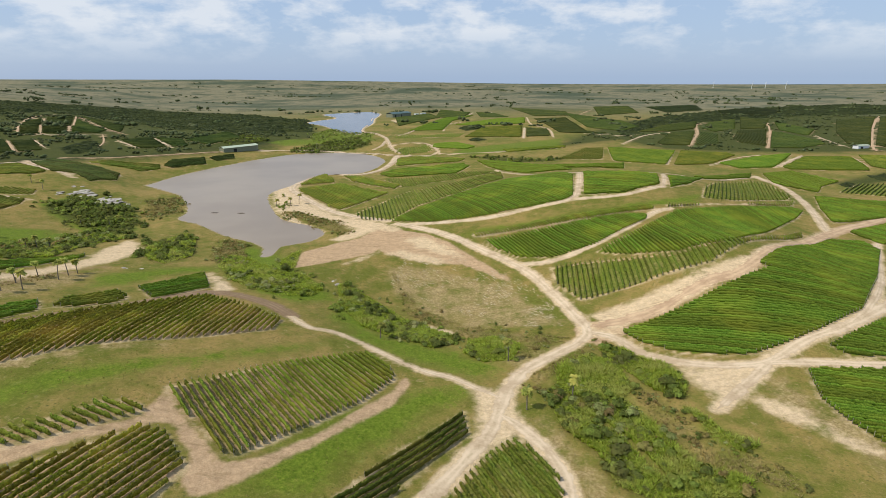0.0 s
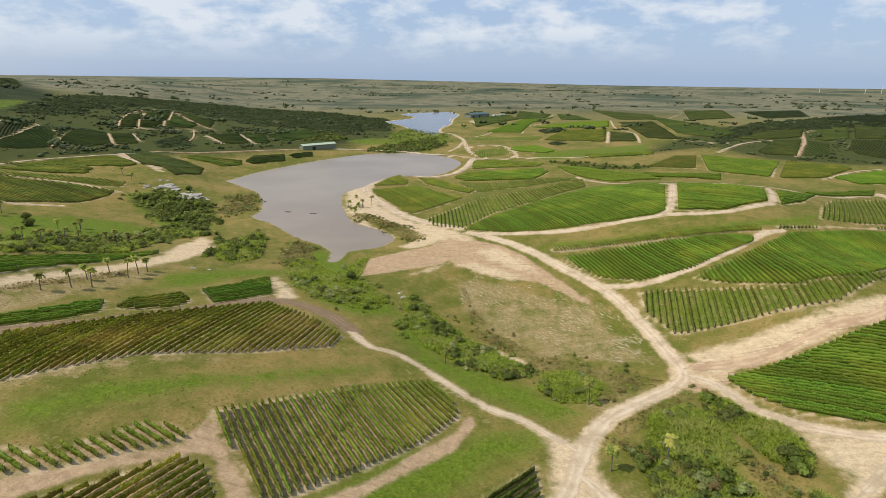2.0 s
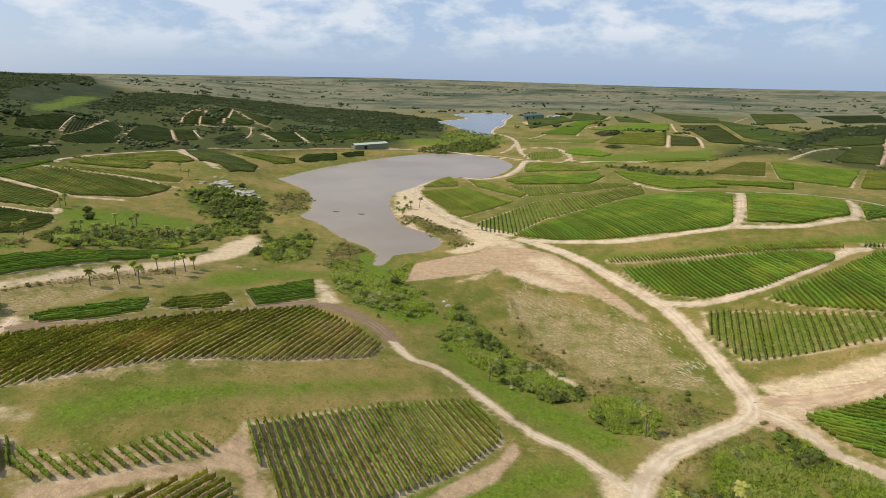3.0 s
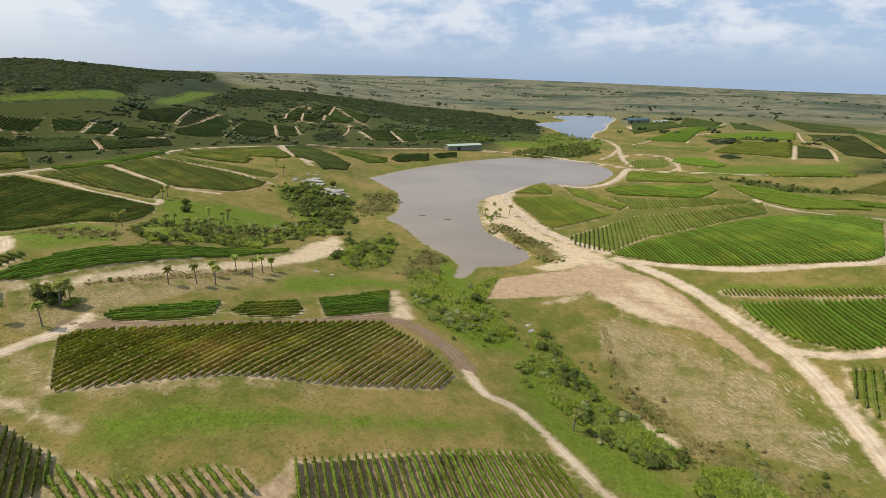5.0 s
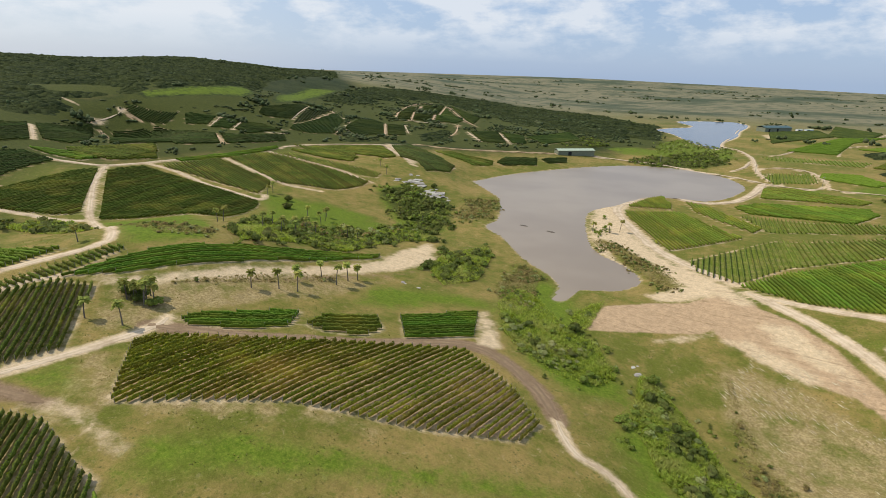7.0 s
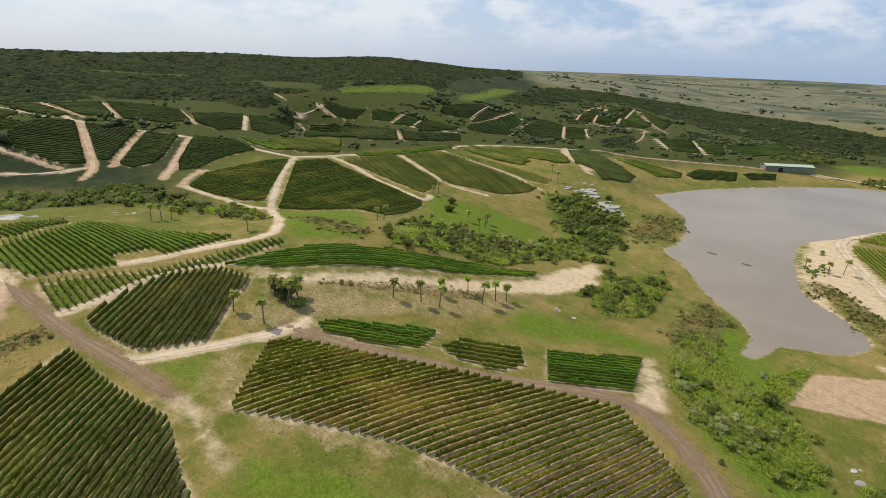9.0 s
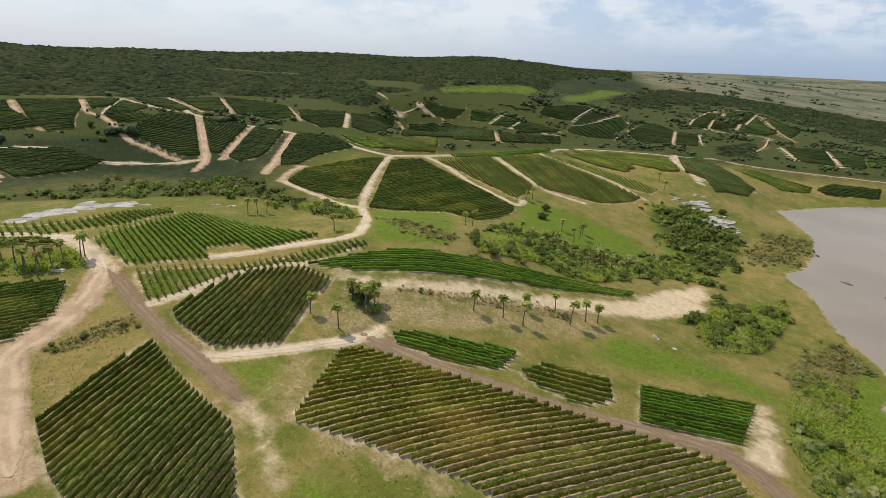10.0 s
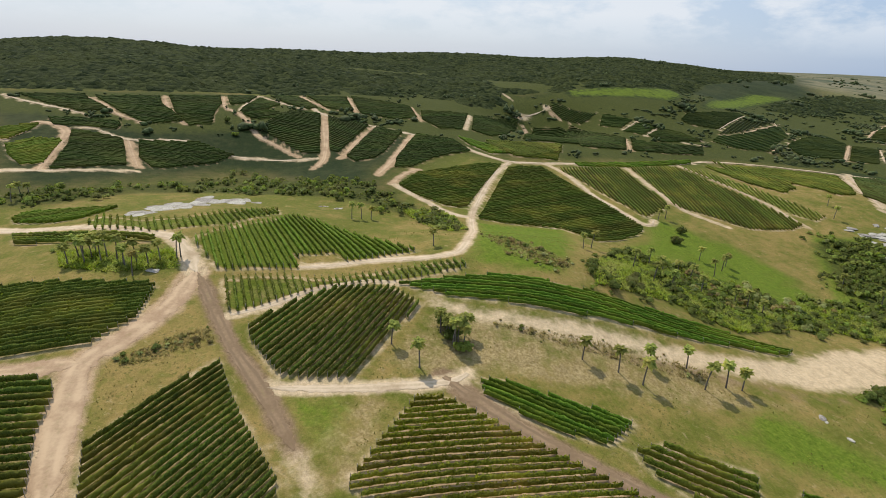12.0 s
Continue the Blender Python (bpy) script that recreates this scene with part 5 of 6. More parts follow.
# x, y, turn, length, depth, height, bays
SHEDS = [(-289, 783, 50, 53, 12, 6.5, 1), (-112, 1449, 54, 74, 22, 9, 2), (584, 766, 20, 22, 8, 4, 1), (-69, 1511, 44, 12, 7, 4, 1), (-52, 1528, 45, 17, 7, 4, 1)]
TURBINES = [(1983, 4151, 38), (2204, 4038, 38), (2277, 3997, 38), (2383, 3935, 38)]


def land(x, y):
    """Height of the open land, without the hollows of the lakes."""
    x, y = np.asarray(x, float), np.asarray(y, float)
    far = np.hypot(x, y)
    z = np.interp(far, [0, 900, 1800, 2800, 3300, 4000, 4900, 7000], [6, 8, 8, 4, 8, 36, 78, 100])
    z = z + np.interp(np.degrees(np.arctan2(x, y)), [-60, -40, -20, -7, 0, 7, 20, 35, 60], [0, 6, 10, -5, -15, -27, -38, -50, -50]) * np.clip((far - 3000) / 1700, 0, 1)
    for form in (LANDFORMS, HILLS):
        for hx, hy, r, a in form:
            z = z + a * np.exp(-((x - hx) ** 2 + (y - hy) ** 2) / r**2)
    return z


LAKE_LINE = smooth_line(LAKE + LAKE[:1], 6)[:-1]
FAR_LAKE_LINE = smooth_line(FAR_LAKE + FAR_LAKE[:1], 12)[:-1]


def height(x, y):
    """Height of the ground: the land with the lakes hollowed out of it."""
    x, y = np.asarray(x, float), np.asarray(y, float)
    z = land(x, y)
    z = z + 0.25 * np.sin(x * 0.11 + 1.3 * np.sin(y * 0.07)) * np.cos(y * 0.09) * np.clip(z - 0.6, 0, 1)
    for line, level, reach in ((LAKE_LINE, 0.0, 40.0), (FAR_LAKE_LINE, FAR_LEVEL, 60.0)):
        lo, hi = line.min(0) - reach, line.max(0) + reach
        near = (x > lo[0]) & (x < hi[0]) & (y > lo[1]) & (y < hi[1])
        if not near.any():
            continue
        s = signed(line, x[near], y[near])
        zz = z[near]
        bank = level + 0.25 + np.clip(-s, 0, reach) * 0.05
        w = np.clip(1 + s / reach, 0, 1) ** 1.5
        shore = zz * (1 - w) + bank * w
        shore += (np.maximum(shore, level + 0.2) - shore) * np.clip((1 + s / reach) * 1.8, 0, 1)
        out = np.where(s < 0, shore, level - 0.3 - np.clip(s, 0, 30) * 0.08)
        z[near] = out
    return z


# ---- ground: one sheet to the horizon ----
def spread(lo, hi, fine, end_lo, end_hi):
    """Grid lines: close together from lo to hi, then wider and wider."""
    mid = list(np.arange(lo, hi, fine))
    out, step, at = [], fine, hi
    while at < end_hi:
        out.append(at)
        step = min(step * 1.028, 130)
        at += step
    left, step, at = [], fine, lo
    while at > end_lo:
        step = min(step * 1.028, 130)
        at -= step
        left.append(at)
    return np.array(left[::-1] + mid + out)


gx, gy = spread(-330, 260, 2.2, -4900, 4600), spread(45, 420, 2.2, -2600, 4900)
X, Y = np.meshgrid(gx, gy)
x, y = X.ravel(), Y.ravel()
z = height(x, y)
n_x, n_y = len(gx), len(gy)
i = (np.arange(n_y - 1)[:, None] * n_x + np.arange(n_x - 1)[None]).ravel()
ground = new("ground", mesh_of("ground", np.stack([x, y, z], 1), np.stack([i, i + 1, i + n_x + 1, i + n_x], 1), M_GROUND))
ground.data.polygons.foreach_set("use_smooth", np.ones(len(ground.data.polygons), bool))
tagged(ground, "rolling grassland with bare dirt and green hollows", "ground", kind="structure")

bare = np.zeros((len(x), 4), np.float32)
growth = np.zeros((len(x), 4), np.float32)
bare[:, 3] = growth[:, 3] = 1
TONE = {"sand": (bare, 0), "rose": (bare, 1), "earth": (bare, 2), "lush": (growth, 0), "straw": (growth, 1), "wood": (growth, 2)}


def lay(tone, line, reach, peak=1.0, closed=False, soft=3.0):
    """Marks the ground along a line, or over an outlined patch, with one kind of cover."""
    line = np.asarray(line, float)
    pad = reach + soft * 2
    lo, hi = line.min(0) - pad, line.max(0) + pad
    near = np.nonzero((x > lo[0]) & (x < hi[0]) & (y > lo[1]) & (y < hi[1]))[0]
    if not len(near):
        return
    if closed:
        s = signed(line, x[near], y[near]) + reach
    else:
        s = reach - edge_distance(line, x[near], y[near], False)
    arr, c = TONE[tone]
    arr[near, c] = np.maximum(arr[near, c], np.clip(0.5 + s / (2 * soft), 0, 1) * peak)


ROAD_LINES = [(name, width, tone, smooth_line(pts, 1.5 if min(np.hypot(*p) for p in pts) < 420 else 6.0)) for name, width, tone, pts in ROADS]
for name, width, tone, line in ROAD_LINES:
    lay(tone, line, width * 0.5 + 0.8, 0.85, soft=1.8)
for tone, outline in PATCHES:
    lay(tone, outline, 0.0, 0.55 if tone in ("straw", "earth") else 0.62 if np.hypot(*np.mean(outline, 0)) > 600 else 0.76 if tone == "lush" else 0.88, True, 1.6 if tone == "rose" else 8.0 if tone == "lush" else 5.0)
for tone, angle, own, outline in BLOCKS:
    c = np.mean(outline, 0)
    near_block = np.hypot(c[0] + 40, c[1] - 90) < 330
    lay("sand" if tone not in ("dark", "hill") else "rose", outline, 1.7, 0.5, True, 1.6)
    arr, k = TONE["sand"]
    lo, hi = np.min(outline, 0), np.max(outline, 0)
    box = np.nonzero((x > lo[0]) & (x < hi[0]) & (y > lo[1]) & (y < hi[1]))[0]
    s = signed(np.array(outline), x[box], y[box])
    inner = box[s > 1.2]
    bare[inner, 1] = {"autumn": 0.62, "green": 0.45}.get(tone, 0.0) if near_block else 0.0
    bare[inner, 0] = ({"autumn": 0.25, "green": 0.30, "olive": 0.24, "dark": 0.26}.get(tone, 0.0) if near_block else 0.0)
    growth[inner, 1] = np.maximum(growth[inner, 1], {"thin": 0.35, "autumn": 0.9, "green": 0.6, "olive": 0.55}.get(tone, 0.25))
    # woodland-dark floor under far rows, painted in place of cloud shade
    if not near_block and tone in ("dark", "olive", "hill"):
        growth[inner, 2] = 0.6
    growth[inner, 0] = np.maximum(growth[inner, 0], {"thin": 0.75, "lush": 0.8, "lime": 0.7}.get(tone, 0.15))
for tone, density, outline in THICKETS:
    lay("lush" if tone in ("fresh", "sage") else "straw" if tone == "rust" else "wood", outline, 2.0, 0.36 if tone == "rust" else 0.62, True, 6.0)
    if tone == "rust":
        lay("wood", outline, 0.0, 0.34, True, 5.0)
for density, outline in WOODS:
    lay("wood", outline, 0.0, 0.95, True, 14.0)
for tone, outline in PATCHES:
    if tone == "lush":
        o = np.array(outline)
        lo, hi = o.min(0), o.max(0)
        near = np.nonzero((x > lo[0]) & (x < hi[0]) & (y > lo[1]) & (y < hi[1]))[0]
        growth[near, 2] *= 1 - np.clip(0.5 + signed(o, x[near], y[near]) / 12, 0, 1)
lay("sand", LAKE_LINE, 1.6, 0.62, soft=2.4)
lay("sand", FAR_LAKE_LINE, 5.0, 0.8, soft=4.0)
far = np.hypot(x, y)
for name, arr in (("bare", bare), ("growth", growth)):
    a = ground.data.attributes.new(name, "FLOAT_COLOR", "POINT")
    a.data.foreach_set("color", arr.ravel())
# mask for the turf darkened as under cloud
shaded_turf = np.zeros(len(x), np.float32)
for outline in SHADED_TURF:
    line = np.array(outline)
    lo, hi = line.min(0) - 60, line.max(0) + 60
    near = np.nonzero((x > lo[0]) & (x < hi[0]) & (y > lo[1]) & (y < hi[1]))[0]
    shaded_turf[near] = np.maximum(shaded_turf[near], np.clip(0.5 + signed(line, x[near], y[near]) / 60, 0, 1))
a = ground.data.attributes.new("shaded_turf", "FLOAT", "POINT")
a.data.foreach_set("value", shaded_turf * 0.95)
a = ground.data.attributes.new("open_plain", "FLOAT", "POINT")
a.data.foreach_set("value", np.clip((far - 1250) / 800, 0, 1).astype(np.float32))


# ---- water ----
def water(name, line, level, mat, label):
    me = bpy.data.meshes.new(name)
    bm = bmesh.new()
    bm.faces.new([bm.verts.new((p[0], p[1], level)) for p in line])
    bmesh.ops.triangulate(bm, faces=bm.faces[:])
    bm.to_mesh(me)
    bm.free()
    me.materials.append(mat)
    return tagged(new(name, me), label, "lake", kind="structure")


def grown(line, by):
    t = np.roll(line, -1, 0) - np.roll(line, 1, 0)
    nrm = np.stack([t[:, 1], -t[:, 0]], 1) / np.hypot(t[:, 0], t[:, 1])[:, None]
    if np.sum(line[:, 0] * np.roll(line[:, 1], -1) - line[:, 1] * np.roll(line[:, 0], -1)) < 0:
        nrm = -nrm
    return line + nrm * by


water("water", grown(LAKE_LINE, 0.8), 0.0, M_WATER, "calm grey-brown lake with pale muddy shores")
water("water", grown(FAR_LAKE_LINE, 2.0), FAR_LEVEL, M_WATER_FAR, "distant blue-grey lake with a sandy rim")


# ---- dirt roads ----
def road(name, width, tone, line):
    rng = np.random.default_rng(len(line) * 7 + int(width * 10))
    t = np.gradient(line, axis=0)
    nrm = np.stack([-t[:, 1], t[:, 0]], 1) / np.maximum(np.hypot(t[:, 0], t[:, 1]), 1e-6)[:, None]
    n = len(line)
    wob = np.convolve(rng.normal(0, 1, (n + 8)), np.ones(5) / 5, "same")[4:-4] * width * 0.10
    cols = []
    for k, u in enumerate((-0.5, -0.25, 0, 0.25, 0.5)):
        jit = rng.normal(0, width * 0.06, n) if abs(u) == 0.5 else 0
        taper = np.minimum(1, (0.05 + np.minimum(np.arange(n), np.arange(n)[::-1]) * 0.14)) ** 0.6
        q = line + nrm * ((u * width * taper + wob * np.sign(u) + jit)[:, None] if u else 0)
        lift = 0.12 - (0.10 if abs(u) == 0.5 else 0.02 if abs(u) == 0.25 else 0)
        far_lift = np.clip((np.hypot(q[:, 0], q[:, 1]) - 380) * 0.0012, 0, 0.7)
        cols.append(np.c_[q, height(q[:, 0], q[:, 1]) + lift + far_lift])
    v = np.concatenate(cols)
    a = np.arange(n - 1)
    f = np.concatenate([np.stack([a + k * n, a + 1 + k * n, a + 1 + (k + 1) * n, a + (k + 1) * n], 1) for k in range(4)])
    ob = new("road", mesh_of("road", v, f[:, ::-1], M_ROAD[tone]))
    a = ob.data.attributes.new("across", "FLOAT", "POINT")
    a.data.foreach_set("value", np.repeat(np.array([-1, -0.5, 0, 0.5, 1], np.float32), n))
    label = {"sand": "pale sandy dirt track between vineyard blocks", "rose": "rosy bare dirt track across the slope", "earth": "dark brown graded earth track"}[tone]
    return tagged(ob, label, "road", "vineyard tracks", "structure")


for name, width, tone, line in ROAD_LINES:
    road(name, width, tone, line)


# ---- vineyards ----
LABEL = {
    "hill": "green closed-canopy vineyard on the far hillside, coloured darker for cloud shade",
    "lush": "dense bright green vineyard in straight trellised rows", "green": "green vineyard rows with bare strips between",
    "lime": "light lime-green vineyard rows on a gentle slope", "dark": "dark green vineyard rows with tight canopy",
    "olive": "olive-green vineyard rows on the hillside", "autumn": "green and yellowing vineyard rows turning in patches",
    "thin": "young sparse vine rows over mown grass",
}


def scan_rows(outline, angle, gap):
    """The rows of a block: straight lines at the angle, gap apart, cut to the outline."""
    a = radians(angle)
    c, s = math.cos(a), math.sin(a)
    p = np.array(outline, float)
    u, v = p[:, 0] * c + p[:, 1] * s, -p[:, 0] * s + p[:, 1] * c
    rows = []
    for lv in np.arange(v.min() + gap * 0.5, v.max(), gap):
        cuts = []
        for k in range(len(p)):
            j = (k + 1) % len(p)
            if (v[k] > lv) != (v[j] > lv):
                cuts.append(u[k] + (lv - v[k]) / (v[j] - v[k]) * (u[j] - u[k]))
        cuts.sort()
        for a0, a1 in zip(cuts[::2], cuts[1::2]):
            if a1 - a0 > 3.0:
                rows.append(((a0 * c - lv * s, a0 * s + lv * c), (a1 * c - lv * s, a1 * s + lv * c)))
    return rows


PROFILE = np.array([(-0.20, 0.38), (-0.42, 0.85), (-0.38, 1.50), (-0.05, 1.92), (0.36, 1.55), (0.42, 0.9), (0.20, 0.38)])


def row_mesh(p0, p1, step, tone, rng, leaves=0.0, wide=1.0):
    """A hedge of vine canopy along one row, ragged along its length and closed at its ends."""
    p0, p1 = np.array(p0), np.array(p1)
    length = np.hypot(*(p1 - p0))
    n = max(3, int(length / step) + 1)
    t = np.linspace(0, 1, n)
    line = p0 + t[:, None] * (p1 - p0)
    d = (p1 - p0) / length
    nrm = np.array([-d[1], d[0]])
    base = height(line[:, 0], line[:, 1])
    k = len(PROFILE)
    rag = {"thin": 0.24, "autumn": 0.18, "green": 0.18}.get(tone, 0.15)
    body = np.clip(1 + rng.normal(0, rag, n), 0.35, 1.4) * {"thin": 0.72, "autumn": 0.48, "green": 0.86, "olive": 0.86, "dark": 0.86, "lush": 1.12}.get(tone, 1.0)
    tall = np.clip(1 + rng.normal(0, rag * 0.6, n), 0.6, 1.3) * min(1.0, wide) ** 0.6 * {"thin": 0.85, "autumn": 0.80}.get(tone, 1.0)
    body[0] = body[-1] = 0.6
    off = PROFILE[None, :, 0] * body[:, None] * wide + rng.normal(0, 0.07, (n, k))
    up = PROFILE[None, :, 1] * tall[:, None] + rng.normal(0, 0.07, (n, k))
    v = np.empty((n, k, 3))
    v[:, :, :2] = line[:, None] + off[:, :, None] * nrm + rng.normal(0, step * 0.12, (n, k, 1)) * d
    v[:, :, 2] = base[:, None] + up
    v = v.reshape(-1, 3)
    a = (np.arange(n - 1)[:, None] * k + np.arange(k - 1)[None]).ravel()
    f = np.stack([a, a + 1, a + k + 1, a + k], 1)
    cap = np.array([[0, 1, 2, 3], [0, 3, 4, 6], [4, 5, 6, 6]])
    f = [f, cap[:2, ::-1], cap[:2] + (n - 1) * k]
    if leaves:
        m = int(length * leaves)
        q = rng.uniform(0, 1, m)
        c = p0 + q[:, None] * (p1 - p0)
        side = rng.uniform(-0.55, 0.55, m) * min(1.0, wide)
        c = np.c_[c + side[:, None] * nrm, height(c[:, 0], c[:, 1]) + 1.9 * min(1.0, wide) ** 0.6 - np.abs(side) * 1.9 + rng.normal(0, 0.13, m)]
        e1, e2 = rng.normal(0, 0.17, (m, 3)), rng.normal(0, 0.17, (m, 3))
        flip = np.cross(e1, e2)[:, 2] < 0
        e2[flip] = -e2[flip]
        lv = np.stack([c - e1, c - e2, c + e1, c + e2], 1).reshape(-1, 3)
        f.append(np.arange(m * 4).reshape(-1, 4) + len(v))
        v = np.concatenate([v, lv])
    return v, np.concatenate(f)


def post_mesh():
    bm = bmesh.new()
    bmesh.ops.create_cone(bm, cap_ends=True, segments=6, radius1=0.085, radius2=0.07, depth=2.2, matrix=Matrix.Translation((0, 0, 0.95)))
    bmesh.ops.create_cone(bm, cap_ends=True, segments=4, radius1=0.03, radius2=0.03, depth=1.7, matrix=Matrix.Translation((0.5, 0, 0.6)) @ pose(0, 0, 0, 0, -35, 0))
    me = bpy.data.meshes.new("post")
    bm.to_mesh(me)
    bm.free()
    me.materials.append(M_POST)
    return me


POST = post_mesh()


def vineyard(tone, angle, own, outline, seed):
    rng = np.random.default_rng(seed)
    c = np.mean(outline, 0)
    away = np.hypot(c[0] + 35, c[1] - 80)
    top = new("vineyard")
    top.location = (c[0], c[1], float(height(np.array([c[0]]), np.array([c[1]]))[0]))
    tagged(top, LABEL[tone], "vineyard", "vineyard blocks")
    shift = np.array(top.location)
    if away < 680:
        gap = 2.25 if away < 240 else 2.4 if away < 330 else 2.7 if away < 520 else 3.2
        gap = own or gap
        step = 0.8 if away < 180 else 1.0 if away < 330 else 1.7 if away < 520 else 2.8
        close = 0 < own < 2.1
        step *= 1.25 if close else 1.0
        for p0, p1 in scan_rows(outline, angle, gap):
            v, f = row_mesh(p0, p1, step, tone, rng, (7.0 if close else 9.0) if away < 190 else (2.5 if close else 4.0) if away < 330 else 0.0, gap / 2.3 if close else 1.0 if away < 330 else gap / 2.5)
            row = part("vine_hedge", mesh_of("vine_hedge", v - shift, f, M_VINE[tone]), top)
            if away < 260:
                d = math.degrees(math.atan2(p1[1] - p0[1], p1[0] - p0[0]))
                for q, turn in ((p0, d), (p1, d + 180)):
                    post = part("post", POST, row)
                    qz = float(height(np.array([q[0]]), np.array([q[1]]))[0])
                    post.matrix_basis = Matrix.Translation((q[0] - shift[0], q[1] - shift[1], qz - shift[2])) @ pose(0, 0, 0, 0, 0, turn)
    else:
        gap, step = (3.4, 4.0) if away < 800 else (5.0, 7.0)
        got = [row_mesh(p0, p1, step, tone, rng, 0.0, gap / 3.0) for p0, p1 in scan_rows(outline, angle, gap)]
        if got:
            v, f = gather(got)
            rows = part("vine_canopy", mesh_of("vine_canopy", v - shift, f, M_VINE[tone]), top)
            tagged(rows, kind="stuff")
    return top


for k, (tone, angle, own, outline) in enumerate(BLOCKS):
    vineyard(tone, angle, own, outline, 100 + k)


# ---- trees and brush ----
bm = bmesh.new()
bmesh.ops.create_icosphere(bm, subdivisions=1, radius=1.0)
BALL_V = np.array([v.co for v in bm.verts])
BALL_F = np.array([[v.index for v in f.verts] for f in bm.faces])
bm.free()


def shrub_shape(rng, wide, tall, lobes=3, leaves=27, leaf=0.25):
    """Leafy lobes: a ragged core in each, hung about with small leaf sprays."""
    got = []
    for k in range(lobes):
        r = np.array([wide, wide, tall * 0.75]) * rng.uniform(0.36, 0.55)
        c = np.array([*rng.normal(0, wide * 0.30, 2), tall * rng.uniform(0.28, 0.62)])
        v = BALL_V * r * rng.uniform(0.6, 0.95, (len(BALL_V), 1)) + c
        got.append((v, BALL_F))
        u = rng.normal(0, 1, (leaves, 3))
        u[:, 2] = np.abs(u[:, 2]) - 0.25
        u /= np.linalg.norm(u, axis=1)[:, None]
        p = c + u * r * rng.uniform(0.85, 1.25, (leaves, 1))
        e1 = rng.normal(0, leaf * 0.6, (leaves, 3))
        e1 -= 0.75 * u * (e1 * u).sum(1)[:, None]
        e2 = np.cross(u, e1) + rng.normal(0, leaf * 0.22, (leaves, 3))
        flip = (np.cross(e1, e2) * u).sum(1) < 0
        e2[flip] = -e2[flip]
        v = np.stack([p - e1, p - e2, p + e1, p + e2], 1).reshape(-1, 3)
        a = np.arange(leaves) * 4
        got.append((v, np.concatenate([np.stack([a, a + 1, a + 2], 1), np.stack([a, a + 2, a + 3], 1)])))
    v, f = gather(got)
    v[:, 2] = np.maximum(v[:, 2], -0.15)
    return v, f


def rounded(v, f):
    """Normals that follow the plant's whole form, so that its leaves take the light together."""
    n = v - np.array([0, 0, -1.2])
    n[:, :2] *= 0.8
    return n / np.linalg.norm(n, axis=1)[:, None]


def clump_shape(rng, wide, tall):
    got = []
    for k in range(3):
        r = np.array([wide, wide, tall * 0.7]) * rng.uniform(0.26, 0.48)
        c = np.array([*rng.normal(0, wide * 0.42, 2), tall * rng.uniform(0.2, 0.5)])
        got.append((BALL_V * r * rng.uniform(0.55, 1.25, (len(BALL_V), 1)) + c, BALL_F))
    return gather(got)


rng = np.random.default_rng(5)
SHRUBS = [shrub_shape(rng, w, t) for w, t in ((2.4, 1.9), (3.0, 2.6), (1.8, 1.5), (3.6, 3.0), (2.2, 2.6), (2.8, 1.7))]
SPARSE = [shrub_shape(rng, w, t, 2, 11, 0.6) for w, t in ((2.4, 1.9), (3.0, 2.6), (3.6, 3.0), (2.2, 2.6))]
CLUMPS = [clump_shape(rng, w, t) for w, t in ((4.5, 4.2), (5.5, 5.2), (3.6, 3.4), (6.5, 5.0), (4.2, 5.6))]


def scatter(outline, density, rng, patch=0.055, least=-0.16):
    """Spots strewn over an outlined patch, in clusters, thinning out across an uneven edge."""
    p = np.array(outline)
    fray = 0.12 * min(60.0, min(np.ptp(p, axis=0)))
    lo, hi = p.min(0) - fray, p.max(0) + fray
    n = int(np.prod(hi - lo) * density)
    q = rng.uniform(lo, hi, (n, 2))
    s = signed(p, q[:, 0], q[:, 1])
    q, s = q[s > -fray], s[s > -fray]
    if not len(q):
        return q
    edge = np.array([noise.noise(Vector((a * 0.09, b * 0.09, 5.0))) for a, b in q])
    q = q[s + edge * fray * 2.2 + rng.normal(0, fray * 0.3, len(q)) > 0]
    if not len(q):
        return q
    patchy = np.array([noise.noise(Vector((a * patch, b * patch, 2.0))) for a, b in q])
    q = q[patchy + rng.normal(0, 0.22 if patch > 0.03 else 0.08, len(q)) > least]
    return q + rng.normal(0, 1.0, q.shape)


def clear_of(q, outlines, pad=0.0):
    """The spots that stand on none of the outlined patches."""
    keep = np.ones(len(q), bool)
    for o in outlines:
        p = np.array(o)
        lo, hi = p.min(0) - pad, p.max(0) + pad
        near = np.nonzero((q[:, 0] > lo[0]) & (q[:, 0] < hi[0]) & (q[:, 1] > lo[1]) & (q[:, 1] < hi[1]))[0]
        if len(near):
            keep[near] &= signed(p, q[near, 0], q[near, 1]) < -pad
    return q[keep]


FIELDS = [o for *_, o in BLOCKS]
MEADOWS = [o for t, o in PATCHES if t == "lush" or (t == "straw" and np.mean(o, 0)[0] < -600)]


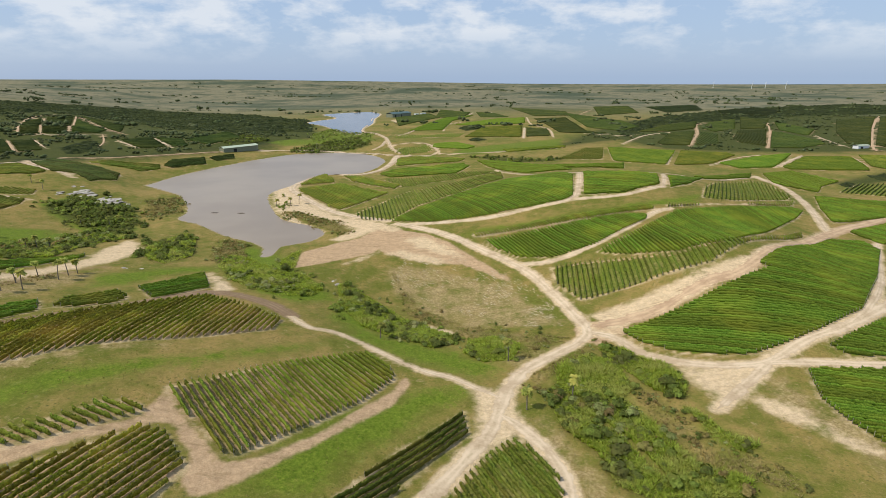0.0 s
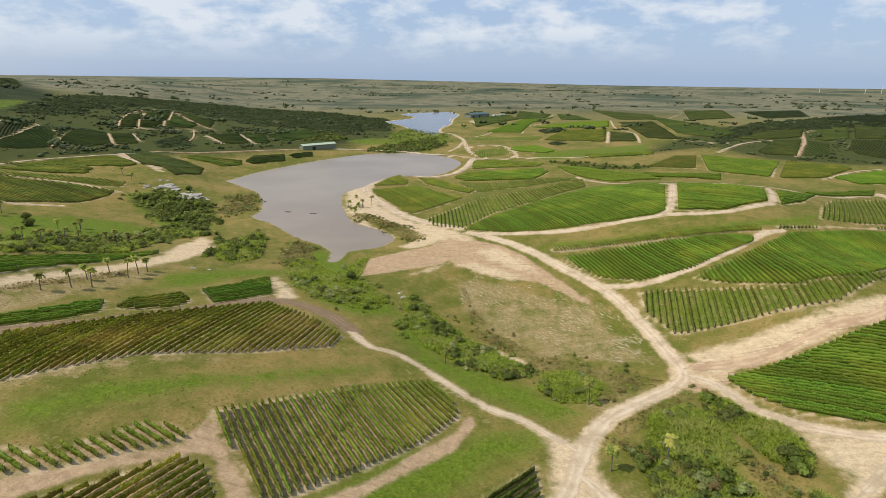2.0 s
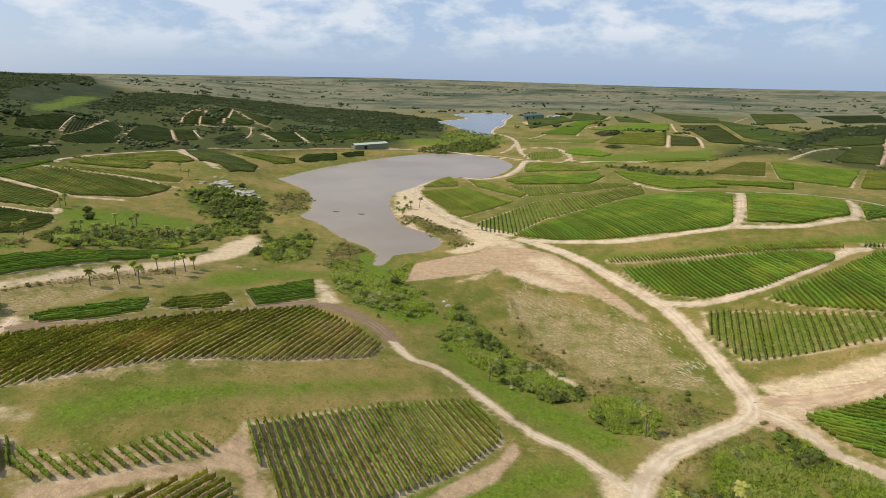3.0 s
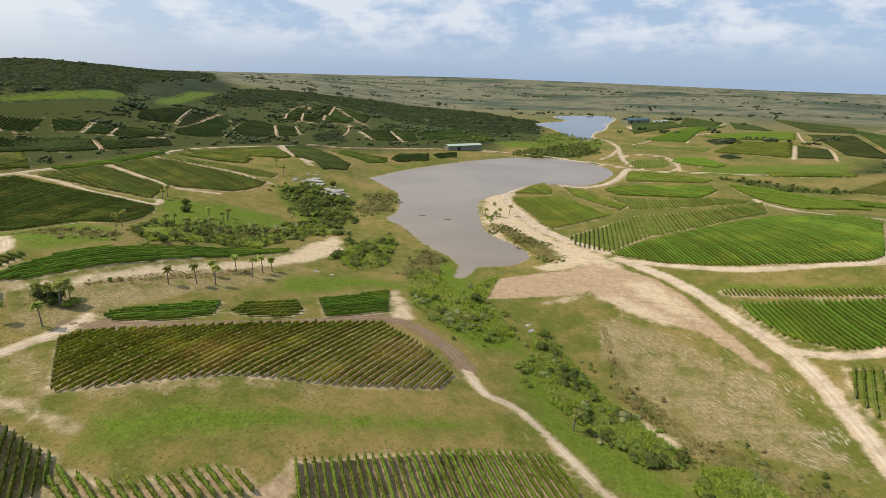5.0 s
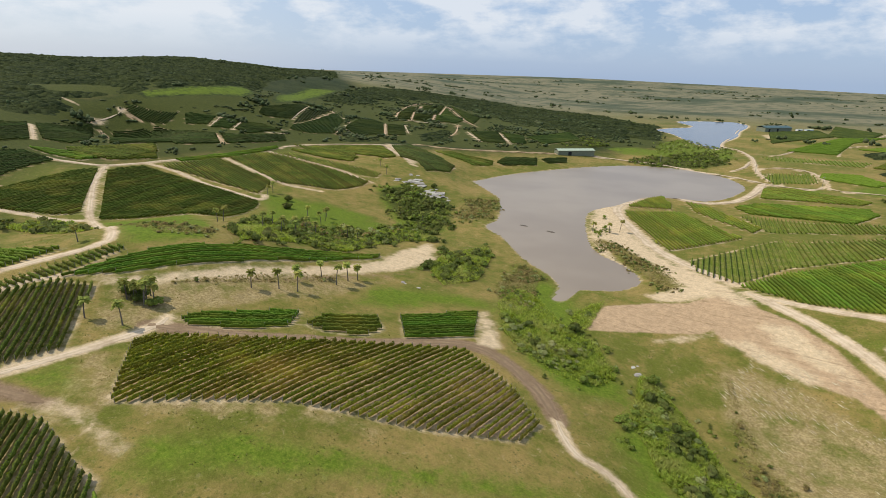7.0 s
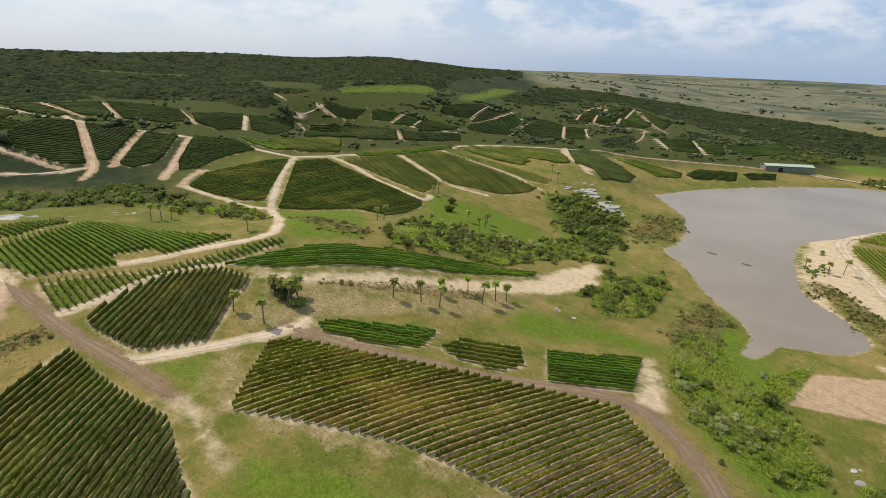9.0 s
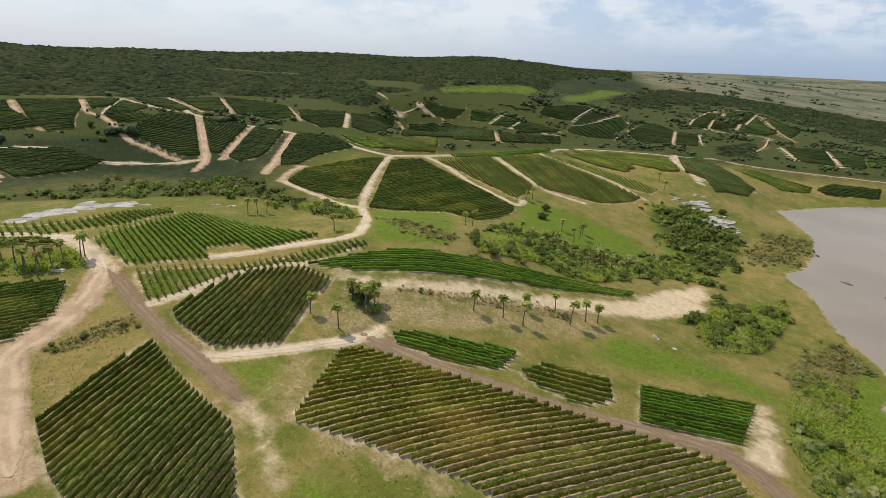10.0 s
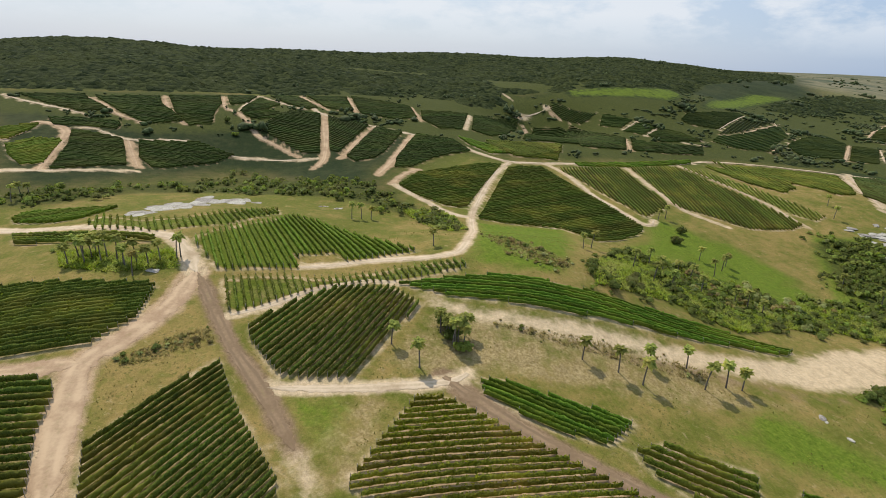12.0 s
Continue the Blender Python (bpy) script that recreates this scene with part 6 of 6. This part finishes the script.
def planted(shapes, spots, rng, lo, hi, soft=False):
    got, normals = [], []
    zz = height(spots[:, 0], spots[:, 1]) if len(spots) else []
    for (px, py), pz in zip(spots, zz):
        v, f = shapes[rng.integers(len(shapes))]
        s, a = lo + (hi - lo) * rng.uniform() ** 1.6 * 1.25, rng.uniform(0, 6.283)
        ca, sa = math.cos(a) * s, math.sin(a) * s
        w = np.stack([v[:, 0] * ca - v[:, 1] * sa + px, v[:, 0] * sa + v[:, 1] * ca + py, v[:, 2] * s * rng.uniform(0.8, 1.2) + pz - 0.1], 1)
        got.append((w, f))
        if soft:
            n = rounded(v, f)
            normals.append(np.stack([(n[:, 0] * ca - n[:, 1] * sa) / s, (n[:, 0] * sa + n[:, 1] * ca) / s, n[:, 2]], 1))
    return (got, normals) if soft else got


def reeds(outline, density, tall, tone, label, rng):
    """Standing reeds and tall weeds: tufts of four blades, thick on the ground."""
    p = np.array(outline)
    lo, hi = p.min(0), p.max(0)
    q = rng.uniform(lo, hi, (int(np.prod(hi - lo) * density), 2))
    q = clear_of(q[inside(p, q[:, 0], q[:, 1])], FIELDS, 0.8)
    for _, width, _, line in ROAD_LINES:
        if len(q):
            q = q[edge_distance(line, q[:, 0], q[:, 1], False) > width * 0.5 + 0.6]
    n = len(q)
    if not n:
        return
    swell = np.array([noise.noise(Vector((a * 0.07, b * 0.07, 6.0))) for a, b in q])
    base = np.c_[q, height(q[:, 0], q[:, 1]) - 0.1]
    size = tall * rng.uniform(0.55, 1.25, n) * np.clip(1 + 0.9 * swell, 0.35, 1.6)
    v, f, soft = [], [], []
    for k in range(4):
        a = rng.uniform(0, 6.283, n)
        out = np.stack([np.cos(a), np.sin(a), np.zeros(n)], 1)
        side = np.stack([-np.sin(a), np.cos(a), np.zeros(n)], 1) * (0.07 + size * 0.11)[:, None]
        tip = base + out * (size * rng.uniform(0.6, 1.3, n))[:, None]
        tip[:, 2] += size
        v += [base + side, base - side, tip]
        soft += [(np.array([0, 0, 1.0]) - out * 0.35) / 1.06] * 3
        f.append(np.stack([np.arange(n) + (3 * k + j) * n for j in range(3)], 1))
    ob = new("reeds", mesh_of("reeds", np.concatenate(v), np.concatenate(f), M_LEAF[tone], np.concatenate(soft)))
    tagged(ob, label, "reeds", "reeds and weeds", "stuff")


BRUSH = {"deep": "dense dark green brush and small trees along the hollow", "fresh": "fresh green thicket along the creek bed", "sage": "grey-green flowering bushes on the slope", "rust": "low russet-brown brush and dry weeds"}
for k, (tone, density, outline) in enumerate(THICKETS):
    rng = np.random.default_rng(700 + k)
    mixed = {"deep": ("deep", "deep", "deep", "fresh"), "fresh": ("fresh", "fresh", "deep", "sage"), "sage": ("sage", "fresh", "deep", "rust"), "rust": ("rust", "rust", "sage", "deep")}[tone]
    spots = clear_of(scatter(outline, density * (2.2 if tone == "rust" else 1.0 if tone == "fresh" else 1.3), rng), FIELDS, 1.0)
    for _, width, _, line in ROAD_LINES:
        if len(spots):
            spots = spots[edge_distance(line, spots[:, 0], spots[:, 1], False) > width * 0.5 + 1.0]
    reach = np.hypot(*(np.mean(outline, 0) - np.array([-35, 80])))
    if reach < 330 or (tone == "rust" and reach < 480):
        if tone == "rust":
            reeds(outline, 1.6, 0.6, "dry", "dry russet weeds and tall grass", rng)
        else:
            reeds(outline, 4.2 if reach < 200 else 1.8, 1.15, "reed", "bright green reeds and tall weeds in the damp hollow", rng)
    pick = rng.integers(0, 4, len(spots))
    for j in range(4):
        got, soft = planted(SHRUBS if reach < 300 else SPARSE, spots[pick == j], rng, *((0.22, 0.62) if tone == "rust" else (0.5, 1.35) if tone == "deep" else (0.45, 1.25) if tone == "sage" else (0.3, 1.0)), True)
        if got:
            ob = new("brush", mesh_of("brush", *gather(got), M_LEAF[mixed[j]], np.concatenate(soft)))
            tagged(ob, BRUSH[mixed[j]], "brush", "brush along the hollows", "stuff")

def canopy(outline, rng, step=6.5, tall=4.6, open_by=0.22):
    """A closed roof of crowns over a wooded slope: bumpy, torn by small gaps, falling to the ground at its edges."""
    p = np.array(outline)
    lo, hi = p.min(0) - step, p.max(0) + step
    ax, ay = np.arange(lo[0], hi[0], step), np.arange(lo[1], hi[1], step)
    cx, cy = np.meshgrid(ax, ay)
    n, m = cx.shape
    cx, cy = cx.ravel() + rng.normal(0, step * 0.22, n * m), cy.ravel() + rng.normal(0, step * 0.22, n * m)
    s = signed(p, cx, cy)
    for o in FIELDS + MEADOWS:
        o = np.array(o)
        if (o.min(0) < hi).all() and (o.max(0) > lo).all():
            s = np.minimum(s, -signed(o, cx, cy))
    near = np.nonzero(s > -step)[0]
    bump, gap = np.zeros(n * m), np.zeros(n * m)
    for q in near:
        bump[q] = noise.noise(Vector((cx[q] * 0.11, cy[q] * 0.11, 1.0)))
        gap[q] = noise.noise(Vector((cx[q] * 0.022, cy[q] * 0.022, 7.0)))
    s = s - np.clip(-(gap + open_by) * 90, 0, 40)
    rise = np.clip(s / 7.0, 0, 1) * tall * (0.62 + 0.5 * bump + rng.normal(0, 0.24, n * m)) - 0.4
    v = np.stack([cx, cy, height(cx, cy) + rise], 1)
    i = (np.arange(n - 1)[:, None] * m + np.arange(m - 1)[None]).ravel()
    f = np.stack([i, i + 1, i + m + 1, i + m], 1)
    f = f[(s[f] > 0).any(1)]
    used, back = np.unique(f, return_inverse=True)
    f = back.reshape(f.shape)
    return v[used], np.concatenate([f[:, [0, 1, 2]], f[:, [0, 2, 3]]])


for k, (density, outline) in enumerate(WOODS):
    rng = np.random.default_rng(900 + k)
    if density > 0.0075:
        v, f = canopy(outline, rng, 6.5, 4.6, 0.22 if density > 0.0105 else 0.02)
        if len(f):
            tagged(new("far_woods", mesh_of("far_woods", v, f, M_LEAF["wood"])), "closed canopy of dark native woodland on the slope", "woodland", "distant woods", "stuff")
        spots = scatter(outline, density * 0.10, rng, 0.02, 0.0)
    else:
        spots = np.concatenate([scatter(outline, density * 2.0, rng, 0.014, 0.10), scatter(outline, density * 0.2, rng)])
    got = planted(CLUMPS, clear_of(spots, FIELDS + MEADOWS, 4.0), rng, 0.5, 1.15)
    if got:
        tagged(new("far_woods", mesh_of("far_woods", *gather(got), M_LEAF["far"])), "dark native woodland covering the distant slope", "woodland", "distant woods", "stuff")

# scattered copses and shelter belts out on the plain
rng = np.random.default_rng(41)
spots = []
for k in range(210):
    a, d = rng.uniform(-1.1, 0.95), rng.uniform(1150, 4500)
    cx, cy = -math.sin(a) * d, math.cos(a) * d
    m, ang = rng.integers(2, 14), rng.uniform(-0.35, 0.35)
    run = rng.uniform(0, 1) ** 2 * 420 + 12
    s = rng.uniform(-run, run, m)
    spots.append(np.stack([cx + s * math.cos(ang) + rng.normal(0, 9, m), cy + s * math.sin(ang) + rng.normal(0, 9, m)], 1))
spots = np.concatenate(spots)
spots = spots[np.hypot(spots[:, 0], spots[:, 1]) > 1100]
spots = spots[~inside(np.array(FAR_LAKE_LINE), spots[:, 0], spots[:, 1])]
tagged(new("far_trees", mesh_of("far_trees", *gather(planted(CLUMPS, spots, rng, 0.9, 2.4)), M_LEAF["far"])), "scattered dark trees and shelter belts across the plain", "trees", "", "stuff")


# stands of tall trees among the far blocks
rng = np.random.default_rng(43)
for cx, cy, reach, count in STANDS:
    spots = np.array([cx, cy]) + rng.normal(0, 1, (count, 2)) * np.array([reach, reach * 0.6])
    tagged(new("tree_stand", mesh_of("tree_stand", *gather(planted(CLUMPS, spots, rng, 0.9, 1.9)), M_LEAF["far"])), "dark stand of tall trees between vineyard blocks", "trees", "tree stands", "stuff")


# weeds and grass tufts over the nearer slopes
rng = np.random.default_rng(77)
n_t = 60000
q = np.stack([rng.uniform(-330, 230, n_t), rng.uniform(60, 420, n_t)], 1)
rank = np.array([noise.noise(Vector((a * 0.03, b * 0.03, 4.0))) + 0.6 * noise.noise(Vector((a * 0.11, b * 0.11, 9.0))) for a, b in q])
keep = rank > 0.02
for outline in [o for *_, o in BLOCKS] + [LAKE_LINE]:
    p = np.array(outline)
    if np.hypot(*p.mean(0)) < 520:
        keep &= ~inside(p, q[:, 0], q[:, 1])
for _, width, _, line in ROAD_LINES:
    lo, hi = line.min(0) - 6, line.max(0) + 6
    near = np.nonzero(keep & (q[:, 0] > lo[0]) & (q[:, 0] < hi[0]) & (q[:, 1] > lo[1]) & (q[:, 1] < hi[1]))[0]
    if len(near):
        keep[near] = edge_distance(line, q[near, 0], q[near, 1], False) > width * 0.5 + 0.8
for tone, outline in PATCHES:
    if tone in ("sand", "rose", "earth"):
        keep &= ~inside(np.array(outline), q[:, 0], q[:, 1])
q = q[keep]
n_t = len(q)
base = np.c_[q, height(q[:, 0], q[:, 1]) - 0.05]
size = rng.uniform(0.12, 0.38, n_t)
tuft_v, tuft_f = [], []
for k in range(3):
    a = rng.uniform(0, 6.283, n_t)
    out = np.stack([np.cos(a), np.sin(a), np.zeros(n_t)], 1)
    side = np.stack([-np.sin(a), np.cos(a), np.zeros(n_t)], 1)
    tip = base + out * (size * 0.8)[:, None]
    tip[:, 2] += size * rng.uniform(0.5, 1.3, n_t)
    tuft_v += [base - side * (size * 0.45)[:, None], base + side * (size * 0.45)[:, None], tip]
    tuft_f.append(np.stack([np.arange(n_t) + (3 * k + j) * n_t for j in range(3)], 1))
tagged(new("grass_tufts", mesh_of("grass_tufts", np.concatenate(tuft_v), np.concatenate(tuft_f), M_LEAF["weed"])), "olive grass tufts and weeds on the pasture", "grass", "", "stuff")


# broken pale streaks of straw and dry clods over the mown field
edge_a, edge_b = (smooth_line(e, 4) for e in TRACK_EDGES)
rng = np.random.default_rng(19)
n_s = 2600
along, across = rng.uniform(0, 1, n_s), rng.uniform(-0.05, 1.0, n_s)
ends = []
for shift in (0.0, 0.02):
    la, lb = (np.stack([np.interp(along + shift, np.linspace(0, 1, len(e)), e[:, j]) for j in (0, 1)], 1) for e in (edge_a, edge_b))
    ends.append(la * (1 - across[:, None]) + lb * across[:, None])
mid, way = ends[0], ends[1] - ends[0]
way /= np.maximum(np.hypot(way[:, 0], way[:, 1]), 1e-6)[:, None]
keep = np.array([noise.noise(Vector((a * 0.05, b * 0.05, 3.0))) + 0.7 * noise.noise(Vector((a * 0.16, b * 0.16, 8.0))) for a, b in mid]) > rng.normal(0.10, 0.12, n_s)
mid, way = mid[keep], way[keep]
n_s = len(mid)
mid = mid + rng.normal(0, 0.7, (n_s, 2))
half = way * rng.uniform(0.3, 1.0, n_s)[:, None] ** 2 * 1.7
side = np.stack([-way[:, 1], way[:, 0]], 1) * rng.uniform(0.08, 0.24, n_s)[:, None]
bits = []
for q in (mid - half, mid - half * 0.2 + side, mid + half, mid + half * 0.3 - side):
    bits.append(np.c_[q, height(q[:, 0], q[:, 1]) + 0.06])
ridge = np.c_[mid, height(mid[:, 0], mid[:, 1]) + 0.11]
k = np.arange(n_s)
faces = np.concatenate([np.stack([k + n_s * i, k + n_s * ((i + 3) % 4), k + 4 * n_s], 1) for i in range(4)])
tagged(new("straw_litter", mesh_of("straw_litter", np.concatenate(bits + [ridge]), faces, M_STRAW)), "pale streaks of straw and dry clods over mown grass", "litter", "", "stuff")


def palm(seed):
    """A feather palm: ringed leaning trunk, a crown of arching fronds."""
    rng = np.random.default_rng(seed)
    top = new("palm_tree")
    tall = rng.uniform(6.4, 8.8)
    lean = rng.normal(0, 0.35, 2)
    bm = bmesh.new()
    rings = []
    for k in range(9):
        t = k / 8
        r = 0.24 * (1 - 0.4 * t) * (1.25 if k == 0 else 1) * rng.uniform(0.93, 1.07)
        rings.append([bm.verts.new((lean[0] * t * t + r * math.cos(a), lean[1] * t * t + r * math.sin(a), tall * t - 0.2)) for a in np.arange(7) * 6.283 / 7])
    for a, b in zip(rings, rings[1:]):
        for j in range(7):
            bm.faces.new((a[j], a[(j + 1) % 7], b[(j + 1) % 7], b[j]))
    bm.faces.new(rings[-1])
    bm_part("trunk", bm, M_BARK, top, "grey ringed palm trunk")
    bm = bmesh.new()
    head = Vector((lean[0], lean[1], tall - 0.3))
    for k in range(34):
        yaw, rise = k * 2.4 + rng.uniform(-0.2, 0.2), rng.uniform(-0.5, 1.25)
        length = rng.uniform(1.7, 2.4)
        out = Vector((math.cos(yaw), math.sin(yaw), 0))
        side = Vector((-math.sin(yaw), math.cos(yaw), 0))
        spine = [head + out * (length * s * math.cos(rise * (1 - 0.4 * s))) + Vector((0, 0, length * (math.sin(rise) * s - 0.55 * s * s))) for s in (0, 0.3, 0.6, 0.85, 1.0)]
        for a, b, w0, w1 in zip(spine, spine[1:], (0.12, 0.5, 0.56, 0.36), (0.5, 0.56, 0.36, 0.04)):
            for g in (-1, 1):
                drop = Vector((0, 0, -0.55))
                vs = [bm.verts.new(q) for q in (a, b, b + side * g * w1 + drop * w1, a + side * g * w0 + drop * w0)]
                bm.faces.new(vs)
    bm_part("crown", bm, M_LEAF["palm"], top, "arching grey-green feather fronds")
    return tagged(top, "tall feather palm with a grey trunk on grassland", "palm tree", "native palms")


PALM_KINDS = [palm(s) for s in (11, 12, 13, 14)]
rng = np.random.default_rng(3)
for k, (px, py) in enumerate(PALMS):
    pz = float(height(np.array([px]), np.array([py]))[0])
    m = pose(px, py, pz, 0, 0, rng.uniform(0, 360))
    if k < len(PALM_KINDS):
        PALM_KINDS[k].matrix_basis = m
    else:
        copy_thing(PALM_KINDS[k % 4], m)


def tree(seed, wide, tall, tone):
    rng = np.random.default_rng(seed)
    top = new("tree")
    bm = bmesh.new()
    for k in range(4):
        a = k * 1.6
        tip = (wide * 0.25 * math.cos(a), wide * 0.25 * math.sin(a), tall * 0.5) if k else (0, 0, tall * 0.45)
        m = look((tip[0] * 0.5, tip[1] * 0.5, tip[2] * 0.5), tip)
        bmesh.ops.create_cone(bm, cap_ends=True, segments=6, radius1=0.16, radius2=0.07, depth=tall * 0.55, matrix=m @ pose(0, 0, 0, 180, 0, 0))
    bm_part("trunk", bm, M_BARK, top)
    v, f = shrub_shape(rng, wide, tall, 8, 34, 0.45)
    part("crown", mesh_of("crown", v, f, M_LEAF[tone]), top)
    return tagged(top, "rounded leafy tree standing alone in grass", "tree", "single trees")


TREE_KINDS = [tree(21, 3.2, 4.2, "deep"), tree(22, 2.6, 3.4, "fresh"), tree(23, 3.8, 4.6, "deep")]
for k, (px, py) in enumerate(TREES):
    pz = float(height(np.array([px]), np.array([py]))[0])
    m = pose(px, py, pz, 0, 0, k * 77)
    if k < 3:
        TREE_KINDS[k].matrix_basis = m
    else:
        copy_thing(TREE_KINDS[k % 3], m)


# ---- rocks ----
def boulder(px, py, size, seed, flat=0.5):
    rng = np.random.default_rng(seed)
    bm = bmesh.new()
    bmesh.ops.create_icosphere(bm, subdivisions=2, radius=size)
    for v in bm.verts:
        g = noise.noise(v.co * (0.9 / size) + Vector((seed, 0, 0)))
        v.co *= 1 + 0.45 * g
        v.co.z *= flat
        v.co.x *= 1.35
    me = bpy.data.meshes.new("boulder")
    bm.to_mesh(me)
    bm.free()
    me.materials.append(M_ROCK)
    ob = new("boulder", me)
    ob.matrix_basis = pose(px, py, float(height(np.array([px]), np.array([py]))[0]) + size * flat * 0.25, 0, 0, rng.uniform(0, 360))
    return tagged(ob, "pale weathered granite outcrop in the grass", "rock", "granite outcrops")


rng = np.random.default_rng(8)
for k, (px, py, reach, count) in enumerate(ROCKS):
    for j in range(count):
        boulder(px + rng.normal(0, reach), py + rng.normal(0, reach), rng.uniform(0.5, 2.0) * (2.4 if reach > 4 else 1.0 if reach > 2 else 0.7), k * 40 + j, rng.uniform(0.06, 0.14) if reach > 4 else rng.uniform(0.12, 0.4))


# ---- mud islets in the lake ----
for px, py, r in ISLETS:
    rng = np.random.default_rng(int(abs(px)))
    bm = bmesh.new()
    bmesh.ops.create_icosphere(bm, subdivisions=3, radius=1.0)
    for v in bm.verts:
        g = 1 + 0.4 * noise.noise(v.co * 1.7 + Vector((px, 0, 0)))
        v.co = Vector((v.co.x * r * g, v.co.y * r * 0.4 * g, v.co.z * 0.45))
    me = bpy.data.meshes.new("islet")
    bm.to_mesh(me)
    bm.free()
    me.materials.append(M_BARK)
    ob = new("islet", me)
    ob.location = (px, py, 0.0)
    tagged(ob, "low dark mud islet breaking the lake surface", "islet", "mud islets")


# ---- farm buildings ----
def box(bm, x0, x1, y0, y1, z0, z1):
    m = Matrix.Translation(((x0 + x1) / 2, (y0 + y1) / 2, (z0 + z1) / 2)) @ Matrix.Diagonal((x1 - x0, y1 - y0, z1 - z0, 1))
    bmesh.ops.create_cube(bm, size=1.0, matrix=m)


def shed(px, py, turn, long, deep, tall, bays, roof, label, wall=M_WALL, base=None):
    """A long farm shed: walls, pitched sheet roof with eaves, a row of bay doors."""
    top = new("farm_shed")
    gz = height(np.array([px]), np.array([py]))[0] if base is None else base
    top.matrix_basis = pose(px, py, float(gz) - 0.3, 0, 0, turn)
    bm = bmesh.new()
    box(bm, -long / 2, long / 2, -deep / 2, deep / 2, -2.0, tall)
    bm_part("wall", bm, wall, top)
    bm = bmesh.new()
    ridge, eave = tall + deep * 0.16, 0.7
    prof = [(-deep / 2 - eave, tall - 0.05), (0, ridge), (deep / 2 + eave, tall - 0.05), (deep / 2 + eave, tall + 0.2), (0, ridge + 0.25), (-deep / 2 - eave, tall + 0.2)]
    ends = [[bm.verts.new((ex, py_, pz_)) for py_, pz_ in prof] for ex in (-long / 2 - 0.6, long / 2 + 0.6)]
    for j in range(6):
        bm.faces.new((ends[0][j], ends[0][(j + 1) % 6], ends[1][(j + 1) % 6], ends[1][j]))
    bm.faces.new(ends[0])
    bm.faces.new(ends[1][::-1])
    bmesh.ops.recalc_face_normals(bm, faces=bm.faces[:])
    bm_part("roof", bm, roof, top, "pitched sheet metal roof")
    for j in range(bays):
        cx = -long / 2 + long * (j * 0.62 + 0.32) / max(bays, 1)
        for face in (-1, 1):
            # flat near-black panel: the shade inside a bay, painted on the wall
            bm = bmesh.new()
            yy = face * deep / 2
            box(bm, cx - 2.4, cx + 2.4, yy - 0.08, yy + 0.08, 0.2, tall * 0.74)
            bm_part("bay_door", bm, M_DARK, top, "dark panel painted as the shade of an open bay")
    return tagged(top, label, "farm building", "farm sheds")


for sx, sy, turn, long, deep, tall, bays in SHEDS:
    teal = tall > 8
    if tall < 4.5:
        shed(sx, sy, turn, long, deep, tall, bays, M_ROOF, "small white outbuilding among the vineyard blocks", M_WHITE)
        continue
    shed(sx, sy, turn, long, deep, tall, bays, M_TEAL if teal else M_ROOF, "long dark winery hall with a teal sheet roof" if teal else "olive-green farm shed with a pale green sheet roof")


def utility_pole(px, py):
    """A wooden pole with a crossarm and three insulators."""
    top = new("utility_pole")
    top.matrix_basis = pose(px, py, float(height(np.array([px]), np.array([py]))[0]), 0, 0, 25)
    bm = bmesh.new()
    bmesh.ops.create_cone(bm, cap_ends=True, segments=8, radius1=0.2, radius2=0.13, depth=10.0, matrix=Matrix.Translation((0, 0, 4.6)))
    bm_part("pole", bm, M_POST, top)
    bm = bmesh.new()
    box(bm, -1.1, 1.1, -0.08, 0.08, 8.9, 9.1)
    arm = bm_part("crossarm", bm, M_POST, top)
    for k in (-0.9, 0, 0.9):
        bm = bmesh.new()
        bmesh.ops.create_cone(bm, cap_ends=True, segments=6, radius1=0.08, radius2=0.05, depth=0.25, matrix=Matrix.Translation((k, 0, 9.2)))
        bm_part("insulator", bm, M_WHITE, arm)
    return tagged(top, "weathered wooden utility pole beside the track", "pole", "utility poles")


for px, py in POLES:
    utility_pole(px, py)


# ---- wind turbines on the skyline ----
def turbine(px, py, tall, turn):
    top = new("wind_turbine")
    top.matrix_basis = pose(px, py, float(height(np.array([px]), np.array([py]))[0]), 0, 0, turn)
    bm = bmesh.new()
    bmesh.ops.create_cone(bm, cap_ends=True, segments=10, radius1=tall * 0.03, radius2=tall * 0.016, depth=tall, matrix=Matrix.Translation((0, 0, tall / 2)))
    bm_part("tower", bm, M_WHITE, top)
    bm = bmesh.new()
    box(bm, -tall * 0.02, tall * 0.02, -tall * 0.05, tall * 0.05, tall - tall * 0.01, tall + tall * 0.035)
    bm_part("nacelle", bm, M_WHITE, top)
    for k in range(3):
        bm = bmesh.new()
        bmesh.ops.create_cone(bm, cap_ends=True, segments=4, radius1=tall * 0.022, radius2=tall * 0.006, depth=tall * 0.5, matrix=Matrix.Translation((0, 0, tall * 0.25)))
        b = bm_part("blade", bm, M_WHITE, top)
        b.matrix_basis = pose(0, -tall * 0.06, tall * 1.01, 0, k * 120 + turn, 0)
    return tagged(top, "white three-bladed wind turbine far on the skyline", "wind turbine", "wind turbines")


for px, py, tall in TURBINES:
    turbine(px, py, tall, 20 + px * 0.01)
